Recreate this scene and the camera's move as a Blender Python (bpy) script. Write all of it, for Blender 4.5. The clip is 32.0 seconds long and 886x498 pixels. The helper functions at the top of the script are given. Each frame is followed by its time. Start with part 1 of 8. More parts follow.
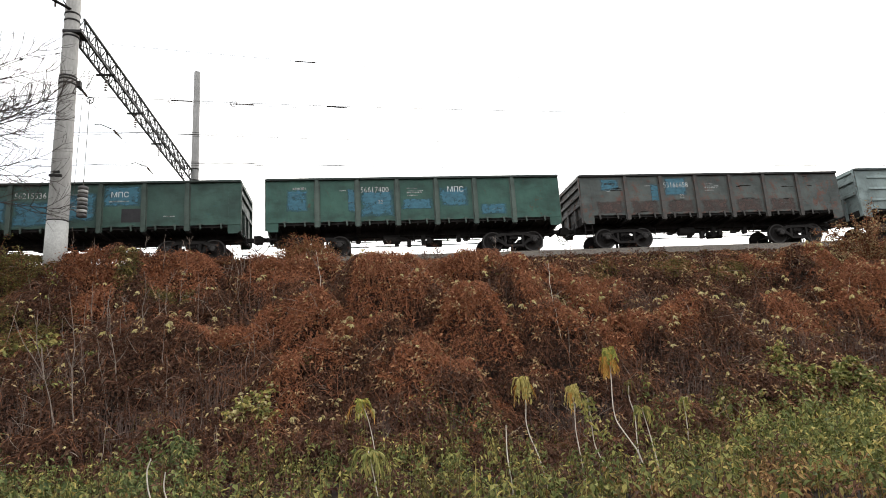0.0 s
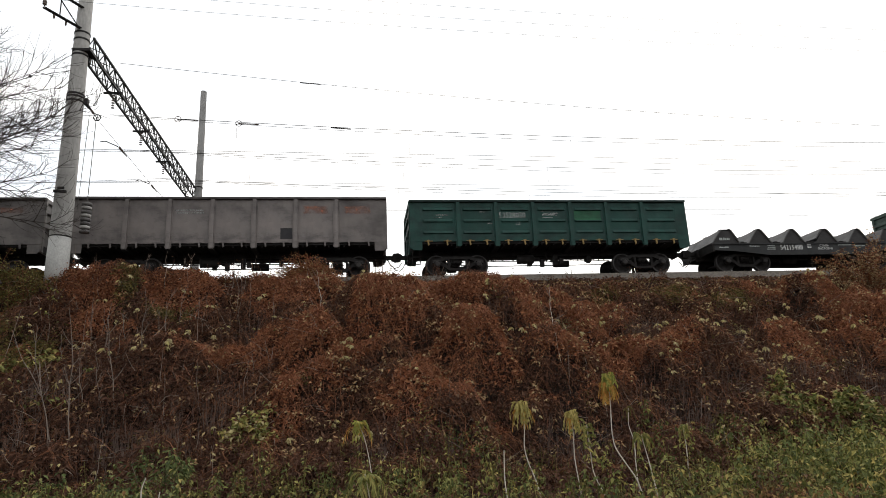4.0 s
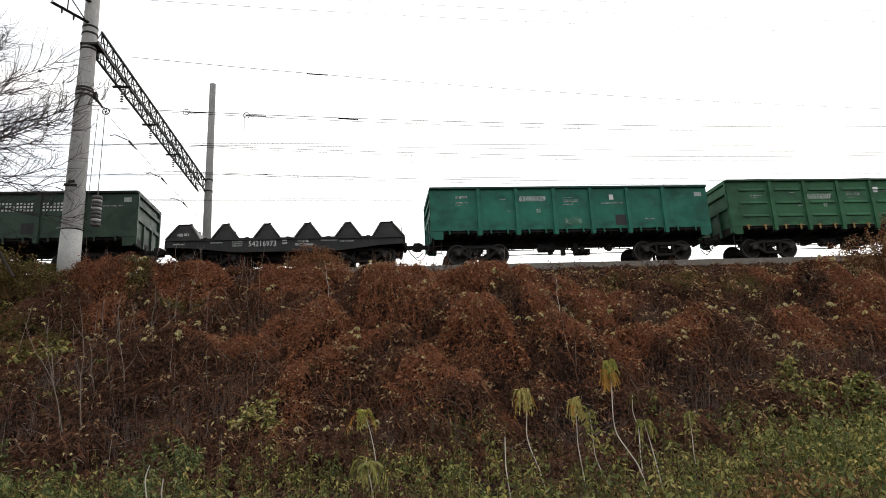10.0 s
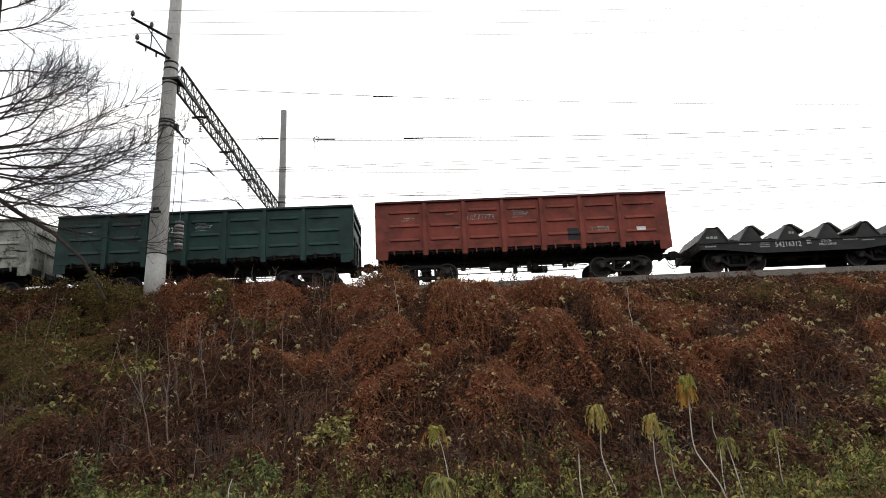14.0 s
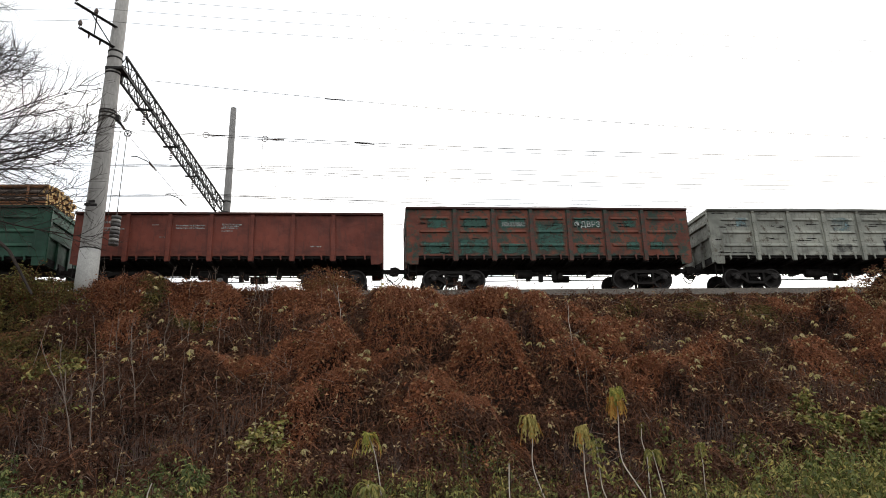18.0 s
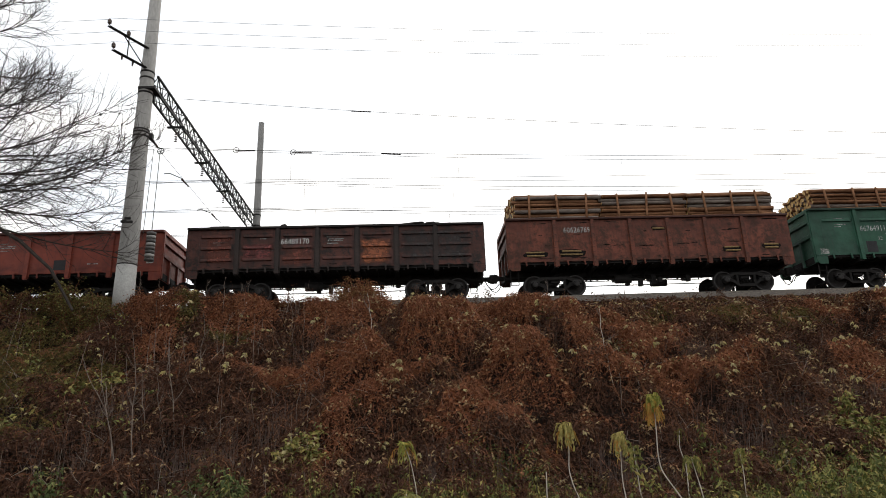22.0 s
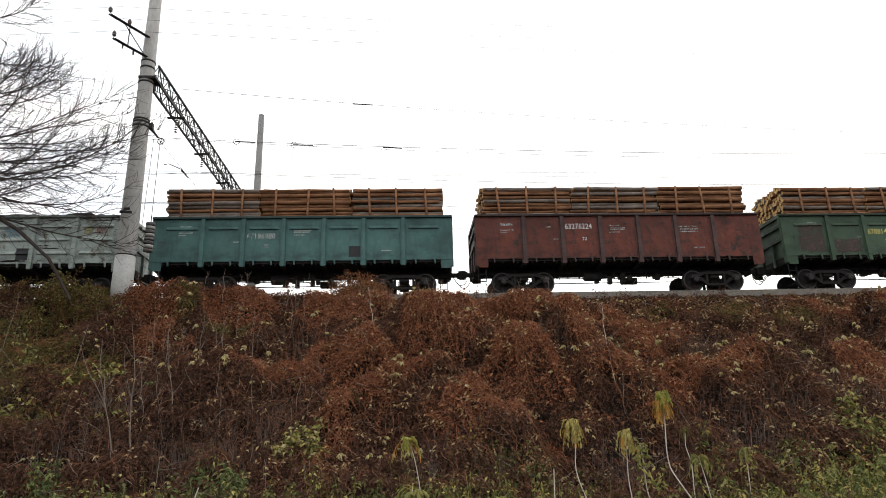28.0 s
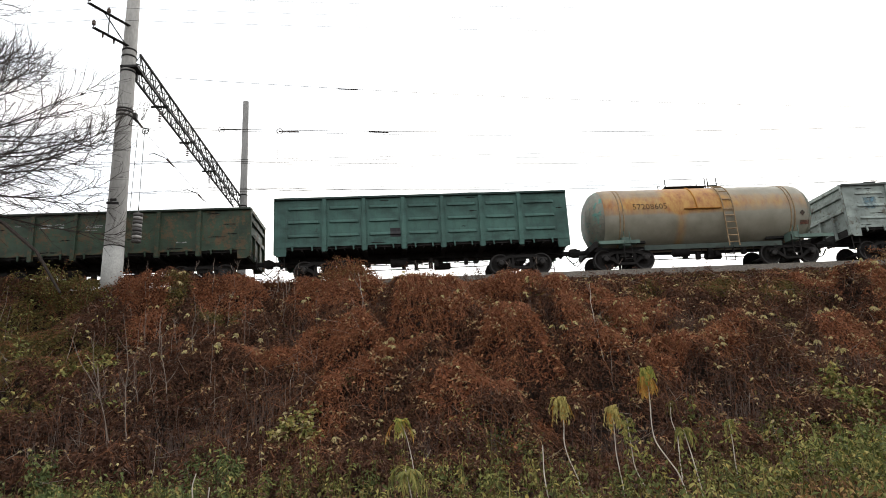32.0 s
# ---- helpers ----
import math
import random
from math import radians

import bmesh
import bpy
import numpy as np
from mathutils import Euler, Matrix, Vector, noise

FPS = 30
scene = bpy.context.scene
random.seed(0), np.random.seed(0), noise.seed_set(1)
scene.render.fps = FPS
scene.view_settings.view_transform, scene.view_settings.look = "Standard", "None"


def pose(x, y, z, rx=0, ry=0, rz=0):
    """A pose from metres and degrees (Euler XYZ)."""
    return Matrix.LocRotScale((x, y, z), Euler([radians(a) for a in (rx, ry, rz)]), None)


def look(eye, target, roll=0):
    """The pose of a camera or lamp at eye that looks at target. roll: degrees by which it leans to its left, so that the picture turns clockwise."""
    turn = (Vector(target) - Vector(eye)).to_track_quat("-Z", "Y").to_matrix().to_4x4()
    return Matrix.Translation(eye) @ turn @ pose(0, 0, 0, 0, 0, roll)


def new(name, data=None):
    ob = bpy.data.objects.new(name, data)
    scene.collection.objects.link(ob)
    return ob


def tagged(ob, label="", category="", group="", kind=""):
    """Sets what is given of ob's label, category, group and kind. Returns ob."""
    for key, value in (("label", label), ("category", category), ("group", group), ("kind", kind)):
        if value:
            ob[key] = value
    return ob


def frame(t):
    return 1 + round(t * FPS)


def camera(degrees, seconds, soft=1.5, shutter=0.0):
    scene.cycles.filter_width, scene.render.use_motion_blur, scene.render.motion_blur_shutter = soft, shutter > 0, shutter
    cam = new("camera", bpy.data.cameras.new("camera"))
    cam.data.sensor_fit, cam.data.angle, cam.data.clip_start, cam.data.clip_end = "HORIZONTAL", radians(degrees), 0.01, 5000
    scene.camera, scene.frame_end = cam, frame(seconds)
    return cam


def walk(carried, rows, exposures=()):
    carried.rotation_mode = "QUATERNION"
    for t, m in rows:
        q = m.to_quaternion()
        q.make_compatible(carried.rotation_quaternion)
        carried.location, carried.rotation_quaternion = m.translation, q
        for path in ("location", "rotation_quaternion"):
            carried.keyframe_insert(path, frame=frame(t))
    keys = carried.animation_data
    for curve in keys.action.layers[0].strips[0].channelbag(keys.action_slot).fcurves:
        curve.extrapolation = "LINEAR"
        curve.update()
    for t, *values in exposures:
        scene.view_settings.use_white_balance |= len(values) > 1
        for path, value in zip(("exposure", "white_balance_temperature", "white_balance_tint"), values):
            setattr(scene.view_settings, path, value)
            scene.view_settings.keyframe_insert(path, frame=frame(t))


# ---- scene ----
cam = camera(68.34, 32.0, 0.9)


def view(x, y, z, yaw, pitch, roll):
    """A pose from the eye, the turn to the left of +y, the tilt up and the lean, in degrees."""
    a, b = radians(yaw), radians(pitch)
    return look((x, y, z), (x - math.sin(a) * math.cos(b), y + math.cos(a) * math.cos(b), z + math.sin(b)), roll)


# seconds, eye, yaw, pitch, roll
PATH = [
    (0, -0.174, 0.073, 1.641, -8.06, 12.80, -3.55),
    (0.5, -0.179, 0.061, 1.640, -8.25, 12.98, -3.25),
    (1, -0.184, 0.065, 1.638, -8.33, 13.02, -3.07),
    (1.5, -0.185, 0.073, 1.643, -8.64, 12.86, -3.58),
    (2, -0.181, 0.083, 1.635, -8.78, 13.04, -3.53),
    (2.5, -0.180, 0.080, 1.631, -8.81, 13.10, -3.16),
    (3, -0.192, 0.063, 1.630, -9.14, 13.80, -2.86),
    (3.5, -0.180, 0.056, 1.628, -8.76, 14.28, -2.69),
    (4, -0.168, 0.047, 1.645, -8.04, 14.72, -2.57),
    (4.5, -0.152, 0.045, 1.646, -6.62, 15.23, -2.22),
    (6.5, -0.021, 0.003, 1.626, -5.58, 15.77, -2.67),
    (7, -0.007, 0.018, 1.621, -5.55, 14.77, -2.34),
    (7.5, -0.020, 0.007, 1.622, -5.02, 14.50, -2.17),
    (8, -0.004, 0.011, 1.618, -5.72, 14.17, -2.81),
    (8.5, 0.006, 0.068, 1.621, -5.91, 14.24, -2.80),
    (9, 0.000, -0.000, 1.600, -5.14, 14.23, -2.37),
    (9.5, 0.015, -0.000, 1.605, -6.11, 14.12, -2.81),
    (10, 0.014, 0.022, 1.603, -6.88, 13.92, -2.82),
    (10.5, 0.014, 0.020, 1.607, -7.02, 14.08, -2.82),
    (11, 0.009, 0.003, 1.613, -6.29, 14.88, -2.78),
    (11.5, -0.002, -0.006, 1.610, -4.96, 15.47, -2.28),
    (12, -0.007, -0.020, 1.604, -3.48, 15.45, -1.95),
    (12.5, 0.002, -0.047, 1.609, -3.42, 15.73, -2.41),
    (13, 0.011, -0.048, 1.618, -3.82, 15.22, -2.57),
    (13.5, -0.000, -0.042, 1.609, -0.77, 15.42, -2.70),
    (15.5, 0.086, -0.022, 1.547, -2.13, 15.97, -1.93),
    (16, 0.124, -0.016, 1.557, -2.83, 15.29, -1.91),
    (16.5, 0.177, -0.030, 1.566, -3.12, 15.23, -3.09),
    (17, 0.185, -0.006, 1.560, -3.55, 15.11, -3.09),
    (17.5, 0.140, 0.064, 1.598, -5.13, 15.57, -2.84),
    (18, 0.153, -0.013, 1.567, -5.47, 16.17, -1.56),
    (18.5, 0.134, -0.004, 1.571, -6.02, 16.48, -1.93),
    (19, 0.102, -0.007, 1.568, -6.32, 16.68, -2.64),
    (19.5, 0.130, -0.023, 1.586, -7.32, 17.03, -4.32),
    (20, 0.107, -0.026, 1.585, -7.35, 17.10, -3.88),
    (20.5, 0.075, -0.021, 1.584, -6.46, 17.45, -2.88),
    (21, 0.056, -0.041, 1.581, -4.92, 17.33, -2.35),
    (21.5, 0.070, -0.064, 1.588, -2.21, 17.04, -1.58),
    (22, 0.075, -0.076, 1.580, -3.04, 16.92, -2.19),
    (22.5, 0.068, -0.070, 1.573, -4.17, 16.21, -2.51),
    (23, 0.028, -0.052, 1.569, -3.69, 15.95, -2.50),
    (23.5, 0.030, -0.059, 1.569, -3.34, 15.19, -2.90),
    (24, 0.015, -0.049, 1.573, -3.47, 14.65, -2.93),
    (24.5, -0.038, -0.051, 1.572, -3.02, 14.56, -2.52),
    (25, -0.042, -0.066, 1.557, -3.02, 14.69, -1.90),
    (25.5, -0.027, -0.068, 1.548, -3.08, 15.07, -2.07),
    (27.5, -0.075, 0.073, 1.600, -4.24, 16.45, -1.41),
    (28, -0.090, 0.081, 1.583, -3.31, 16.55, -1.51),
    (28.5, -0.084, 0.080, 1.575, -3.07, 16.29, -1.05),
    (29, -0.095, 0.074, 1.564, -2.90, 15.73, -1.48),
    (29.5, -0.083, 0.062, 1.580, -3.32, 15.81, -2.10),
    (30, -0.082, 0.036, 1.571, -3.16, 15.93, -2.12),
    (30.5, -0.088, 0.023, 1.581, -3.42, 15.70, -2.26),
    (31, -0.082, -0.044, 1.553, -3.30, 15.40, -2.22),
    (31.5, -0.076, -0.071, 1.564, -4.32, 14.98, -2.75),
    (32, -0.055, -0.084, 1.572, -4.17, 14.97, -3.15),
]
EXPOSURES = [(0, 0.76), (1.0, 0.72), (2.2, 0.40), (2.6, 0.05), (2.75, -0.5), (3.0, -0.78), (3.4, -0.65), (3.6, -0.1), (4.5, 0.0), (5.2, -0.05), (6.0, -0.5), (6.5, -0.80), (7.1, -0.90), (7.8, -0.70), (8.05, -0.32), (8.3, 0.05), (9, 0.08),
             (12, -0.04), (13, 0.0), (16, 0.1), (19, 0.08), (20, -0.1), (22, -0.1), (23, -0.02), (24, 0), (26, 0.12), (28, 0.28), (29.5, 0.27), (32, 0.33)]
walk(cam, [(r[0], view(*r[1:])) for r in PATH], EXPOSURES)

# ---- sky and sun ----
world = bpy.data.worlds.new("overcast_sky")
scene.world = world
world.use_nodes = True
wn, wl = world.node_tree.nodes, world.node_tree.links
wn.clear()
sky = wn.new("ShaderNodeTexSky")
sky.sky_type, sky.sun_disc = "NISHITA", False
sky.sun_elevation, sky.sun_rotation = radians(27), radians(34)
dim = wn.new("ShaderNodeVectorMath")
dim.operation = "SCALE"
dim.inputs[3].default_value = 0.1
wl.new(sky.outputs[0], dim.inputs[0])
coord = wn.new("ShaderNodeTexCoord")
squash = wn.new("ShaderNodeMapping")
squash.inputs["Scale"].default_value = (1.0, 1.0, 2.6)
wl.new(coord.outputs["Generated"], squash.inputs[0])
clouds = wn.new("ShaderNodeTexNoise")
clouds.inputs["Scale"].default_value, clouds.inputs["Detail"].default_value, clouds.inputs["Roughness"].default_value = 3.4, 6, 0.55
clouds.inputs["Distortion"].default_value = 0.4
wl.new(squash.outputs[0], clouds.inputs[0])
ramp = wn.new("ShaderNodeValToRGB")
ramp.color_ramp.elements[0].position, ramp.color_ramp.elements[0].color = 0.40, (1.02, 1.06, 1.12, 1)
ramp.color_ramp.elements[1].position, ramp.color_ramp.elements[1].color = 0.60, (1.40, 1.38, 1.36, 1)
wl.new(clouds.outputs[0], ramp.inputs[0])
# the veiled sun brightens the clouds round its direction
SUN_AZ, SUN_EL = 34.0, 27.0
toward = wn.new("ShaderNodeVectorMath")
toward.operation = "DOT_PRODUCT"
toward.inputs[1].default_value = (math.sin(radians(SUN_AZ)) * math.cos(radians(SUN_EL)), math.cos(radians(SUN_AZ)) * math.cos(radians(SUN_EL)), math.sin(radians(SUN_EL)))
wl.new(coord.outputs["Generated"], toward.inputs[0])
veil = wn.new("ShaderNodeValToRGB")
veil.color_ramp.interpolation = "EASE"
veil.color_ramp.elements[0].position, veil.color_ramp.elements[0].color = 0.30, (1, 1, 1, 1)
veil.color_ramp.elements[1].position, veil.color_ramp.elements[1].color = 0.995, (1.42, 1.40, 1.36, 1)
wl.new(toward.outputs["Value"], veil.inputs[0])
lit = wn.new("ShaderNodeMix")
lit.data_type, lit.blend_type = "RGBA", "MULTIPLY"
lit.inputs[0].default_value = 1.0
wl.new(ramp.outputs[0], lit.inputs[6])
wl.new(veil.outputs[0], lit.inputs[7])
cover = wn.new("ShaderNodeMix")
cover.data_type = "RGBA"
cover.inputs[0].default_value = 0.95
wl.new(dim.outputs[0], cover.inputs[6])
wl.new(lit.outputs[2], cover.inputs[7])
back = wn.new("ShaderNodeBackground")
back.inputs[1].default_value = 0.98
wl.new(cover.outputs[2], back.inputs[0])
wout = wn.new("ShaderNodeOutputWorld")
wl.new(back.outputs[0], wout.inputs[0])

sun = new("sun", bpy.data.lights.new("sun", "SUN"))
sun.data.energy, sun.data.angle, sun.data.color = 0.7, radians(25), (1.0, 0.96, 0.9)
sun.matrix_world = look((0, 0, 60), (-20 * math.sin(radians(SUN_AZ)), -20 * math.cos(radians(SUN_AZ)), 60 - 20 * math.tan(radians(SUN_EL))))

# ---- materials ----


def material(name):
    m = bpy.data.materials.new(name)
    m.use_nodes = True
    t = m.node_tree
    return m, t.nodes, t.links, t.nodes["Principled BSDF"]


def noise_node(nodes, links, scale, detail=4.0, rough=0.6, stretch=None, space="Object"):
    c = nodes.new("ShaderNodeTexCoord")
    n = nodes.new("ShaderNodeTexNoise")
    n.inputs["Scale"].default_value, n.inputs["Detail"].default_value, n.inputs["Roughness"].default_value = scale, detail, rough
    src = c.outputs[space]
    if stretch:
        mp = nodes.new("ShaderNodeMapping")
        mp.inputs["Scale"].default_value = stretch
        links.new(src, mp.inputs[0])
        src = mp.outputs[0]
    links.new(src, n.inputs["Vector"])
    return n


def ramp_node(nodes, links, src, stops):
    r = nodes.new("ShaderNodeValToRGB")
    e = r.color_ramp.elements
    while len(e) < len(stops):
        e.new(0.5)
    for k, (p, c) in zip(e, stops):
        k.position, k.color = p, (*c, 1) if len(c) == 3 else c
    links.new(src, r.inputs[0])
    return r


def mix_node(nodes, links, fac, a, b, mode="MIX"):
    m = nodes.new("ShaderNodeMix")
    m.data_type, m.blend_type = "RGBA", mode
    for sock, v in ((m.inputs[0], fac), (m.inputs[6], a), (m.inputs[7], b)):
        if isinstance(v, bpy.types.NodeSocket):
            links.new(v, sock)
        elif isinstance(v, tuple):
            sock.default_value = (*v, 1)
        else:
            sock.default_value = v
    return m.outputs[2]


def bump_node(nodes, links, bsdf, src, strength, distance=0.02):
    b = nodes.new("ShaderNodeBump")
    b.inputs["Strength"].default_value, b.inputs["Distance"].default_value = strength, distance
    links.new(src, b.inputs["Height"])
    links.new(b.outputs[0], bsdf.inputs["Normal"])


def paint(name, color, patch=(0.12, 0.06, 0.04), wear=0.3, dust=(0.06, 0.052, 0.046), dusty=0.2, rough=0.55):
    """Old wagon paint: tone shifts, streaks that run down, patches where rust or another coat shows, and dust."""
    m, n, l, b = material(name)
    info = n.new("ShaderNodeObjectInfo")
    broad = noise_node(n, l, 0.9, 3, 0.6)
    tone = ramp_node(n, l, broad.outputs[0], [(0.32, (0.62, 0.62, 0.62)), (0.5, (0.98, 0.98, 0.98)), (0.7, (1.2, 1.18, 1.16))])
    base = mix_node(n, l, 1.0, color, tone.outputs[0], "MULTIPLY")
    each = ramp_node(n, l, info.outputs["Random"], [(0.0, (0.86, 0.86, 0.86)), (1.0, (1.1, 1.1, 1.1))])
    base = mix_node(n, l, 1.0, base, each.outputs[0], "MULTIPLY")
    streak = noise_node(n, l, 5.0, 5, 0.65, (1.6, 1.6, 0.22))
    sm = ramp_node(n, l, streak.outputs[0], [(0.52, (0, 0, 0)), (0.75, (1, 1, 1))])
    scale = n.new("ShaderNodeMath")
    scale.operation = "MULTIPLY"
    scale.inputs[1].default_value = dusty * 2.0
    l.new(sm.outputs[0], scale.inputs[0])
    base = mix_node(n, l, scale.outputs[0], base, dust)
    chips = noise_node(n, l, 2.3, 8, 0.72)
    edge = 0.78 - 0.34 * wear
    cm = ramp_node(n, l, chips.outputs[0], [(edge, (0, 0, 0)), (edge + 0.05 + 0.2 * max(0.0, wear - 0.6), (1, 1, 1))])
    base = mix_node(n, l, cm.outputs[0], base, patch)
    if wear > 0.6:
        # rust breaks out in level cracks along the creases of the sheet
        crack = noise_node(n, l, 2.6, 7, 0.7, (0.55, 1, 4.5))
        ck = ramp_node(n, l, crack.outputs[0], [(0.60, (0, 0, 0)), (0.64, (1, 1, 1))])
        base = mix_node(n, l, ck.outputs[0], base, tuple(0.5 * c for c in patch))
    soot = noise_node(n, l, 1.7, 7, 0.7, (0.7, 1, 1.5))
    so = ramp_node(n, l, soot.outputs[0], [(0.50, (0, 0, 0)), (0.78, (0.85, 0.85, 0.85))])
    base = mix_node(n, l, so.outputs[0], base, tuple(0.28 * c + 0.006 for c in color))
    l.new(base, b.inputs["Base Color"])
    rr = ramp_node(n, l, chips.outputs[0], [(0.3, (rough - 0.1,) * 3), (0.7, (rough + 0.25,) * 3)])
    l.new(rr.outputs[0], b.inputs["Roughness"])
    b.inputs["Specular IOR Level"].default_value = 0.28
    dents = noise_node(n, l, 1.9, 3, 0.5)
    both = n.new("ShaderNodeMath")
    both.operation = "MULTIPLY_ADD"
    both.inputs[1].default_value = 3.0 + 9.0 * wear
    l.new(dents.outputs[0], both.inputs[0])
    l.new(streak.outputs[0], both.inputs[2])
    bump_node(n, l, b, both.outputs[0], 0.3, 0.012)
    return m


def plain(name, color, rough=0.7, metal=0.0, vary=0.35, scale=6.0, bump=0.3, second=None, stretch=None):
    """A surface with two scales of variation."""
    m, n, l, b = material(name)
    a = noise_node(n, l, scale, 6, 0.65, stretch)
    lo, hi = tuple(c * (1 - vary) for c in color), second or tuple(c * (1 + vary) for c in color)
    r = ramp_node(n, l, a.outputs[0], [(0.32, lo), (0.68, hi)])
    fine = noise_node(n, l, scale * 9, 4, 0.6, stretch)
    f = ramp_node(n, l, fine.outputs[0], [(0.3, (0.8, 0.8, 0.8)), (0.7, (1.12, 1.12, 1.12))])
    l.new(mix_node(n, l, 1.0, r.outputs[0], f.outputs[0], "MULTIPLY"), b.inputs["Base Color"])
    b.inputs["Specular IOR Level"].default_value = 0.5 if rough < 0.6 else 0.15
    b.inputs["Roughness"].default_value, b.inputs["Metallic"].default_value = rough, metal
    bump_node(n, l, b, fine.outputs[0], bump, 0.01)
    return m


def leafy(name, stops, rough=0.75, glow=0.25):
    """Leaves: each island takes its own colour from the stops; light passes through a little."""
    m, n, l, b = material(name)
    g = n.new("ShaderNodeNewGeometry")
    r = ramp_node(n, l, g.outputs["Random Per Island"], stops)
    a = noise_node(n, l, 14.0, 3)
    f = ramp_node(n, l, a.outputs[0], [(0.3, (0.75, 0.75, 0.75)), (0.7, (1.2, 1.2, 1.2))])
    col = mix_node(n, l, 1.0, r.outputs[0], f.outputs[0], "MULTIPLY")
    l.new(col, b.inputs["Base Color"])
    b.inputs["Roughness"].default_value = rough
    b.inputs["Specular IOR Level"].default_value = 0.25
    if glow:
        tr = n.new("ShaderNodeBsdfTranslucent")
        l.new(col, tr.inputs[0])
        mx = n.new("ShaderNodeMixShader")
        mx.inputs[0].default_value = glow
        l.new(b.outputs[0], mx.inputs[1])
        l.new(tr.outputs[0], mx.inputs[2])
        l.new(mx.outputs[0], n["Material Output"].inputs[0])
    return m


grime = plain("grimy_steel", (0.019, 0.0172, 0.016), 0.8, 0.0, 0.4, 3.0)
wheel_steel = plain("wheel_steel", (0.026, 0.0235, 0.022), 0.65, 0.3, 0.4, 4.0)
worn_rim = plain("worn_steel", (0.045, 0.042, 0.04), 0.45, 0.6, 0.2, 5.0)
rust = plain("rust", (0.13, 0.06, 0.035), 0.85, 0.1, 0.45, 5.0)
concrete = plain("concrete", (0.34, 0.33, 0.31), 0.85, 0.0, 0.14, 1.2, 0.25, None, (1, 1, 0.35))
whitewash = plain("whitewash", (0.45, 0.445, 0.42), 0.85, 0.0, 0.12, 2.0)
lattice_steel = plain("lattice_steel", (0.035, 0.033, 0.032), 0.7, 0.3, 0.3, 5.0)
porcelain = plain("porcelain", (0.09, 0.06, 0.045), 0.25, 0.0, 0.2, 8.0)
wire_metal = plain("wire_metal", (0.06, 0.055, 0.05), 0.6, 0.5, 0.2, 3.0)
gravel = plain("gravel", (0.122, 0.106, 0.090), 0.95, 0.0, 0.45, 9.0, 1.0)
sleeper_concrete = plain("sleeper_concrete", (0.28, 0.27, 0.25), 0.9, 0.0, 0.2, 3.0)
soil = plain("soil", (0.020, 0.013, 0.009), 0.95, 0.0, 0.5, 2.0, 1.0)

# ---- mesh helpers ----


def box(bm, x0, y0, z0, x1, y1, z1):
    vs = [bm.verts.new(p) for p in ((x0, y0, z0), (x1, y0, z0), (x1, y1, z0), (x0, y1, z0), (x0, y0, z1), (x1, y0, z1), (x1, y1, z1), (x0, y1, z1))]
    for f in ((3, 2, 1, 0), (4, 5, 6, 7), (0, 1, 5, 4), (1, 2, 6, 5), (2, 3, 7, 6), (3, 0, 4, 7)):
        bm.faces.new([vs[i] for i in f])
    return vs


def soft_box(bm, x0, y0, z0, x1, y1, z1, r=0.01):
    vs = box(bm, x0, y0, z0, x1, y1, z1)
    es = list({e for v in vs for e in v.link_edges})
    bmesh.ops.bevel(bm, geom=es, offset=r, segments=1, affect="EDGES")


def tube(bm, points, radii, sides=6, caps=True):
    """A round bar along points, with a radius at each."""
    pts = [Vector(p) for p in points]
    if not hasattr(radii, "__len__"):
        radii = [radii] * len(pts)
    rings = []
    for i, p in enumerate(pts):
        d = (pts[min(i + 1, len(pts) - 1)] - pts[max(i - 1, 0)]).normalized()
        u = d.cross(Vector((0, 0, 1)) if abs(d.z) < 0.9 else Vector((1, 0, 0))).normalized()
        w = d.cross(u)
        rings.append([bm.verts.new(p + (u * math.cos(a) + w * math.sin(a)) * radii[i]) for a in (2 * math.pi * k / sides for k in range(sides))])
    for a, b in zip(rings, rings[1:]):
        for k in range(sides):
            f = bm.faces.new((a[k], a[(k + 1) % sides], b[(k + 1) % sides], b[k]))
            f.smooth = sides > 5
    if caps:
        bm.faces.new(rings[0][::-1])
        bm.faces.new(rings[-1])
    return rings


def lathe(bm, profile, axis="y", sides=24, at=(0, 0, 0)):
    """Turned form: profile rows of (along, radius) about an axis."""
    rings = []
    for s, r in profile:
        ring = []
        for k in range(sides):
            a = 2 * math.pi * k / sides
            c, d = r * math.cos(a), r * math.sin(a)
            p = {"x": (s, c, d), "y": (c, s, d), "z": (c, d, s)}[axis]
            ring.append(bm.verts.new(Vector(p) + Vector(at)))
        rings.append(ring)
    for a, b in zip(rings, rings[1:]):
        for k in range(sides):
            f = bm.faces.new((a[k], a[(k + 1) % sides], b[(k + 1) % sides], b[k]))
            f.smooth = True
    for ring in (rings[0], rings[-1]):
        bm.faces.new(ring)


def prism(bm, outline, y0, y1):
    """A plate: an outline of (x, z) pairs drawn out from y0 to y1."""
    a = [bm.verts.new((x, y0, z)) for x, z in outline]
    b = [bm.verts.new((x, y1, z)) for x, z in outline]
    k = len(a)
    bm.faces.new(a)
    bm.faces.new(b[::-1])
    for i in range(k):
        bm.faces.new((a[i], b[i], b[(i + 1) % k], a[(i + 1) % k]))


def mesh_of(bm, name, mat):
    bmesh.ops.recalc_face_normals(bm, faces=bm.faces)
    me = bpy.data.meshes.new(name)
    bm.to_mesh(me)
    bm.free()
    for k in mat if isinstance(mat, (list, tuple)) else (mat,):
        me.materials.append(k)
    return me


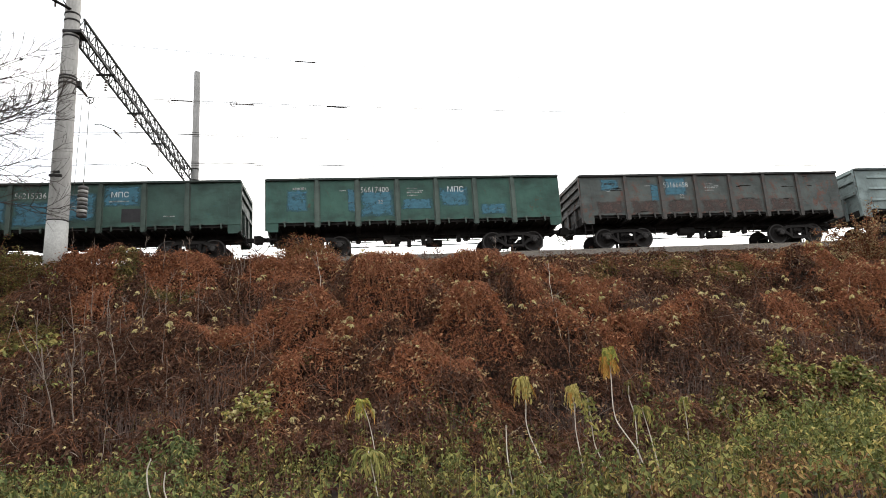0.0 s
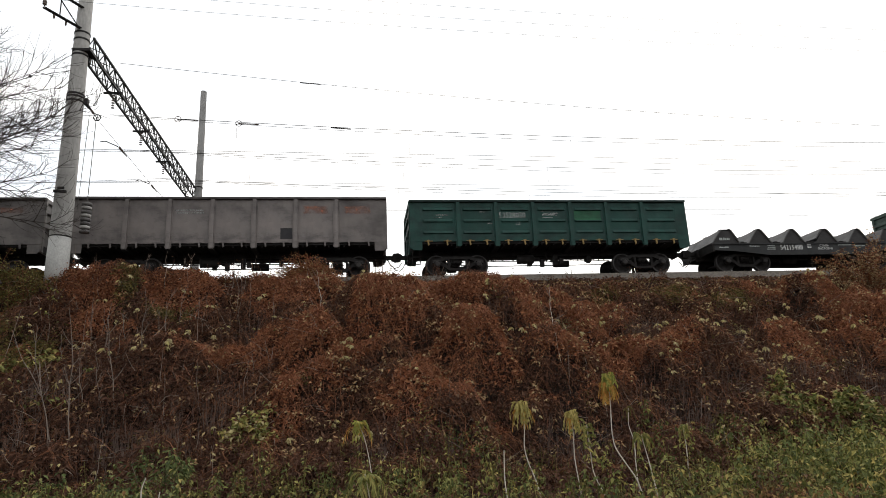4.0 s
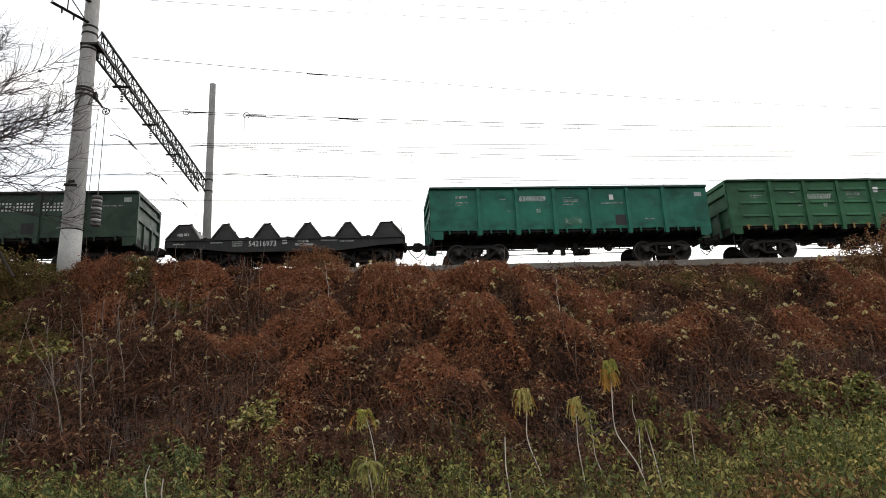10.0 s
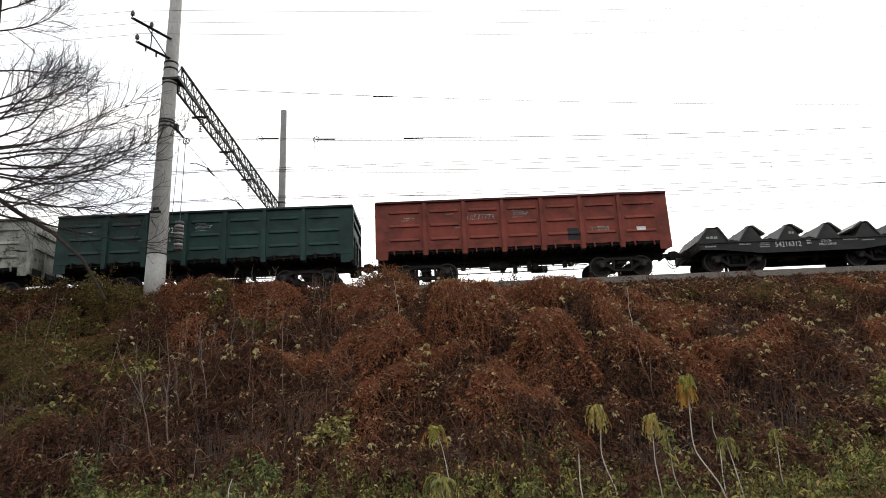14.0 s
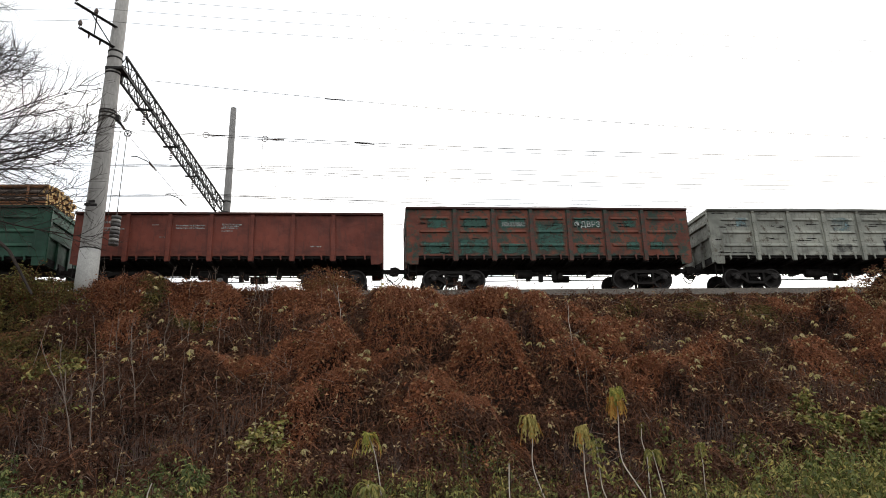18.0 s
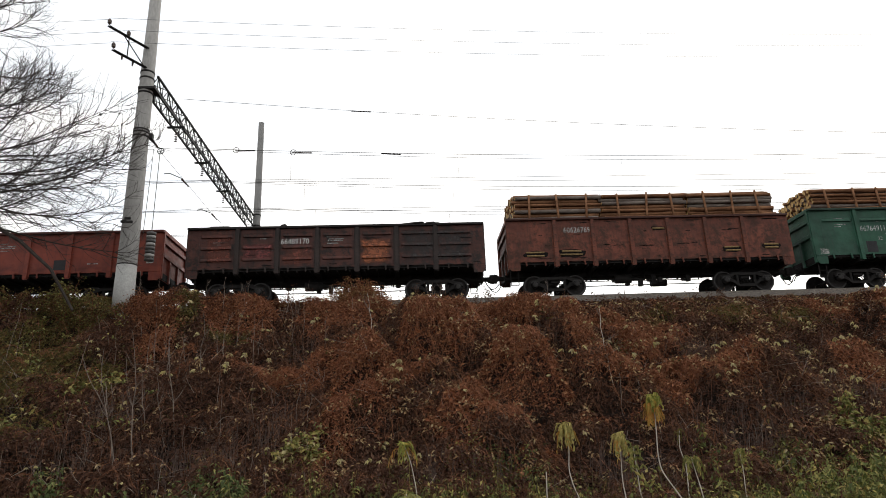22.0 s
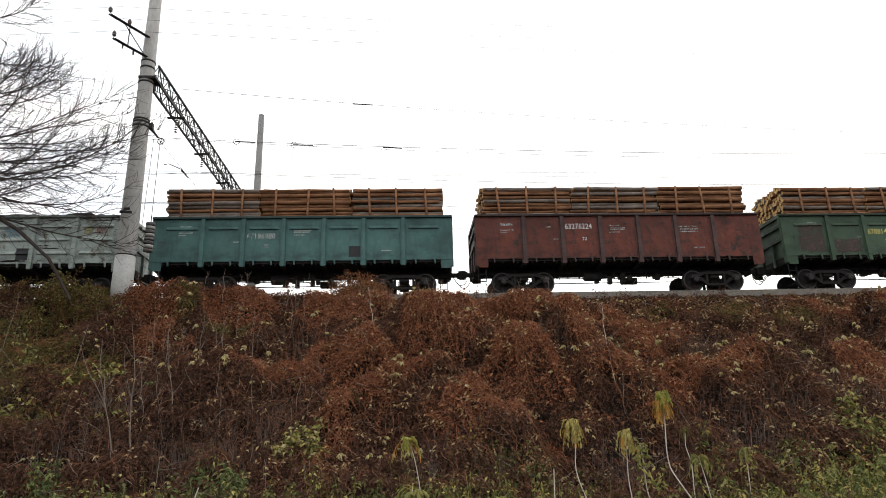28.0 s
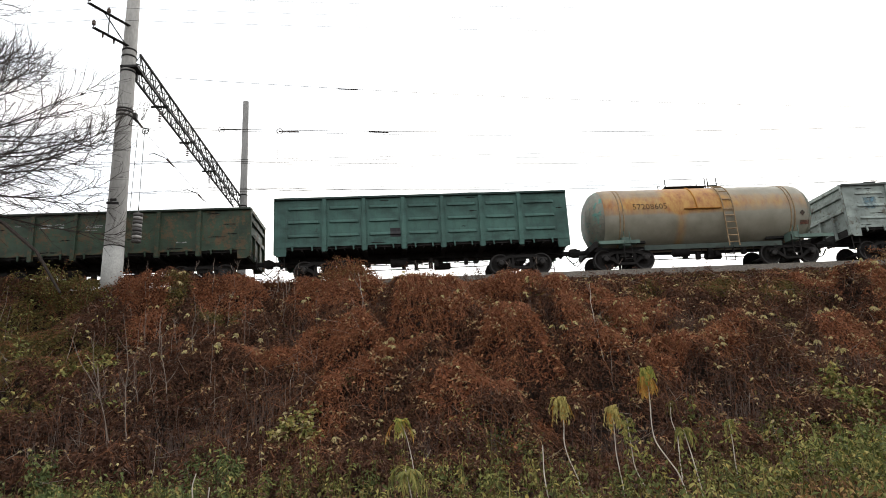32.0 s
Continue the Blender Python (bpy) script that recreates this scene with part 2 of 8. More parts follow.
def part(name, bm, mat, parent, label=""):
    """One mesh object under a thing or a part."""
    ob = new(name, mesh_of(bm, name, mat) if isinstance(bm, bmesh.types.BMesh) else bm)
    ob.parent = parent
    if label:
        ob["label"] = label
    return ob


def made(fn, *args):
    bm = bmesh.new()
    fn(bm, *args)
    return bm


def thing(name, m, label, category, group=""):
    ob = new(name)
    ob.empty_display_size = 0.3
    ob.matrix_world = m
    return tagged(ob, label, category, group)


def sheet_mesh(name, verts, faces, mat, smooth=False):
    """A mesh from arrays of points and of faces that all have the same number of corners."""
    me = bpy.data.meshes.new(name)
    verts, faces = np.asarray(verts, np.float32), np.asarray(faces, np.int32)
    k = faces.shape[1]
    me.vertices.add(len(verts))
    me.vertices.foreach_set("co", verts.ravel())
    me.loops.add(faces.size)
    me.loops.foreach_set("vertex_index", faces.ravel())
    me.polygons.add(len(faces))
    me.polygons.foreach_set("loop_start", np.arange(0, faces.size, k, dtype=np.int32))
    me.polygons.foreach_set("use_smooth", np.full(len(faces), smooth, bool))
    me.update(calc_edges=True)
    me.materials.append(mat)
    return me


# ---- ground: field, embankment, track bed, one sheet to the horizon ----
RAIL, TRACK = 7.82, 28.85
rng = np.random.default_rng(7)
WAVES = [(rng.uniform(0.25, 2.2), rng.uniform(0, 6.28), rng.uniform(0, 6.28), rng.uniform(-1, 1)) for _ in range(26)]


def lumps(x, y):
    """Uneven relief of about -1 to 1."""
    out = 0.0
    for k, a, ph, w in WAVES:
        out = out + w * np.sin(k * (x * math.cos(a) + y * math.sin(a)) + ph) / (0.6 + k)
    return out / 2.2


def ground_z(x, y):
    x, y = np.asarray(x, float), np.asarray(y, float)
    z = np.interp(y, [-3000, 13.0, 15.6, 17.5, 25.2, 26.2, 27.0, 50, 63, 3000], [0, 0, 0.25, 1.35, 6.78, 7.06, 7.2, 7.2, 0, 0])
    near = np.exp(-((x - 2) / 60) ** 2) * np.clip((y + 12) / 10, 0, 1) * np.where(x < -4, np.clip((26.6 - y) / 3, 0, 1), np.clip((25.4 - y) / 3, 0, 1))
    steep = np.clip((y - 14) / 4, 0, 1)
    brow = 0.38 * np.exp(-(((y - 24.9) / 0.9) ** 2)) * np.clip((-3.0 - x) / 3.5, 0, 1) * np.clip((x + 60) / 20, 0, 1)
    return z + brow + near * lumps(x, y) * (0.06 + 0.34 * steep)


xs = np.concatenate([-np.geomspace(3000, 46, 14), np.arange(-44, 48.1, 0.5), np.geomspace(50, 3000, 14)])
ys = np.concatenate([-np.geomspace(3000, 14, 14), np.arange(-12, 66.1, 0.5), np.geomspace(68, 3000, 14)])
gx, gy = np.meshgrid(xs, ys)
gv = np.stack([gx, gy, ground_z(gx, gy)], -1).reshape(-1, 3)
ii = (np.arange(len(ys) - 1)[:, None] * len(xs) + np.arange(len(xs) - 1)[None]).ravel()
gf = np.stack([ii, ii + 1, ii + 1 + len(xs), ii + len(xs)], 1)
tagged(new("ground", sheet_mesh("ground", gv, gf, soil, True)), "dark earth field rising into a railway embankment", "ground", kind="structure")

# ---- track ----
bm = bmesh.new()
for x0 in np.arange(-450, 450, 6.0):
    pts = [(TRACK - 2.85, 7.0), (TRACK - 1.8, RAIL - 0.18), (TRACK + 1.8, RAIL - 0.18), (TRACK + 2.85, 7.0)]
    a = [bm.verts.new((x0, y, z)) for y, z in pts]
    b = [bm.verts.new((x0 + 6.0, y, z)) for y, z in pts]
    for i in range(3):
        bm.faces.new((a[i], b[i], b[i + 1], a[i + 1]))
tagged(new("ballast", mesh_of(bm, "ballast", gravel)), "grey crushed-stone ballast bed under the rails", "ballast", kind="structure")

track = thing("railway_track", pose(0, TRACK, RAIL), "steel rails on concrete sleepers in grey ballast", "railway track")
rail_profile = [(-0.07, -0.18), (0.07, -0.18), (0.07, -0.165), (0.012, -0.15), (0.012, -0.04), (0.036, -0.03), (0.036, 0), (-0.036, 0), (-0.036, -0.03), (-0.012, -0.04), (-0.012, -0.15), (-0.07, -0.165)]
for side in (-0.797, 0.797):
    bm = bmesh.new()
    a = [bm.verts.new((-450, side + y, z)) for y, z in rail_profile]
    b = [bm.verts.new((450, side + y, z)) for y, z in rail_profile]
    for i in range(len(a)):
        bm.faces.new((a[i], b[i], b[(i + 1) % len(a)], a[(i + 1) % len(a)]))
    part("rail", bm, rust, track, "rusty steel rail with a polished head")
sleeper = made(soft_box, -0.13, -1.35, -0.40, 0.13, 1.35, -0.185, 0.03)
sleeper = mesh_of(sleeper, "sleeper", sleeper_concrete)
for k in range(-70, 71):
    part("sleeper", sleeper, None, track).location = (k * 0.545, 0, 0)
bm = bmesh.new()
for k in range(71, 824):
    for s in (-1, 1):
        box(bm, s * k * 0.545 - 0.13, -1.35, -0.40, s * k * 0.545 + 0.13, 1.35, -0.185)
part("far_sleepers", bm, sleeper_concrete, track)["kind"] = "stuff"

# ---- overhead line: masts, lattice beam, brackets, wires ----


def strands(points, radii, sides=4):
    """Round bars along many polylines at once: points (n, k, 3), radii (n, k). Returns verts and quads."""
    p, r = np.asarray(points, float), np.asarray(radii, float)
    n, k, _ = p.shape
    d = np.gradient(p, axis=1)
    d /= np.linalg.norm(d, axis=2, keepdims=True) + 1e-9
    ref = np.where(np.abs(d[..., 2:3]) < 0.9, np.array([0, 0, 1.0]), np.array([1.0, 0, 0]))
    u = np.cross(d, ref)
    u /= np.linalg.norm(u, axis=2, keepdims=True) + 1e-9
    w = np.cross(d, u)
    a = np.arange(sides) * 2 * np.pi / sides
    v = p[:, :, None] + (u[:, :, None] * np.cos(a)[:, None] + w[:, :, None] * np.sin(a)[:, None]) * r[:, :, None, None]
    base = (np.arange(n)[:, None, None] * k + np.arange(k - 1)[None, :, None]) * sides
    s = np.arange(sides)[None, None]
    t = (s + 1) % sides
    f = np.stack([base + s, base + t, base + sides + t, base + sides + s], -1).reshape(-1, 4)
    return v.reshape(-1, 3), f


def joined(chunks):
    """Many (verts, faces) pairs as one."""
    vs, fs, at = [], [], 0
    for v, f in chunks:
        vs.append(v)
        fs.append(f + at)
        at += len(v)
    return np.concatenate(vs), np.concatenate(fs)


def band(bm, x, y, z, r, high):
    lathe(bm, [(z, r), (z, r + 0.03), (z + high, r + 0.03), (z + high, r)], "z", 20, (x, y, 0))


MX, MY = -10.98, 25.0
mast = thing("catenary_mast", pose(MX, MY, 7.2), "tapered round concrete railway mast with a whitewashed foot", "mast", "catenary masts")


def taper(z):
    """The near mast's radius at a height."""
    return 0.385 - 0.0105 * (z - 7.2)


part("shaft", made(lambda bm: lathe(bm, [(-0.6, 0.39)] + [(z - 7.2, taper(z)) for z in (8.85, 9.2, 12, 16, 22.2)], "z", 28)), concrete, mast, "grey weathered concrete shaft")
part("foot", made(lambda bm: lathe(bm, [(-0.6, 0.393), (1.62, taper(8.82) + 0.003)], "z", 28)), whitewash, mast, "whitewashed foot")
part("seam", made(lambda bm: lathe(bm, [(1.62, 0.36), (1.62, 0.378), (1.66, 0.378), (1.66, 0.36)], "z", 28)), grime, mast)
for z in (17.35, 17.05, 16.5, 16.35, 14.5, 14.32, 14.62):
    part("band", made(band, 0, 0, z - 7.2, taper(z) - 0.01, 0.07), lattice_steel, mast, "steel clamping band")
for z, dx in ((10.62, -0.02), (10.5, -0.16), (10.48, 0.06)):
    part("sign_mark", made(lambda bm: soft_box(bm, dx - 0.12, -taper(10.5) - 0.02, z - 7.2, dx + 0.12, -taper(10.5) + 0.06, z - 7.1, 0.01)), lattice_steel, mast, "dark stencilled bar")
# cross arms that carry the feeder insulators
for z0, tip, mid in ((18.47, (-0.95, -1.8, 0.0), True), (17.52, (-0.80, -1.55, 0.0), False)):
    bm = bmesh.new()
    for o in (-0.04, 0.04):
        tube(bm, [(o, -0.25, z0 - 7.2), (tip[0] + o, tip[1], z0 - 7.2)], 0.045, 4)
    part("cross_arm", bm, lattice_steel, mast, "dark steel cross arm")
    for f in (1.0, 0.55) if mid else (1.0,):
        bm = bmesh.new()
        x, y = tip[0] * f, tip[1] * f
        lathe(bm, [(0.0, 0.02), (0.08, 0.02), (0.09, 0.075), (0.14, 0.08), (0.16, 0.05), (0.18, 0.085), (0.25, 0.07), (0.27, 0.04), (0.3, 0.04)], "z", 12, (x, y, z0 - 7.2 + 0.04))
        part("insulator", bm, porcelain, mast, "brown porcelain pin insulator")
    for f in (0.75, 0.45) if not mid else ():
        part("insulator", made(lambda bm: lathe(bm, [(-0.2, 0.03), (-0.05, 0.045), (0, 0.03)], "z", 8, (tip[0] * f, tip[1] * f, z0 - 7.2))), porcelain, mast)
bm = bmesh.new()
tube(bm, [(0.0, -0.3, 17.45 - 7.2), (-0.62, -1.15, 18.47 - 7.2)], 0.03, 4)
tube(bm, [(-0.5, -0.95, 17.52 - 7.2), (-0.5, -0.95, 18.47 - 7.2)], 0.025, 4)
part("brace", bm, lattice_steel, mast)

MX2, MY2 = -10.45, 43.0
# same concrete as the near mast, darkened in colour for standing against the light
backlit_concrete = plain("backlit_concrete", (0.24, 0.235, 0.225), 0.85, 0.0, 0.2, 1.2, 0.25, None, (1, 1, 0.35))
mast2 = thing("catenary_mast", pose(MX2, MY2, 7.3), "tapered round concrete railway mast beyond the train", "mast", "catenary masts")
part("shaft", made(lambda bm: lathe(bm, [(-0.5, 0.31), (9, 0.255), (17.25, 0.20), (17.27, 0.12)], "z", 24)), backlit_concrete, mast2)
part("band", made(band, 0, 0, 9.3, 0.25, 0.08), lattice_steel, mast2)
part("band", made(band, 0, 0, 10.1, 0.245, 0.08), lattice_steel, mast2)

beam = thing("lattice_beam", pose(0, 0, 0), "dark steel lattice beam spanning the tracks between two masts", "gantry beam")
BX = (-11.08, -10.62)
BZ = (16.62, 17.36)
for x in BX:
    for z in BZ:
        part("chord", made(lambda bm: box(bm, x - 0.04, 25.2, z - 0.04, x + 0.04, 42.85, z + 0.04)), lattice_steel, beam)
step = 17.6 / 30
for i in range(30):
    y0, y1 = 25.25 + i * step, 25.25 + (i + 1) * step
    a, b = (BZ[0], BZ[1]) if i % 2 else (BZ[1], BZ[0])
    c, d = (BX[0], BX[1]) if i % 2 else (BX[1], BX[0])
    for x in BX:
        part("diagonal", made(lambda bm: tube(bm, [(x, y0, a), (x, y1, b)], 0.028, 4)), lattice_steel, beam)
        part("diagonal", made(lambda bm: tube(bm, [(x, y0, BZ[0]), (x, y0, BZ[1])], 0.022, 4)), lattice_steel, beam)
    for z in BZ:
        part("diagonal", made(lambda bm: tube(bm, [(c, y0, z), (d, y1, z)], 0.022, 4)), lattice_steel, beam)
part("bearer", made(lambda bm: (box(bm, -11.2, 24.7, 16.5, -10.5, 25.4, 16.6), box(bm, -11.1, 25.2, 16.25, -10.7, 25.4, 16.5))), lattice_steel, beam)
for y in (28.3, 32.3, 36.3):
    part("hanger", made(lambda bm: box(bm, -11.25, y - 0.05, 16.50, -10.45, y + 0.05, 16.58)), lattice_steel, beam)
    part("suspension_insulator", made(lambda bm: [lathe(bm, [(z - 0.06, 0.03), (z - 0.045, 0.085), (z, 0.03)], "z", 10, (-10.82, y, 0)) for z in (16.45, 16.33, 16.21, 16.09, 15.97, 15.85)]), porcelain, beam, "hanging disc insulator string")

dark_weight = plain("dark_weight", (0.13, 0.125, 0.12), 0.85, 0, 0.3, 4.0)
# tensioning weights on the near mast
weights = thing("tension_weights", pose(-10.30, 25.35, 9.1), "stack of pale concrete tensioning weights hung from a mast", "line weights")
for i in range(8):
    low = 0.155 * i
    part("weight", made(lambda bm: lathe(bm, [(low, 0.13), (low + 0.015, 0.18), (low + 0.115, 0.18), (low + 0.13, 0.13), (low + 0.155, 0.07)], "z", 16)), (dark_weight, concrete, dark_weight, dark_weight, concrete, dark_weight, concrete, dark_weight)[i], weights)
part("rod", made(lambda bm: tube(bm, [(0, 0, 0), (0, 0, 1.5)], 0.02, 6)), wire_metal, weights)
part("cable", made(lambda bm: tube(bm, [(0, 0, 1.4), (0.02, 0.0, 4.8)], 0.014, 5)), wire_metal, weights)
part("cable", made(lambda bm: tube(bm, [(-0.32, -0.05, 0.9), (-0.25, 0.0, 4.9)], 0.012, 5)), wire_metal, weights)
bracket = thing("pulley_bracket", pose(-10.95, 25.0, 14.45), "steel pulley bracket bolted to the mast", "bracket")
part("arm", made(lambda bm: (tube(bm, [(0.28, 0.1, 0.02), (0.50, 0.2, -0.30)], 0.05, 6), tube(bm, [(0.1, 0.3, 0.1), (0.40, 0.22, -0.2)], 0.04, 6), box(bm, 0.26, 0.02, -0.12, 0.42, 0.2, 0.12))), lattice_steel, bracket)
part("link", made(lambda bm: [lathe(bm, [(-0.03, 0.02), (0, 0.06), (0.03, 0.02)], "z", 10, (0.50 + 0.035 * k, 0.22, -0.28 - 0.055 * k)) for k in range(4)]), porcelain, bracket, "short insulator link")
wheel = part("pulley", made(lambda bm: tube(bm, [(0.72 + 0.13 * math.cos(a), 0.3, -0.58 + 0.13 * math.sin(a)) for a in np.linspace(0, 6.2832, 21)], 0.022, 6, False)), lattice_steel, bracket, "open steel pulley wheel")
for a in (0.3, 1.35, 2.4):
    part("spoke", made(lambda bm: tube(bm, [(0.72 - 0.13 * math.cos(a), 0.3, -0.58 - 0.13 * math.sin(a)), (0.72 + 0.13 * math.cos(a), 0.3, -0.58 + 0.13 * math.sin(a))], 0.012, 4)), lattice_steel, wheel)

wires = thing("overhead_wires", pose(0, 0, 0), "thin dark overhead wires strung along three tracks", "wires")


def wire(name, fn, x0, x1, r=0.012, n=24):
    """A wire along x, with fn giving y and z."""
    xs_ = np.linspace(x0, x1, n)
    v, f = strands([[(x, *fn(x)) for x in xs_]], [[r] * n], 4)
    part(name, sheet_mesh(name, v, f, wire_metal), None, wires)


def sag(y, z, low, mid=22.0, span=33.0):
    return lambda x: (y, z - low * (1 - ((x - mid) / span) ** 2))


for y, r in ((28.8, 0.011), (32.8, 0.011), (36.8, 0.011)):
    wire("contact_wire", lambda x: (y, 14.02 - 0.006 * (x + 10) * (x > -10)), -70, 80, r)
    wire("contact_wire", lambda x: (y + 0.05, 13.97 - 0.014 * max(0, x + 10)), -70, 80, r)
    wire("messenger_wire", sag(y, 15.72, 0.85), -11, 55, r * 1.35)
    wire("messenger_wire", sag(y, 15.72, 0.85, -43.5, 32.5), -76, -11, r)
    wire("messenger_wire", sag(y + 0.06, 15.70, 1.05), -11, 55, r)
    for x in np.arange(-5.5, 55, 8.0):
        part("dropper", made(lambda bm: tube(bm, [(x, y, 13.95), (x, y, sag(y, 15.72, 0.85)(x)[1])], 0.008, 4)), wire_metal, wires)
wire("anchor_wire", lambda x: (28.3, 18.06 - 0.098 * (x + 10.7) + 0.0009 * (x + 10.7) ** 2), -10.7, 40)
for dx, y, z in ((-0.95, 23.2, 18.8), (-0.5, 24.0, 18.8), (-0.8, 23.45, 17.86)):
    wire("feeder_wire", sag(y, z, 0.95), -11.9, 56, 0.008)
    wire("feeder_wire", sag(y, z, 0.95, -45, 33.2), -78, -11.9, 0.008)
for x, y, z, n in ((-8.14, 28.85, 15.58, "messenger"), (-5.42, 28.85, 15.42, "messenger")):
    bm = bmesh.new()
    ring = [(x + 0.14 * math.cos(a), y, z + 0.14 * math.sin(a)) for a in np.linspace(0, 6.2832, 17)]
    tube(bm, ring, 0.018, 5, False)
    tube(bm, [(x - 0.05, y, z), (x + 0.9, y, z - 0.04)], [0.025, 0.03], 6)
    part("strain_insulator", bm, porcelain, wires)
for x, y, z in ((-1.2, 28.85, 15.28), (-2.6, 28.3, 17.3)):
    part("splice", made(lambda bm: tube(bm, [(x, y, z), (x + 0.95, y, z - 0.06)], 0.028, 6)), wire_metal, wires)
# steady line across the tracks, with insulators
part("cross_wire", made(lambda bm: tube(bm, [(-10.3, 25.4, 13.9), (-10.45, 33, 14.0), (-10.5, 42.8, 14.3)], 0.012, 4)), wire_metal, wires)
for y in (28.2, 32.9, 36.9):
    part("cross_insulator", made(lambda bm: tube(bm, [(-10.34, y, 13.85), (-10.36, y + 1.0, 13.88)], [0.05, 0.03], 6)), porcelain, wires)
    part("steady_arm", made(lambda bm: tube(bm, [(-10.95, y - 0.5, 13.9), (-10.85, y - 0.2, 14.06), (-10.4, y, 13.9)], 0.022, 5)), lattice_steel, wires)
# guy wires that run down to the left of the mast
for z0, far in ((16.4, (-20, 24.0, 11.2)), (14.5, (-20, 24.0, 8.6))):
    bm = bmesh.new()
    split = Vector((MX - 1.7, 24.9, z0 - 1.0))
    for dz in (0.05, -0.75):
        tube(bm, [(MX, 24.75, z0 + dz), split], 0.014, 4)
    tube(bm, [split, far], 0.016, 4)
    lathe(bm, [(-0.06, 0.03), (0, 0.07), (0.06, 0.03)], "x", 8, split)
    part("guy_wire", bm, wire_metal, wires)

# ---- train: shared pieces ----
PITCH = {"gondola": 13.92, "flat": 11.3, "tank": 12.02}
HALF = 6.44
POSTS = [-4.30, -2.58, -0.86, 0.86, 2.58, 4.30]
white_marks = plain("white_marking", (0.62, 0.62, 0.60), 0.7, 0, 0.15, 9.0)
faded_marks = plain("faded_marking", (0.33, 0.35, 0.33), 0.75, 0, 0.25, 9.0)
yellow_marks = plain("yellow_marking", (0.60, 0.52, 0.16), 0.7, 0, 0.2, 9.0)
black_marks = plain("black_marking", (0.02, 0.018, 0.016), 0.7, 0, 0.2, 9.0)
ochre = plain("ochre_dust", (0.29, 0.20, 0.085), 0.8, 0, 0.3, 8.0)
box_grey = plain("axle_box_grey", (0.042, 0.039, 0.037), 0.6, 0.3, 0.3, 8.0)
bark = plain("bark", (0.18, 0.078, 0.038), 0.9, 0, 0.55, 3.0, 0.9, (0.31, 0.155, 0.08), (0.35, 1, 1))
grey_bark = plain("grey_bark", (0.15, 0.11, 0.09), 0.9, 0, 0.4, 5.0, 0.9, (0.24, 0.20, 0.17), (0.35, 1, 1))
cut_wood = plain("cut_wood", (0.50, 0.33, 0.14), 0.8, 0, 0.25, 12.0)
old_wood = plain("old_wood", (0.27, 0.185, 0.085), 0.85, 0, 0.35, 9.0)
scrap = plain("scrap_load", (0.05, 0.045, 0.042), 0.9, 0, 0.5, 7.0, 1.0)


def flaky(name, color, hold=0.5, rough=0.7, edge=True):
    """An old coat that has flaked: it is gone in ragged spots and along its edges."""
    m, n, l, b = material(name)
    c = n.new("ShaderNodeTexCoord")
    spot = noise_node(n, l, 2.6, 9, 0.72)
    fleck = noise_node(n, l, 8.0, 6, 0.7, (0.6, 1, 1.2))
    sep = n.new("ShaderNodeSeparateXYZ")
    l.new(c.outputs["Generated"], sep.inputs[0])

    def calc(op, a, b_):
        q = n.new("ShaderNodeMath")
        q.operation = op
        for sock, v in zip(q.inputs, (a, b_)):
            if isinstance(v, bpy.types.NodeSocket):
                l.new(v, sock)
            else:
                sock.default_value = v
        return q.outputs[0]

    def rim(v):
        return calc("SUBTRACT", 0.5, calc("ABSOLUTE", calc("SUBTRACT", v, 0.5), 0))

    near = 0.22 if not edge else calc("MINIMUM", calc("MULTIPLY", calc("MINIMUM", rim(sep.outputs[0]), rim(sep.outputs[2])), 1.6), 0.22)
    total = calc("ADD", calc("ADD", calc("MULTIPLY", spot.outputs[0], 0.7), calc("MULTIPLY", fleck.outputs[0], 0.3)), near)
    mask = ramp_node(n, l, total, [(0.82 - 0.4 * hold, (0, 0, 0)), (1.04 - 0.4 * hold, (0.92, 0.92, 0.92))])
    tone = ramp_node(n, l, fleck.outputs[0], [(0.3, tuple(0.6 * v for v in color)), (0.7, tuple(1.25 * v for v in color))])
    l.new(tone.outputs[0], b.inputs["Base Color"])
    b.inputs["Roughness"].default_value = rough
    l.new(mask.outputs[0], b.inputs["Alpha"])
    return m


blue_coat = flaky("old_blue_coat", (0.038, 0.135, 0.185), 0.82)
green_coat = flaky("old_green_coat", (0.026, 0.088, 0.066), 0.76)
brown_coat = flaky("brown_band_coat", (0.062, 0.036, 0.028), 0.66)
dark_patch = paint("dark_coat", (0.026, 0.025, 0.027), (0.05, 0.04, 0.036), 0.3)
orange_coat = flaky("orange_coat", (0.34, 0.13, 0.075), 0.45)
worn_ink = flaky("worn_white_marking", (0.60, 0.60, 0.57), 0.62, 0.7, False)
thin_ink = flaky("thin_white_marking", (0.50, 0.48, 0.45), 0.46, 0.7, False)
faint_ink = flaky("faint_marking", (0.36, 0.37, 0.35), 0.56, 0.7, False)
hole_black = plain("torn_shadow", (0.012, 0.010, 0.009), 0.95, 0, 0.3, 8.0)
TEXTS = {}


def text_mesh(s, size, mat):
    """Painted letters with the built-in font, as a thin mesh in the x-y plane."""
    key = (s, size, mat.name)
    if key not in TEXTS:
        cu = bpy.data.curves.new("lettering", "FONT")
        cu.body, cu.size, cu.extrude, cu.resolution_u = s, size, 0.002, 2
        tmp = new("lettering", cu)
        me = bpy.data.meshes.new_from_object(tmp.evaluated_get(bpy.context.evaluated_depsgraph_get()))
        bpy.data.objects.remove(tmp)
        me.materials.clear()
        me.materials.append(mat)
        TEXTS[key] = me
    return TEXTS[key]


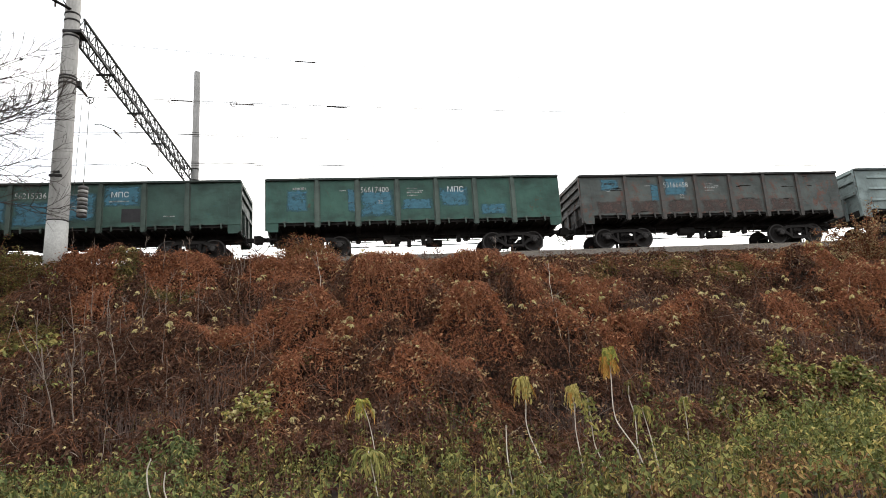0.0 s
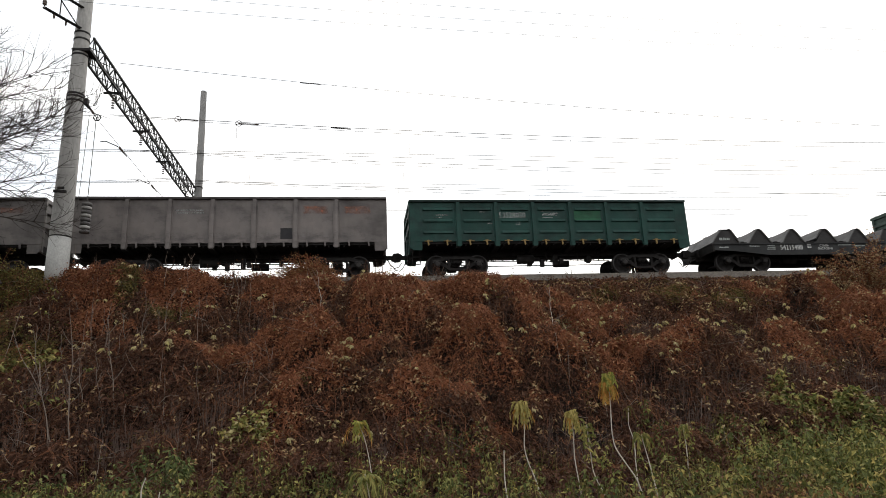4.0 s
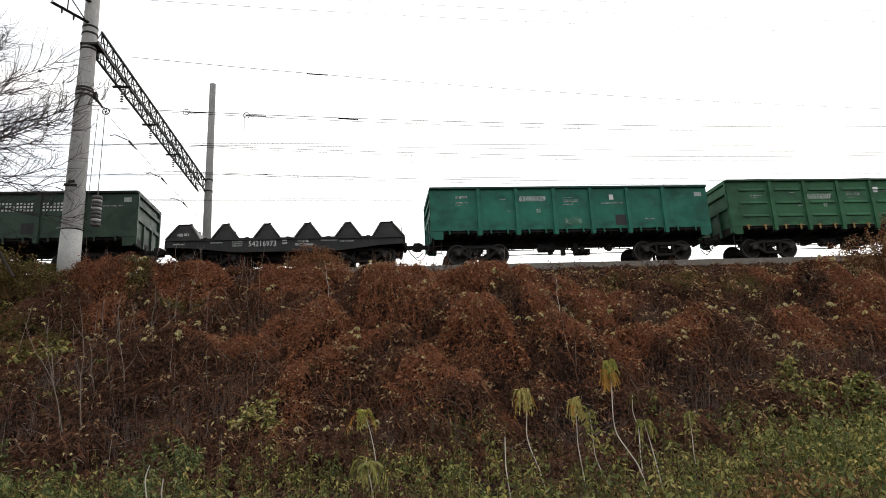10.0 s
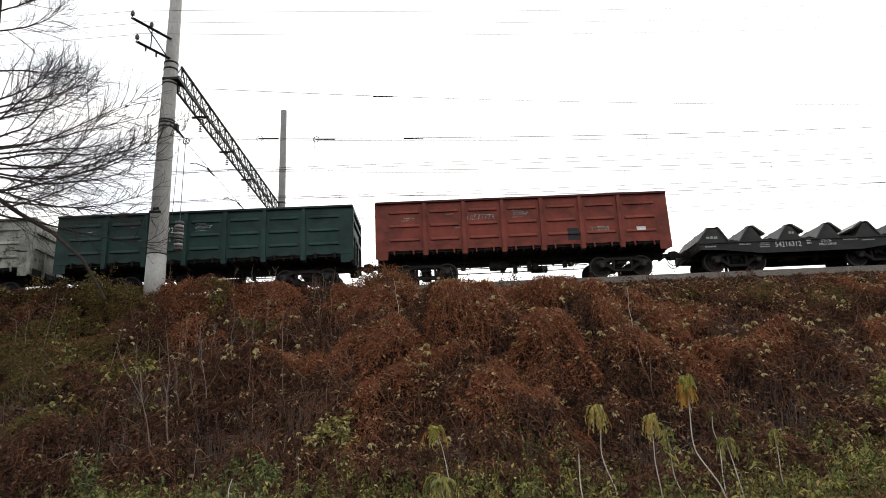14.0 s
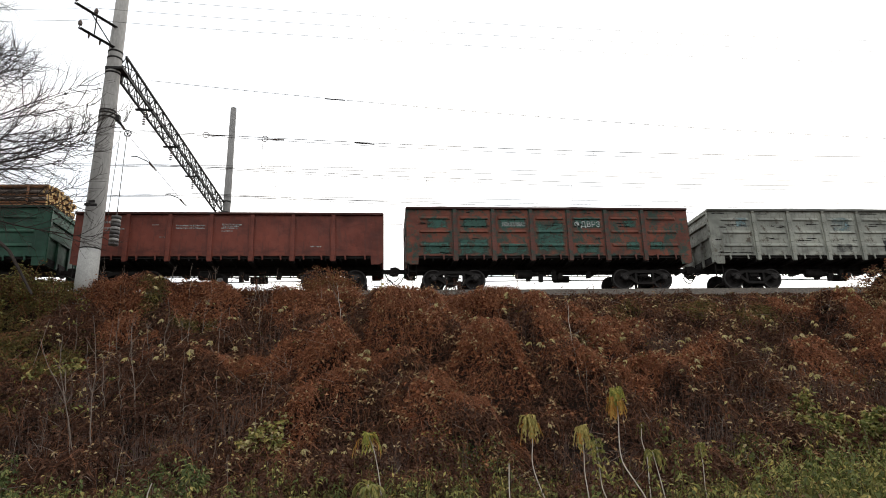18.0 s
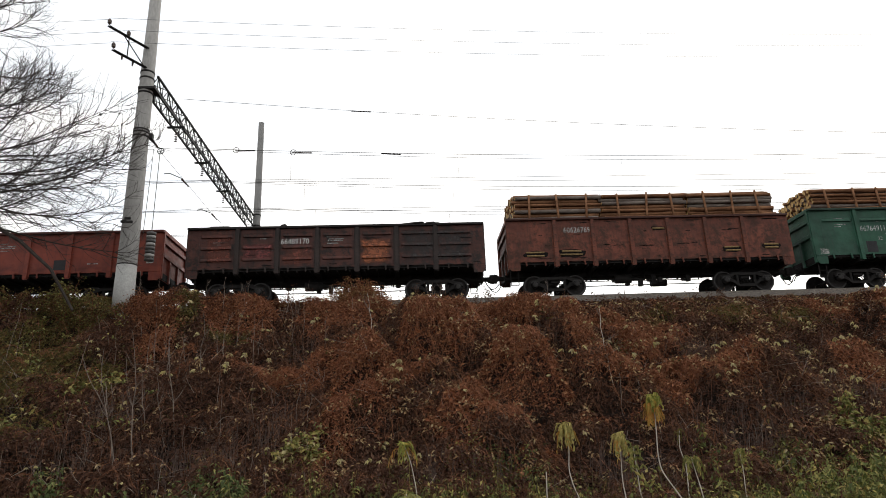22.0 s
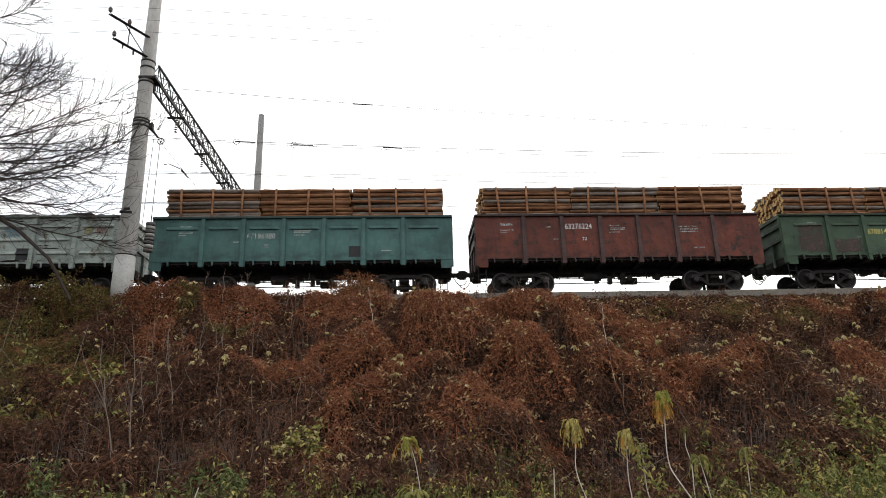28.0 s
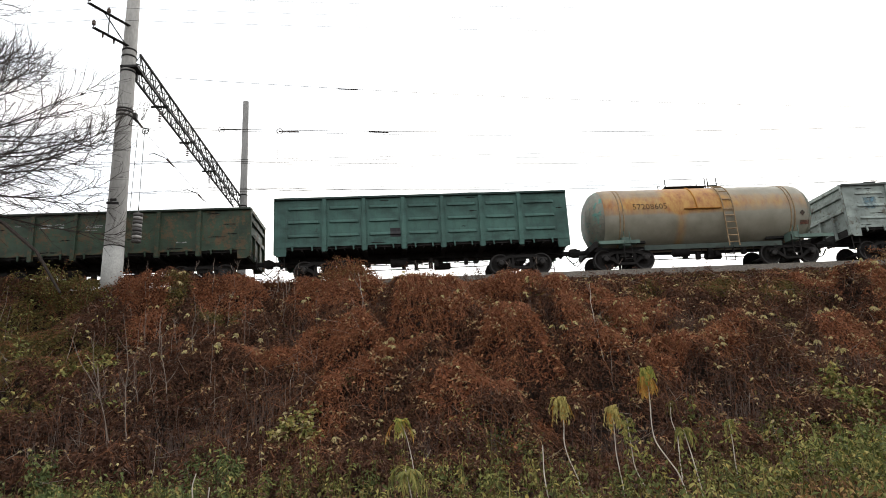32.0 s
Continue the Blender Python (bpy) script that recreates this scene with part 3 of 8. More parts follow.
def lettering(w, s, x, z, size, mat, y, squeeze=1.0):
    ob = part("lettering", text_mesh(s, size, mat), None, w, "painted number" if s[0].isdigit() else "painted letters")
    ob.matrix_basis = pose(x, y, z, 90, 0, 0) @ Matrix.Diagonal((squeeze, 1, 1, 1))


def text_bars(w, x, z, rows, mat, y, seed):
    """Small unreadable lines of marking, as plain bars; rows of (width, height)."""
    r = random.Random(seed)
    for width, height in rows:
        bm = bmesh.new()
        at = r.uniform(0.0, 0.12) * width
        while at < width * 0.97:
            step = min(r.uniform(0.5, 1.6) * height, width - at)
            box(bm, x + at, y - 0.003, z + r.uniform(0, 0.15) * height, x + at + step * 0.8, y, z + r.uniform(0.75, 1.0) * height)
            at += step
        z -= height * 1.7
        part("marking", bm, mat, w, "small faded marking")["kind"] = "stuff"


def wheelset_mesh():
    bm = bmesh.new()
    lathe(bm, [(-1.16, 0.065), (-1.16, 0.075), (1.16, 0.075), (1.16, 0.065)], "y", 10)
    for s in (-1, 1):
        rows = [(0.72, 0.12), (0.72, 0.40), (0.715, 0.505), (0.745, 0.505), (0.755, 0.478), (0.845, 0.472), (0.85, 0.455), (0.85, 0.41), (0.80, 0.39), (0.79, 0.16), (0.87, 0.15), (0.87, 0.08)]
        lathe(bm, [(s * a, b) for a, b in rows], "y", 28)
    bm.faces.ensure_lookup_table()
    for f in bm.faces:
        c = f.calc_center_median()
        r = math.hypot(c.x, c.z)
        if 0.40 < r < 0.475 and abs(abs(c.y) - 0.847) < 0.03:
            f.material_index = 1
    return mesh_of(bm, "wheelset", [wheel_steel, worn_rim])


def side_frame_mesh():
    bm = bmesh.new()
    y0, y1 = -0.07, 0.07
    prism(bm, [(-1.16, 0.50), (-1.16, 0.66), (-0.98, 0.70), (-0.55, 0.83), (0.55, 0.83), (0.98, 0.70), (1.16, 0.66), (1.16, 0.50), (0.98, 0.56), (0.76, 0.60), (0.5, 0.70), (-0.5, 0.70), (-0.76, 0.60), (-0.98, 0.56)], y0, y1)
    prism(bm, [(-0.88, 0.44), (-0.70, 0.58), (-0.60, 0.52), (-0.34, 0.30), (0.34, 0.30), (0.60, 0.52), (0.70, 0.58), (0.88, 0.44), (0.66, 0.40), (0.38, 0.19), (-0.38, 0.19), (-0.66, 0.40)], y0, y1)
    for s in (-1, 1):
        box(bm, s * 0.40 - 0.05, y0 * 0.9, 0.25, s * 0.40 + 0.05, y1 * 0.9, 0.75)
    return mesh_of(bm, "side_frame", grime)


def spring_mesh():
    bm = bmesh.new()
    pts = [(0.075 * math.cos(a), 0.075 * math.sin(a), 0.31 + 0.25 * a / (8 * math.pi)) for a in np.linspace(0, 8 * math.pi, 33)]
    tube(bm, pts, 0.014, 4)
    return mesh_of(bm, "spring", grime)


def axle_box_mesh():
    bm = bmesh.new()
    lathe(bm, [(-0.17, 0.05), (-0.17, 0.115), (-0.13, 0.13), (0.06, 0.13)], "y", 14)
    prism(bm, [(-0.2, 0.06), (-0.15, 0.19), (0.15, 0.19), (0.2, 0.06), (0.14, 0.06), (0.11, 0.13), (-0.11, 0.13), (-0.14, 0.06)], -0.12, 0.04)
    return mesh_of(bm, "axle_box", box_grey)


def bolster_mesh():
    bm = bmesh.new()
    soft_box(bm, -0.22, -1.0, 0.55, 0.22, 1.0, 0.80, 0.03)
    lathe(bm, [(0.80, 0.17), (0.95, 0.17)], "z", 12)
    for s in (-1, 1):
        box(bm, s * 0.42 - 0.04, -0.75, 0.36, s * 0.42 + 0.04, 0.75, 0.44)
        for t in (-1, 1):
            prism(bm, [(s * 0.42, 0.25), (s * 0.46, 0.25), (s * 0.455, 0.6), (s * 0.42, 0.6)], t * 0.80 - 0.05, t * 0.80 + 0.05)
    return mesh_of(bm, "bolster", grime)


WHEELSET, SIDE_FRAME, SPRINGS, AXLE_BOX, BOLSTER = wheelset_mesh(), side_frame_mesh(), spring_mesh(), axle_box_mesh(), bolster_mesh()
ROLLING = []


def bogie(w, x):
    b = part("bogie", BOLSTER, None, w, "grimy cast-steel bogie")
    b.location = (x, 0, 0)
    for s in (-1, 1):
        part("side_frame", SIDE_FRAME, None, b).location = (0, s * 1.02, 0)
        for k in (-0.2, 0.0, 0.2):
            part("spring", SPRINGS, None, b).location = (k, s * 1.02, 0)
        for k in (-0.925, 0.925):
            box_ob = part("axle_box", AXLE_BOX, None, b, "lighter grey axle box")
            box_ob.matrix_basis = pose(k, s * 1.02, 0.475, 0, 0, 0 if s < 0 else 180)
    for k in (-0.925, 0.925):
        ws = part("wheelset", WHEELSET, None, b, "dark steel wheelset with worn bright rims")
        ws.location = (k, 0, 0.475)
        ROLLING.append((ws, k, w))


def coupler_mesh():
    bm = bmesh.new()
    soft_box(bm, 0.0, -0.09, -0.09, 0.42, 0.09, 0.09, 0.02)
    prism(bm, [(0.36, -0.16), (0.36, 0.16), (0.62, 0.18), (0.78, 0.10), (0.78, -0.1), (0.62, -0.18)], -0.19, -0.02)
    prism(bm, [(0.36, -0.13), (0.36, 0.13), (0.52, 0.14), (0.60, 0.05), (0.60, -0.05), (0.52, -0.14)], -0.04, 0.2)
    soft_box(bm, -0.06, -0.28, -0.18, 0.05, 0.28, 0.18, 0.02)
    return mesh_of(bm, "coupler", grime)


def hose_mesh():
    bm = bmesh.new()
    pts = [(0.0, -0.3, -0.02), (0.1, -0.32, -0.12), (0.22, -0.32, -0.34), (0.38, -0.3, -0.47), (0.56, -0.26, -0.42), (0.72, -0.2, -0.22)]
    tube(bm, pts, 0.022, 6)
    return mesh_of(bm, "brake_hose", grime)


def step_mesh():
    bm = bmesh.new()
    for x in (-0.17, 0.17):
        box(bm, x - 0.015, -0.02, -0.62, x + 0.015, 0.02, 0.25)
    for z in (-0.62, -0.30):
        box(bm, -0.17, -0.05, z, 0.17, 0.03, z + 0.025)
    return mesh_of(bm, "step", grime)


def gear_mesh():
    """Brake rigging under the floor."""
    bm = bmesh.new()
    lathe(bm, [(-1.5, 0.05), (-1.48, 0.2), (-0.75, 0.2), (-0.72, 0.1), (-0.4, 0.05)], "x", 14, (0, -0.55, 0.78))
    lathe(bm, [(0.5, 0.1), (0.52, 0.17), (1.25, 0.17), (1.27, 0.1)], "x", 14, (0, 0.45, 0.80))
    for p, q, r in (((-3.2, -0.5, 0.72), (2.9, -0.5, 0.70), 0.022), ((-3.2, 0.2, 0.66), (3.2, 0.2, 0.68), 0.025), ((-0.4, -0.55, 0.78), (0.4, -0.55, 0.6), 0.02), ((-6.2, -0.35, 1.0), (6.2, -0.35, 1.0), 0.02)):
        tube(bm, [p, q], r, 5)
    for x, y, z0, z1 in ((-0.35, -0.6, 0.42, 0.75), (0.3, -0.5, 0.5, 0.95), (-0.9, -0.45, 0.5, 0.62), (0.55, -0.62, 0.55, 0.8), (1.9, -0.5, 0.62, 0.9)):
        box(bm, x - 0.09, y - 0.1, z0, x + 0.09, y + 0.1, z1)
    for x in (-2.6, -0.1, 1.4, 2.4):
        box(bm, x - 0.02, -0.52, 0.68, x + 0.02, -0.48, 1.1)
    return mesh_of(bm, "brake_gear", grime)


COUPLER, HOSE, STEP, GEAR = coupler_mesh(), hose_mesh(), step_mesh(), gear_mesh()


def running_gear(w, spread, end, gear=True):
    for x in (-spread, spread):
        bogie(w, x)
    for s, turn in ((1, 0), (-1, 180)):
        c = part("coupler", COUPLER, None, w, "black knuckle coupler")
        c.matrix_basis = pose(s * end, 0, 1.06, 0, 0, turn)
        part("brake_hose", HOSE, None, w, "hanging rubber brake hose").matrix_basis = pose(s * (end + 0.03), 0, 0.98, 0, 0, turn)
    if gear:
        part("brake_gear", GEAR, None, w)


# ---- gondola wagons ----


RIB = [(0.085, 0.0), (0.05, 0.022), (0.01, 0.05), (-0.03, 0.066), (-0.052, 0.066), (-0.068, 0.03), (-0.075, 0.0)]


def bulge(bm, x0, x1, z, y):
    """A pressed horizontal rib that stands out towards -y, with a round back and a sharp underside."""
    a = [bm.verts.new((x0, y, z + dz)) for dz, _ in RIB]
    ring = []
    for x in (x0 + 0.08, x1 - 0.08):
        ring.append([bm.verts.new((x, y - out, z + dz)) for dz, out in RIB])
    b = [bm.verts.new((x1, y, z + dz)) for dz, _ in RIB]
    for p, q in ((a, ring[0]), (ring[0], ring[1]), (ring[1], b)):
        for k in range(len(RIB) - 1):
            bm.faces.new((p[k], q[k], q[k + 1], p[k + 1]))


def patch_mesh(x0, z0, x1, z1, y, ribs):
    """A coat of paint on a ribbed side: it follows the ribs whose heights are given."""
    bm = bmesh.new()
    levels = {z0, z1}
    for z in ribs:
        levels |= {z + dz for dz, _ in RIB if z0 < z + dz < z1}
    last = None
    for z in sorted(levels):
        out = 0.0
        for c in ribs:
            if c + RIB[-1][0] < z < c + RIB[0][0]:
                out = float(np.interp(z - c, [d for d, _ in RIB[::-1]], [o for _, o in RIB[::-1]]))
        row = [bm.verts.new((x, y - out, z)) for x in (x0, x1)]
        if last:
            bm.faces.new((last[0], last[1], row[1], row[0]))
        last = row
    return bm


def panel_mesh(x0, x1, top, ribs, mat, corner=0):
    """A side panel, seen from -y; at a corner it reaches down over the end of the sill."""
    bm = bmesh.new()
    lo = 1.40
    pts = [(x0, lo), (x1, lo), (x1, top), (x0, top)]
    if corner < 0:
        pts = [(x0 + 0.12, 1.02), (x0 + 0.5, 1.02), (x0 + 0.5, lo), (x1, lo), (x1, top), (x0, top), (x0, 1.16)]
    if corner > 0:
        pts = [(x0, lo), (x1 - 0.5, lo), (x1 - 0.5, 1.02), (x1 - 0.12, 1.02), (x1, 1.16), (x1, top), (x0, top)]
    prism(bm, pts, -1.53, -1.505)
    if ribs:
        a, b = x0 + 0.2 + 0.35 * (corner < 0), x1 - 0.2 - 0.35 * (corner > 0)
        for k in ribs:
            bulge(bm, a, b, lo + (top - lo) * k, -1.529)
    if corner:
        s = x0 + 0.5 if corner < 0 else x1 - 0.5
        box(bm, s - 0.012, -1.535, 1.1, s + 0.012, -1.528, top - 0.1)
    box(bm, x0, -1.545, lo, x1, -1.53, lo + 0.07)
    return mesh_of(bm, "side_panel", mat)


def post_mesh(top, mat):
    bm = bmesh.new()
    pts = [(-0.075, top), (0.075, top), (0.085, 1.45), (0.085, 1.16), (-0.085, 1.16), (-0.085, 1.45)]
    prism(bm, pts, -1.62, -1.535)
    for s in (-1, 1):
        box(bm, s * 0.1 - 0.03, -1.545, 1.2, s * 0.1 + 0.03, -1.533, top)
    return mesh_of(bm, "post", mat)


def end_wall(w, top, mat, slats, m):
    """The wagon's end, facing +x, with its ribs and posts."""
    e = part("end_wall", made(box, -0.035, -1.5, 1.1, 0.0, 1.5, top - 0.02), mat, w)
    e.matrix_basis = m
    h = top - 1.1
    for k in slats:
        part("end_rib", made(soft_box, 0.0, -1.5, 1.1 + h * k - 0.09, 0.09, 1.5, 1.1 + h * k + 0.09, 0.015), mat, e)
    for y in (-1.44, 1.44):
        part("corner_post", made(box, 0.002, y - 0.06, 1.1, 0.10, y + 0.06, top - 0.02), mat, e)
    for y in (-0.5, 0.5):
        part("end_strut", made(box, 0.002, y - 0.07, 1.1, 0.08, y + 0.07, 1.1 + h * 0.5), mat, e)


def lock_mesh(mat):
    bm = bmesh.new()
    prism(bm, [(-0.06, 0.06), (0.07, 0.06), (0.03, -0.04), (0.05, -0.16), (-0.01, -0.2), (-0.03, -0.05)], -1.60, -1.545)
    box(bm, -0.16, -1.58, 0.0, 0.2, -1.55, 0.025)
    return mesh_of(bm, "hatch_lock", mat)


def floor_mesh():
    bm = bmesh.new()
    box(bm, -6.4, -1.5, 1.36, 6.4, 1.5, 1.42)
    box(bm, -6.42, -0.26, 0.95, 6.42, 0.26, 1.36)
    return mesh_of(bm, "underframe", grime)


CROSS = mesh_of(made(prism, [(-0.1, 1.357), (0.1, 1.357), (0.1, 1.12), (-0.1, 1.12)], -1.5, 1.5), "cross_beam", grime)


def hatch_mesh(x0, x1):
    bm = bmesh.new()
    soft_box(bm, x0, -1.49, 1.29, x1, -0.28, 1.35, 0.01)
    for x in np.linspace(x0 + 0.2, x1 - 0.2, 3):
        box(bm, x - 0.03, -1.45, 1.22, x + 0.03, -0.3, 1.29)
    return mesh_of(bm, "hatch_cover", grime)


FLOOR = floor_mesh()
EDGES = [-HALF] + POSTS + [HALF]
HATCHES = [hatch_mesh(a + 0.12, b - 0.12) for a, b in zip([-6.25] + POSTS, POSTS + [6.25])]


def log_mesh(length, r, mat, seed):
    bm = bmesh.new()
    rr = random.Random(seed)
    xs_ = np.linspace(-length / 2, length / 2, 6)
    pts = [(x, rr.uniform(-0.012, 0.012), rr.uniform(-0.012, 0.012)) for x in xs_]
    tube(bm, pts, [r * rr.uniform(0.9, 1.08) for _ in xs_], 9)
    bm.faces.ensure_lookup_table()
    for f in bm.faces:
        if len(f.verts) > 4:
            f.material_index = 1
    return mesh_of(bm, "log", [mat, cut_wood])


LOGS = [log_mesh(3.95, r, m, k) for k, (r, m) in enumerate(((0.088, bark), (0.080, bark), (0.096, bark), (0.084, grey_bark), (0.092, grey_bark), (0.074, bark)))]


def log_load(w, top, layers, seed, tall):
    """Three bundles of logs between wooden stakes; tall: extra layers of each bundle."""
    r = random.Random(seed)
    layers = round(layers * 0.205 / 0.17)
    for b, x in enumerate((-4.05, 0.0, 4.05)):
        stack = part("log_stack", made(box, -1.9, -1.2, 1.43, 1.9, 1.2, top - 0.1), grey_bark, w, "stacked pine logs with pale cut ends")
        stack.location = (x, 0, 0)
        tint = r.random()
        for k in range(-1, layers + tall[b]):
            z = top + 0.05 + k * 0.17
            n = 16 if k < layers - 1 else 15 if k < layers else 8
            for j in range(n):
                y = -1.32 + (j + 0.5 * (k % 2)) * 0.168 + r.uniform(-0.02, 0.02)
                if y > 1.32:
                    continue
                if -1 < k < layers - 1 and abs(y) < 1.0 and b == 1 or k < 0 and abs(y) < 1.1:
                    continue
                me = LOGS[r.randrange(3, 6) if r.random() < 0.42 + 0.35 * (tint > 0.5) else r.randrange(0, 3)]
                lg = part("log", me, None, stack)
                lg.matrix_basis = pose(r.uniform(-0.12, 0.12), y, z + r.uniform(-0.02, 0.02) - 0.12 * max(0, k - layers + 2) * (abs(y) > 1), r.uniform(0, 360), r.uniform(-0.5, 0.5), r.uniform(-0.3, 0.3))
        for dx in (-1.25, 0.05, 1.3):
            for y in (-1.44, 1.44):
                bm = bmesh.new()
                tube(bm, [(dx + r.uniform(-0.1, 0.1), y, top - 0.9), (dx + r.uniform(-0.12, 0.12), y * 0.99, top + 0.17 * layers - 0.20 + 0.07 * r.random())], [0.06, 0.05], 7)
                part("stake", bm, bark, stack, "upright wooden stake")


SCRAP = mesh_of(made(prism, [(-1, -0.8), (0.6, -1), (1, 0.3), (0.7, 1), (-0.8, 0.9)], -1, 1), "scrap_piece", scrap)


def scrap_load(w, seed, top, high):
    """Loose pieces of scrap that lie along the near rim and over the load."""
    r = random.Random(seed)
    for k in range(56):
        x, y = r.uniform(-6.1, 6.1), r.uniform(-1.52, -1.2) if k % 3 else r.uniform(-1.2, 1.2)
        piece = part("scrap_piece", SCRAP, None, w)
        piece.matrix_basis = pose(x, y, top - 0.04 + r.uniform(-0.02, high), r.uniform(-6, 6), r.uniform(-2.5, 2.5), r.uniform(-15, 15)) @ Matrix.Diagonal((r.uniform(0.12, 0.6), r.uniform(0.05, 0.2), r.uniform(0.025, 0.07), 1))


def mound_mesh(x, half, high, top):
    """A low heap of dark load that shows over the rim."""
    bm = bmesh.new()
    r = random.Random(7)
    rows = []
    for i in range(9):
        f = i / 8
        row = []
        for j in range(9):
            g = j / 8
            z = top - 0.25 + (high + 0.25) * max(0.0, math.sin(math.pi * f)) ** 0.45 * math.sin(math.pi * g) ** 0.5 + r.uniform(-0.025, 0.025)
            row.append(bm.verts.new((x - half + 2 * half * f, -1.3 + 2.6 * g, z)))
        rows.append(row)
    for a, b in zip(rows, rows[1:]):
        for j in range(8):
            bm.faces.new((a[j], b[j], b[j + 1], a[j + 1]))
    return mesh_of(bm, "load_mound", scrap)


def tear_mesh(seed, top, count, y):
    """Ragged slits that rust has opened along the creases of the side sheets."""
    bm = bmesh.new()
    r = random.Random(seed)
    h = top - 1.40
    for _ in range(count):
        k = r.randrange(7)
        a, b = EDGES[k] + 0.15, EDGES[k + 1] - 0.15
        x = r.uniform(a, b - 0.3)
        long = min(r.uniform(0.15, 0.9), b - x)
        z = 1.40 + h * r.choice((0.06, 0.33, 0.36, 0.62, 0.66, 0.90)) + r.uniform(-0.04, 0.04)
        n = 6
        up = [bm.verts.new((x + long * i / n, y, z + (0.0 if i in (0, n) else r.uniform(0.005, 0.032)))) for i in range(n + 1)]
        dn = [bm.verts.new((x + long * i / n, y, z - (0.001 if i in (0, n) else r.uniform(0.005, 0.03)))) for i in range(n + 1)]
        for i in range(n):
            bm.faces.new((dn[i], dn[i + 1], up[i + 1], up[i]))
    return mesh_of(bm, "rust_wear", hole_black)


def log_hole(w, x, z, wide, high, y, seed):
    """A hole rusted through the side, with the logs behind it in sight."""
    r = random.Random(seed)
    bm = bmesh.new()
    n = 14
    ring = [bm.verts.new((x + 0.5 * wide * math.copysign(abs(math.cos(a)) ** 0.6, math.cos(a)) * r.uniform(0.8, 1.15), y, z + 0.5 * high * math.copysign(abs(math.sin(a)) ** 0.6, math.sin(a)) * r.uniform(0.7, 1.2))) for a in (2 * math.pi * k / n for k in range(n))]
    bm.faces.new(ring)
    hole = part("torn_hole", bm, hole_black, w, "rusted hole with logs showing")
    for k in range(2 if high > 0.25 else 1):
        bm = bmesh.new()
        zz = z - 0.06 + 0.15 * k if high > 0.25 else z
        tube(bm, [(x - wide * r.uniform(0.32, 0.42), y - 0.002, zz), (x + wide * r.uniform(0.32, 0.42), y - 0.002, zz + r.uniform(-0.02, 0.02))], r.uniform(0.035, 0.05), 6)
        part("log", bm, old_wood, hole)


def outline_marks(w, marks, mat, y):
    """Small painted diamonds and boxes in outline: rows of (kind, x, z, half width)."""
    for kind, x, z, q in marks:
        pts = [(q, 0), (0, q), (-q, 0), (0, -q)] if kind == "diamond" else [(q * 1.2, q * 0.7), (-q * 1.2, q * 0.7), (-q * 1.2, -q * 0.7), (q * 1.2, -q * 0.7)]
        bm = bmesh.new()
        f = 0.78
        outer = [bm.verts.new((x + a, y, z + b)) for a, b in pts]
        inner = [bm.verts.new((x + a * f, y, z + b * f)) for a, b in pts]
        for i in range(4):
            j = (i + 1) % 4
            bm.faces.new((outer[i], outer[j], inner[j], inner[i]))
        part("marking", bm, mat, w, "painted warning mark in outline")


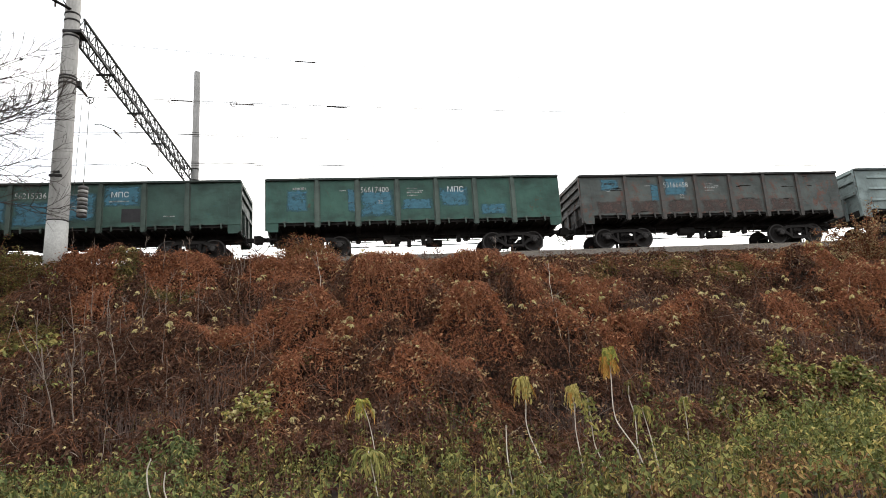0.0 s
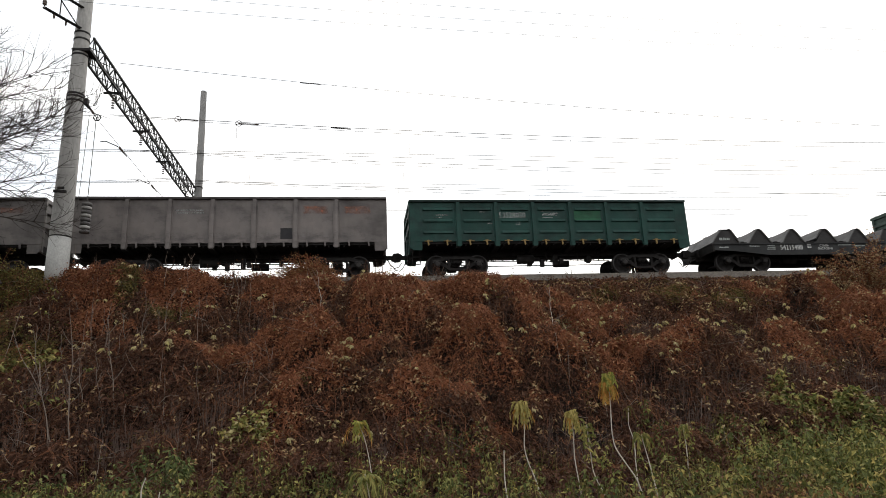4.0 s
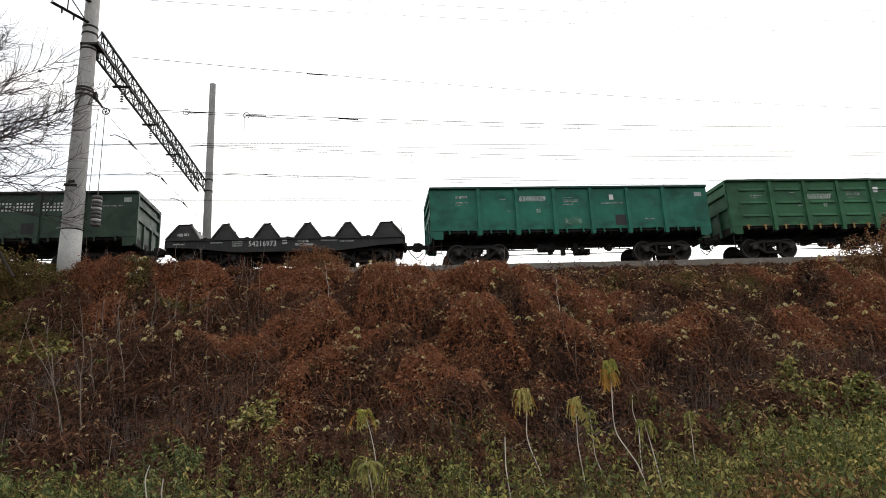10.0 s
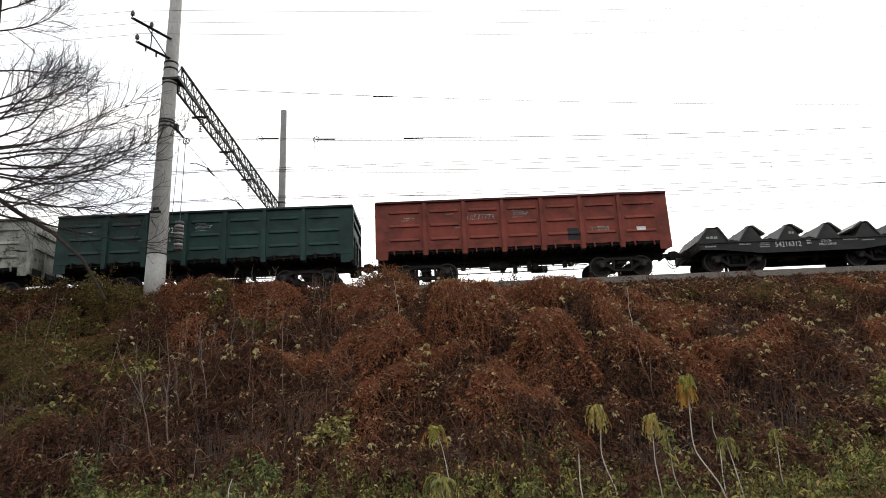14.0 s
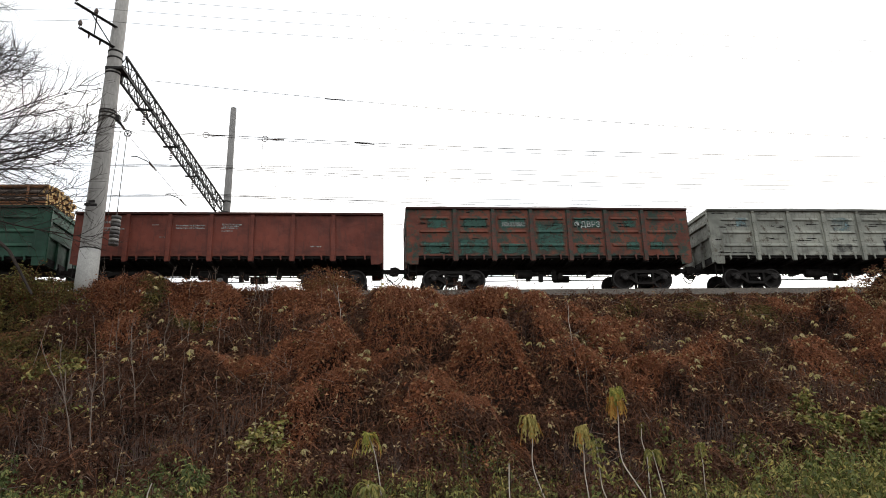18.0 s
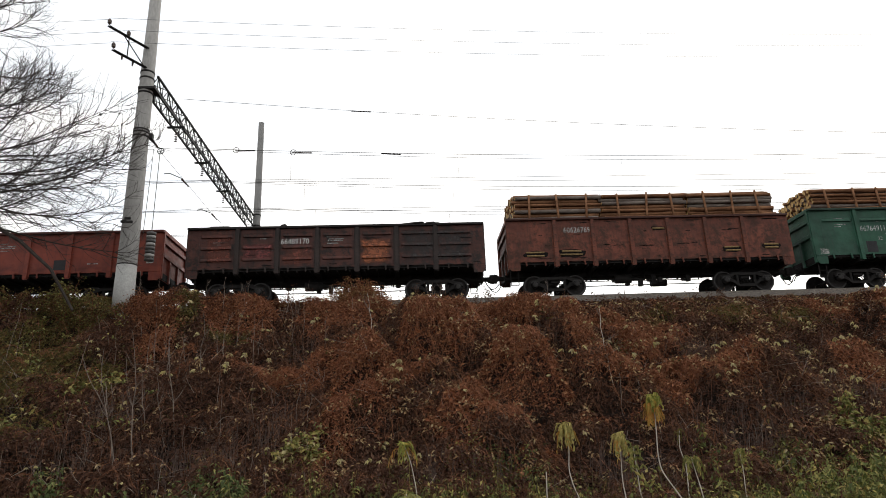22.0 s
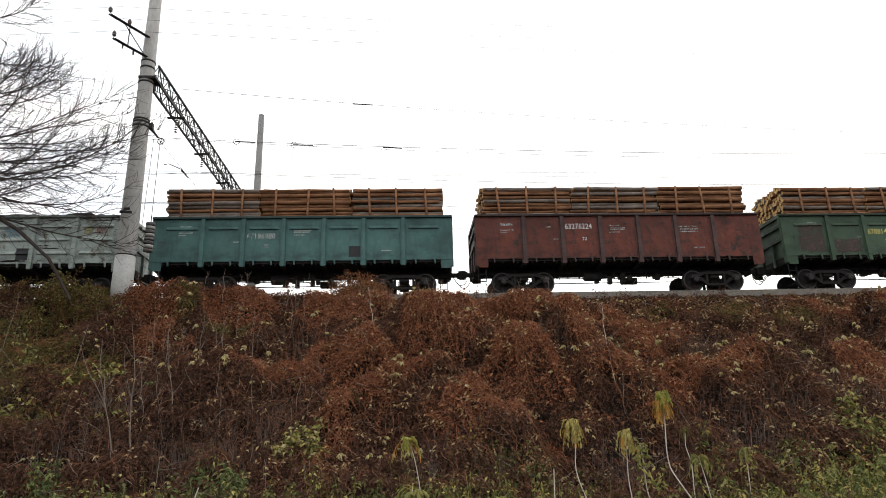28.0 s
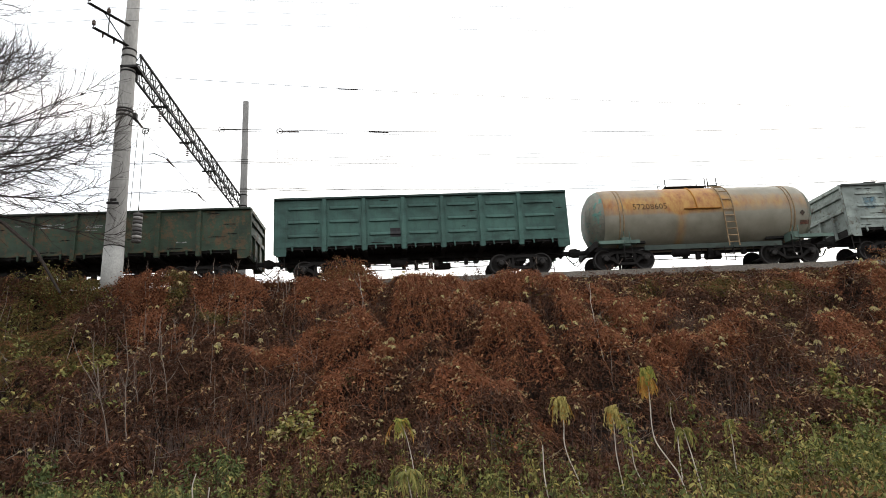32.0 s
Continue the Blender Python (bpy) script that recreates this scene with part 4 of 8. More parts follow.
def gondola(spec):
    top = spec["top"]
    spec.setdefault("dust", tuple(0.4 * c + 0.018 for c in spec["color"]))
    coat = paint("wagon_paint", spec["color"], spec.get("patch", (0.10, 0.05, 0.035)), spec.get("wear", 0.3), spec.get("dust", (0.06, 0.052, 0.046)), spec.get("dusty", 0.2))
    trim = paint("wagon_trim_paint", spec.get("trim", spec["color"]), spec.get("patch", (0.10, 0.05, 0.035)), spec.get("wear", 0.3), spec.get("dust", (0.06, 0.052, 0.046)), spec.get("dusty", 0.2))
    rim = paint("wagon_rim_paint", tuple(0.4 * c + 0.004 for c in spec.get("trim", spec["color"])), (0.03, 0.025, 0.02), 0.5)
    w = thing("gondola_wagon", pose(0, TRACK, RAIL), spec["label"], "railway wagon", "wagons of the freight train")
    ribs = spec.get("ribs", ())
    mid = panel_mesh(-0.86, 0.86, top, ribs, coat)
    ends = {c: panel_mesh(-HALF if c < 0 else 4.30, -4.30 if c < 0 else HALF, top, ribs, coat, c) for c in (-1, 1)}
    if spec.get("mixed"):
        mid3 = panel_mesh(-0.86, 0.86, top, R3, coat)
        ends[1] = panel_mesh(4.30, HALF, top, R3, coat, 1)
    post = post_mesh(top, trim)
    lock = lock_mesh(ochre if spec.get("ochre") else grime if spec.get("dark_locks") else trim)
    for turn in (0, 180):
        m = pose(0, 0, 0, 0, 0, turn)
        for c in (-1, 1):
            part("side_panel", ends[c], None, w).matrix_basis = m
        for x in (-3.44, -1.72, 0, 1.72, 3.44):
            part("side_panel", mid3 if x > 3 and turn == 0 and spec.get("mixed") else mid, None, w).matrix_basis = m @ pose(x, 0, 0)
        for x in POSTS:
            part("post", post, None, w).matrix_basis = m @ pose(x, 0, 0)
        part("top_rail", made(soft_box, -HALF - 0.02, -1.64, top - 0.10, HALF + 0.02, -1.47, top, 0.015), rim, w).matrix_basis = m
        for h in HATCHES:
            part("hatch_cover", h, None, w).matrix_basis = m
        if turn == 0:
            for a, b in zip(EDGES, EDGES[1:]):
                a, b = max(a, -6.2), min(b, 6.2)
                for k in (0.28, 0.72):
                    part("hatch_lock", lock, None, w).matrix_basis = m @ pose(a + (b - a) * k, 0, 1.40)
        end_wall(w, top, trim, spec.get("slats", (0.5, 0.78, 0.97)), m @ pose(HALF - 0.06, 0, 0))
        part("step", STEP, None, w, "corner step ladder").matrix_basis = m @ pose(-6.2, -1.42, 1.02)
    frame_ = part("underframe", FLOOR, None, w, "black grimy underframe")
    for x in (-6.3, -4.325, -2.58, -0.86, 0.86, 2.58, 4.325, 6.3):
        part("cross_beam", CROSS, None, frame_).location = (x, 0, 0)
    running_gear(w, 4.325, 6.42)
    y = -1.534
    ink = spec.get("ink", white_marks)
    dull = spec.get("dull", faint_ink)
    h = top - 1.40
    seed = int(top * 1000) + len(spec.get("number", "")) + int(spec["color"][0] * 9999)
    if spec.get("number"):
        x, size = spec.get("number_x", -2.45), spec.get("number_size", 0.36)
        lettering(w, spec["number"], x, 1.40 + h * (0.57 if len(ribs) > 1 else 0.50 if ribs else 0.66), size, ink, y - 0.006, 0.86)
        if spec.get("twos"):
            lettering(w, "22", x + 0.75, 1.40 + h * (0.40 if len(ribs) != 1 else 0.30), 0.22, ink, y - 0.006)
    if spec.get("marks", True):
        text_bars(w, -5.35, 1.40 + h * 0.74, [(0.58, 0.13), (0.62, 0.06), (0.35, 0.05)], dull, y, seed)
        text_bars(w, -3.35, 1.40 + h * 0.70, [(0.3, 0.05)], dull, y, seed + 1)
        text_bars(w, -3.0, 1.40 + h * 0.42, [(0.25, 0.05)], dull, y, seed + 2)
        text_bars(w, -0.45, 1.40 + h * 0.72, [(0.5, 0.06), (0.75, 0.05), (0.7, 0.07), (0.5, 0.05)], dull, y, seed + 3)
        text_bars(w, 3.3, 1.40 + h * 0.20, [(0.5, 0.06)], dull, y, seed + 4)
    for name, x0, z0, x1, z1, mat, label in spec.get("plates", ()):
        part(name, patch_mesh(x0, 1.40 + h * z0, x1, 1.40 + h * z1, y - 0.003, [1.40 + h * k for k in ribs]), mat, w, label)
    for s, x, z, size, mat in spec.get("words", ()):
        lettering(w, s, x, 1.40 + h * z, size, mat, y - 0.006, 0.95)
    for x, z, wide, rows in spec.get("bars", ()):
        text_bars(w, x, 1.40 + h * z, [(wide, 0.07)] * rows, dull, y - 0.006, seed + 7)
    if spec.get("dots"):
        bm = bmesh.new()
        for x0 in (1.0, 2.72):
            for i in range(10):
                for k in range(3):
                    if (i * 7 + k * 5 + int(x0)) % 13:
                        box(bm, x0 + i * 0.14, y - 0.004, 1.40 + h * 0.58 + k * 0.14, x0 + i * 0.14 + 0.08, y, 1.40 + h * 0.58 + k * 0.14 + 0.08)
        part("marking", bm, white_marks, w, "rows of pale paint squares")
    if spec.get("ring"):
        bm = bmesh.new()
        x, z = spec["ring"]
        for r0, r1 in ((0.19, 0.225), (0.11, 0.135)):
            for k in range(24):
                a, b = 2 * math.pi * k / 24, 2 * math.pi * (k + 1) / 24
                vs = [bm.verts.new((x + rr * math.cos(t) * 1.15, y - 0.003, 1.40 + h * z + rr * math.sin(t))) for rr, t in ((r0, a), (r1, a), (r1, b), (r0, b))]
                bm.faces.new(vs)
        part("marking", bm, ink, w, "round painted emblem")
    if spec.get("logs"):
        log_load(w, top, spec.get("layers", 5) + 2, seed, spec["logs"])
    if spec.get("tears"):
        part("rust_wear", tear_mesh(seed, top, spec["tears"], y - 0.003), None, w, "ragged dark rust slits")["kind"] = "stuff"
    for x, z, wide, high in spec.get("holes", ()):
        log_hole(w, x, z, wide, high, y - 0.004, seed + int(x * 10))
    if spec.get("outlines"):
        outline_marks(w, spec["outlines"], thin_ink, y - 0.004)
    if spec.get("mound"):
        part("load_mound", mound_mesh(*spec["mound"], top), None, w, "dark heap of load over the rim")
    if spec.get("heap"):
        scrap_load(w, seed, top, spec["heap"])
    return w


# ---- flat wagons with steel cradles ----
flat_coat = paint("flat_wagon_paint", (0.022, 0.023, 0.023), (0.05, 0.042, 0.038), 0.35)
cradle_coat = paint("cradle_paint", (0.036, 0.034, 0.033), (0.07, 0.055, 0.045), 0.4)
sheet_coat = paint("sheet_paint", (0.10, 0.097, 0.094), (0.10, 0.07, 0.055), 0.35)


def flat_wagon(number, seed, flaps):
    w = thing("flat_wagon", pose(0, TRACK, RAIL), "black flat wagon with a row of triangular steel coil cradles", "railway wagon", "wagons of the freight train")
    r = random.Random(seed)
    for s in (-1, 1):
        bm = bmesh.new()
        prism(bm, [(-4.92, 1.20), (-4.92, 0.92), (-3.9, 0.86), (-2.2, 0.66), (2.2, 0.66), (3.9, 0.86), (4.92, 0.92), (4.92, 1.20)], s * 1.42 - 0.03, s * 1.42 + 0.03)
        box(bm, -4.92, s * 1.42 - 0.09, 1.17, 4.92, s * 1.42 + 0.09, 1.22)
        part("side_sill", bm, flat_coat, w)
    bm = bmesh.new()
    box(bm, -4.92, -1.36, 1.14, 4.92, 1.36, 1.19)
    box(bm, -4.95, -0.25, 0.75, 4.95, 0.25, 1.14)
    for s in (-1, 1):
        box(bm, s * 4.96 - 0.05, -1.45, 0.85, s * 4.96 + 0.05, 1.45, 1.2)
    part("deck", bm, grime, w)
    for k in range(6):
        x = -4.28 + 1.71 * k
        lo, a0, a1, b0, b1 = 1.2, -0.56, 0.56, -0.09, 0.09
        if k == 0:
            a0, a1, b0, b1 = -0.70, 0.66, -0.17, 0.28
        if k == 5:
            a0, a1, b0, b1 = -0.66, 0.70, -0.28, 0.17
        hi = 1.87
        c = part("cradle", made(prism, [(a0, lo), (a1, lo), (b1, hi), (b0, hi)], -1.38, 1.38), cradle_coat, w, "triangular welded steel cradle")
        c.location = (x, 0, 0)
        for s, a, b in ((-1, a0, b0), (1, a1, b1)):
            if flaps.get(k, (0, 0))[0] == s:
                # an open flap on its hinge, with a pull loop at its end
                t = radians(flaps[k][1])
                ux, uz = s * math.cos(t), -math.sin(t)
                px, pz = b + s * 0.02, hi + 0.03
                bm = bmesh.new()
                prism(bm, [(px, pz), (px + 0.62 * ux, pz + 0.62 * uz), (px + 0.62 * ux + 0.07 * abs(uz) * s, pz + 0.62 * uz + 0.07 * abs(ux)), (px + 0.07 * abs(uz) * s, pz + 0.07 * abs(ux))], -1.42, 1.42)
                f = part("flap", bm, sheet_coat, c, "raised hinged steel flap")
                loop = [(px + (0.68 + 0.08 * math.cos(q)) * ux, -1.3, pz + (0.68 + 0.08 * math.cos(q)) * uz + 0.05 * math.sin(q)) for q in np.linspace(0, 6.2832, 11)]
                part("pull_loop", made(lambda bm: tube(bm, loop, 0.012, 5, False)), grime, f)
            else:
                bm = bmesh.new()
                prism(bm, [(a + s * 0.04, lo + 0.06), (b + s * 0.05, hi + 0.02), (b, hi), (a, lo + 0.04)], -1.46, 1.46)
                part("slope_sheet", bm, sheet_coat, c, "greyer sloping steel sheet")
        for y in (-1.3, 0.0, 1.3):
            bm = bmesh.new()
            soft_box(bm, b0 - 0.06, y - 0.12, hi, b1 + 0.06, y + 0.12, hi + 0.05, 0.015)
            box(bm, b1 - 0.04, y - 0.06, hi + 0.05, b1 + 0.05, y + 0.06, hi + 0.09)
            part("clamp", bm, grime, c)
    for k in range(5):
        bm = bmesh.new()
        tube(bm, [(-3.72 + 1.71 * k, -1.25, 1.30), (-3.13 + 1.71 * k, -1.25, 1.30)], 0.03, 5)
        box(bm, -3.5 + 1.71 * k, -1.35, 1.2, -3.34 + 1.71 * k, -1.15, 1.34)
        part("stop_bar", bm, grime, w)
    arc = [(4.72 + 0.16 * math.sin(q), -1.3, 1.55 + 0.32 * math.cos(q)) for q in np.linspace(-0.6, 2.4, 9)]
    part("grab_loop", made(lambda bm: tube(bm, arc, 0.012, 5)), grime, w, "thin bent grab iron")
    running_gear(w, 3.2, 5.1, False)
    bm = bmesh.new()
    for p, q in (((-2.2, -0.4, 0.62), (2.2, -0.4, 0.6)), ((-1.4, -0.5, 0.55), (-1.0, -0.5, 0.75))):
        tube(bm, [p, q], 0.03, 5)
    lathe(bm, [(-1.0, 0.08), (-0.98, 0.19), (-0.3, 0.19), (-0.28, 0.08)], "x", 12, (0, -0.5, 0.62))
    box(bm, 0.5, -0.6, 0.42, 0.66, -0.4, 0.7)
    part("brake_gear", bm, grime, w)
    y = -1.456
    lettering(w, number, -1.62, 0.90, 0.34, white_marks, y, 0.86)
    lettering(w, "\u0421\u0422\u0410\u041b\u042c", 0.42, 1.04, 0.14, white_marks, y)
    lettering(w, "\u041b\u0418\u0421\u0422\u041e\u0412\u0410\u042f", 0.3, 0.89, 0.14, white_marks, y)
    text_bars(w, -4.7, 1.0, [(0.5, 0.08)], faded_marks, y, seed)
    text_bars(w, -3.2, 1.05, [(0.55, 0.07)], faded_marks, y, seed + 1)
    text_bars(w, -2.3, 1.08, [(0.45, 0.05), (0.45, 0.05), (0.45, 0.05)], faded_marks, y, seed + 2)
    text_bars(w, 2.2, 1.03, [(0.6, 0.06)], faded_marks, y, seed + 3)
    text_bars(w, -4.6, 1.40, [(0.55, 0.13)], faded_marks, -1.386, seed + 4)
    text_bars(w, -0.22, 1.10, [(0.2, 0.07), (0.22, 0.07)], white_marks, y, seed + 5)
    text_bars(w, 1.35, 1.08, [(0.75, 0.06)], faded_marks, y, seed + 6)
    if 1 in flaps or 2 in flaps:
        text_bars(w, -0.92, 1.48, [(0.28, 0.12)], faded_marks, -1.386, seed + 7)
    return w


# ---- tank wagon ----


def tank_wagon():
    w = thing("tank_wagon", pose(0, TRACK, RAIL), "grey tank wagon streaked with orange rust, green ends and frame", "railway wagon", "wagons of the freight train")
    m, n, l, b = material("rusty_tank_paint")
    grey = noise_node(n, l, 1.1, 5, 0.6)
    base = ramp_node(n, l, grey.outputs[0], [(0.3, (0.18, 0.165, 0.12)), (0.7, (0.28, 0.262, 0.205))]).outputs[0]
    tc = n.new("ShaderNodeTexCoord")
    sep = n.new("ShaderNodeSeparateXYZ")
    l.new(tc.outputs["Object"], sep.inputs[0])
    streak = noise_node(n, l, 2.2, 6, 0.65, (1.2, 0.5, 0.35))
    def math_node(op, a, v):
        k = n.new("ShaderNodeMath")
        k.operation = op
        for s, q in zip(k.inputs, (a, v)):
            if isinstance(q, float):
                s.default_value = q
            else:
                l.new(q, s)
        return k.outputs[0]
    near = ramp_node(n, l, math_node("ADD", math_node("MULTIPLY", sep.outputs[2], 0.33), 0.5), [(0.41, (0, 0, 0)), (0.50, (0.72, 0.72, 0.72)), (0.60, (1, 1, 1)), (0.70, (0.85, 0.85, 0.85)), (0.79, (0.5, 0.5, 0.5)), (1.0, (0.34, 0.34, 0.34))])
    near.color_ramp.interpolation = "EASE"
    mid = math_node("ABSOLUTE", math_node("ADD", sep.outputs[0], 0.55), 0.0)
    spread = ramp_node(n, l, math_node("DIVIDE", mid, 5.2), [(0.13, (1, 1, 1)), (0.32, (0.62, 0.62, 0.62)), (1.0, (0.42, 0.42, 0.42))])
    amount = math_node("MULTIPLY", math_node("ADD", math_node("MULTIPLY", spread.outputs[0], 0.65), streak.outputs[0]), math_node("MULTIPLY", near.outputs[0], 1.0))
    stain = math_node("MULTIPLY", math_node("MAXIMUM", math_node("ADD", spread.outputs[0], -0.62), 0.0), 1.1)
    high = ramp_node(n, l, math_node("ADD", math_node("MULTIPLY", sep.outputs[2], 0.33), 0.5), [(0.49, (0.1, 0.1, 0.1)), (0.53, (1, 1, 1))])
    amount = math_node("ADD", amount, math_node("MULTIPLY", stain, math_node("MULTIPLY", high.outputs[0], 1.7)))
    amount = math_node("ADD", amount, math_node("MULTIPLY", sep.outputs[0], -0.035))
    run = ramp_node(n, l, math_node("ABSOLUTE", math_node("ADD", sep.outputs[0], 1.25), 0.0), [(0.06, (0.62, 0.62, 0.62)), (0.44, (0, 0, 0))])
    amount = math_node("ADD", amount, math_node("MULTIPLY", run.outputs[0], math_node("ADD", streak.outputs[0], 0.35)))
    mask = ramp_node(n, l, amount, [(0.32, (0, 0, 0)), (1.0, (1, 1, 1))])
    rusty = ramp_node(n, l, noise_node(n, l, 3.0, 6, 0.7, (1, 1, 0.4)).outputs[0], [(0.36, (0.44, 0.25, 0.055)), (0.52, (0.36, 0.165, 0.035)), (0.66, (0.24, 0.080, 0.020))])
    base = mix_node(n, l, mask.outputs[0], base, rusty.outputs[0])
    l.new(base, b.inputs["Base Color"])
    b.inputs["Roughness"].default_value = 0.55
    bump_node(n, l, b, streak.outputs[0], 0.2, 0.01)
    green = paint("faded_green_paint", (0.13, 0.20, 0.165), (0.2, 0.18, 0.15), 0.5)
    faded = paint("faded_end_paint", (0.23, 0.22, 0.175), (0.10, 0.24, 0.20), 0.72)
    cz = 2.50
    prof = [(-5.34, 0.0), (-5.32, 0.5), (-5.22, 0.95), (-5.02, 1.28), (-4.78, 1.44), (-4.5, 1.495)]
    bm = bmesh.new()
    lathe(bm, [(x, max(r, 0.02)) for x, r in prof[4:]] + [(-x, max(r, 0.02)) for x, r in prof[4:][::-1]], "x", 40)
    shell = part("tank_shell", bm, m, w, "grey steel barrel streaked with rust")
    shell.location = (0, 0, cz)
    for s in (-1, 1):
        bm = bmesh.new()
        lathe(bm, [(s * x, max(r, 0.02)) for x, r in prof[:5]], "x", 40)
        part("end_cap", bm, faded, w, "rusty domed end with pale green left on it").location = (0, 0, cz)
    strap = plain("strap", (0.27, 0.19, 0.11), 0.7, 0.1)
    for x in (-4.10, -3.93, 3.93, 4.10):
        bm = bmesh.new()
        lathe(bm, [(x - 0.03, 1.49), (x - 0.03, 1.515), (x + 0.03, 1.515), (x + 0.03, 1.49)], "x", 40)
        part("strap", bm, strap, w, "rusty hold-down strap").location = (0, 0, cz)
    orange = plain("orange_rust", (0.42, 0.19, 0.045), 0.8, 0, 0.35, 3.0)
    bm = bmesh.new()
    prism(bm, [(-1.10, 0), (0.62, 0), (0.62, 0.035), (-1.10, 0.035)], -1.62, -1.47)
    part("drip_plate", bm, orange, w, "orange rusted drip plate").location = (0, 0, cz + 0.06)
    # bracket bar that runs from the barrel's top down to the drip plate
    part("barrel_bracket", made(tube, [(-0.48, -1.52 * math.cos(q), cz + 1.52 * math.sin(q)) for q in np.linspace(0.08, 1.2, 8)], 0.03, 6), orange, w, "rusted bracket bar down the barrel")
    bm = bmesh.new()
    for x in (0.72, 1.19):
        pts = [(x, -1.56 * math.cos(a), cz + 1.56 * math.sin(a)) for a in np.linspace(-0.1, 1.35, 10)]
        tube(bm, [(x, -1.56, 0.78)] + pts, 0.03, 5)
    for a in np.linspace(0.0, 1.3, 5):
        tube(bm, [(0.72, -1.56 * math.cos(a), cz + 1.56 * math.sin(a)), (1.19, -1.56 * math.cos(a), cz + 1.56 * math.sin(a))], 0.03, 5)
    for z in (0.95, 1.26, 1.57, 1.88, 2.2):
        tube(bm, [(0.72, -1.56, z), (1.19, -1.56, z)], 0.03, 5)
    part("ladder", bm, strap, w, "rusty steel ladder over the barrel")
    bm = bmesh.new()
    for x in (0.52, 0.95):
        tube(bm, [(x, -1.42, 0.80), (x, -1.44, 0.12)], 0.02, 5)
    for z in (0.14, 0.42, 0.70):
        tube(bm, [(0.52, -1.44, z), (0.95, -1.44, z)], 0.02, 5)
    part("foot_ladder", bm, grime, w, "short dark steel ladder under the frame")
    bm = bmesh.new()
    box(bm, -1.34, -0.42, 4.03, 0.66, 0.42, 4.07)
    for x, hi in ((-1.33, 4.42), (0.63, 4.44), (0.76, 4.42), (1.19, 4.42)):
        for y in (-0.42, 0.42):
            tube(bm, [(x, y, 3.90), (x, y, hi)], 0.024, 5)
    for y in (-0.42, 0.42):
        tube(bm, [(-1.33, y, 4.40), (0.63, y, 4.40)], 0.010, 4)
        tube(bm, [(0.76, y, 4.05), (1.19, y, 4.05)], 0.03, 5)
    lathe(bm, [(3.9, 0.3), (4.12, 0.3), (4.16, 0.2)], "z", 16)
    part("walkway", bm, grime, w, "dark top walkway with thin railings")
    bm = bmesh.new()
    for s in (-1, 1):
        box(bm, -5.3, s * 0.45 - 0.08, 0.95, 5.3, s * 0.45 + 0.08, 1.2)
        box(bm, s * 5.3 - 0.06, -1.4, 0.95, s * 5.3 + 0.06, 1.4, 1.22)
    part("frame", bm, grime, w, "black grimy underframe")
    part("side_sill", made(box, -3.1, -1.34, 0.76, 3.3, -1.26, 0.98), paint("dirty_green_paint", (0.050, 0.070, 0.058), (0.03, 0.025, 0.022), 0.6), w, "dirty green side sill")
    for s in (-1, 1):
        bm = bmesh.new()
        x0, x1 = (3.85, 5.7) if s > 0 else (-5.2, -3.35)
        box(bm, x0, -1.5, 1.14, x1, -0.95, 1.18)
        box(bm, x0, -1.53, 1.06, x1, -1.5, 1.21)
        box(bm, s * 3.92 - 0.20, -1.45, 0.98, s * 3.92 + 0.20, -0.9, 1.36)
        for x in (s * 3.80, s * 4.05):
            tube(bm, [(x, -1.53, 1.1), (x, -1.53, 1.62)], 0.02, 5)
        part("end_platform", bm, green, w, "faded green side platform")
        bm = bmesh.new()
        prism(bm, [(s * 3.35 - 0.5, 1.2), (s * 3.35 + 0.5, 1.2), (s * 3.35 + 0.4, 1.75), (s * 3.35 - 0.4, 1.75)], -0.9, 0.9)
        part("saddle", bm, grime, w)
        part("step", STEP, None, w).location = (s * 3.9, -1.44, 0.98)
    running_gear(w, 3.9, 5.35)
    rust_ink = flaky("rusty_dark_marking", (0.055, 0.032, 0.018), 0.60, 0.7, False)
    number = part("lettering", text_mesh("57208605", 0.41, rust_ink), None, w, "dark painted number")
    number.matrix_basis = pose(-3.48, -1.520, cz + 0.12, 77, 0, 0)
    for name, half, high, x, ang, mat, label in (("hazard_sign", 0.13, 0.13, 4.45, -10, rust_ink, "small dark diamond mark"), ("placard", 0.2, 0.1, 4.55, -27, flaky("brown_red_marking", (0.17, 0.07, 0.045), 0.62, 0.7, False), "faded brown-red placard")):
        shape = [(-half, 0), (0, -high), (half, 0), (0, high)] if high == half else [(-half, -high), (half, -high), (half, high), (-half, high)]
        sign = part(name, made(prism, shape, -0.006, 0.006), mat, w, label)
        sign.matrix_basis = pose(x, -1.51 * math.cos(math.radians(ang)), cz + 1.51 * math.sin(math.radians(ang)), -ang)
    return w

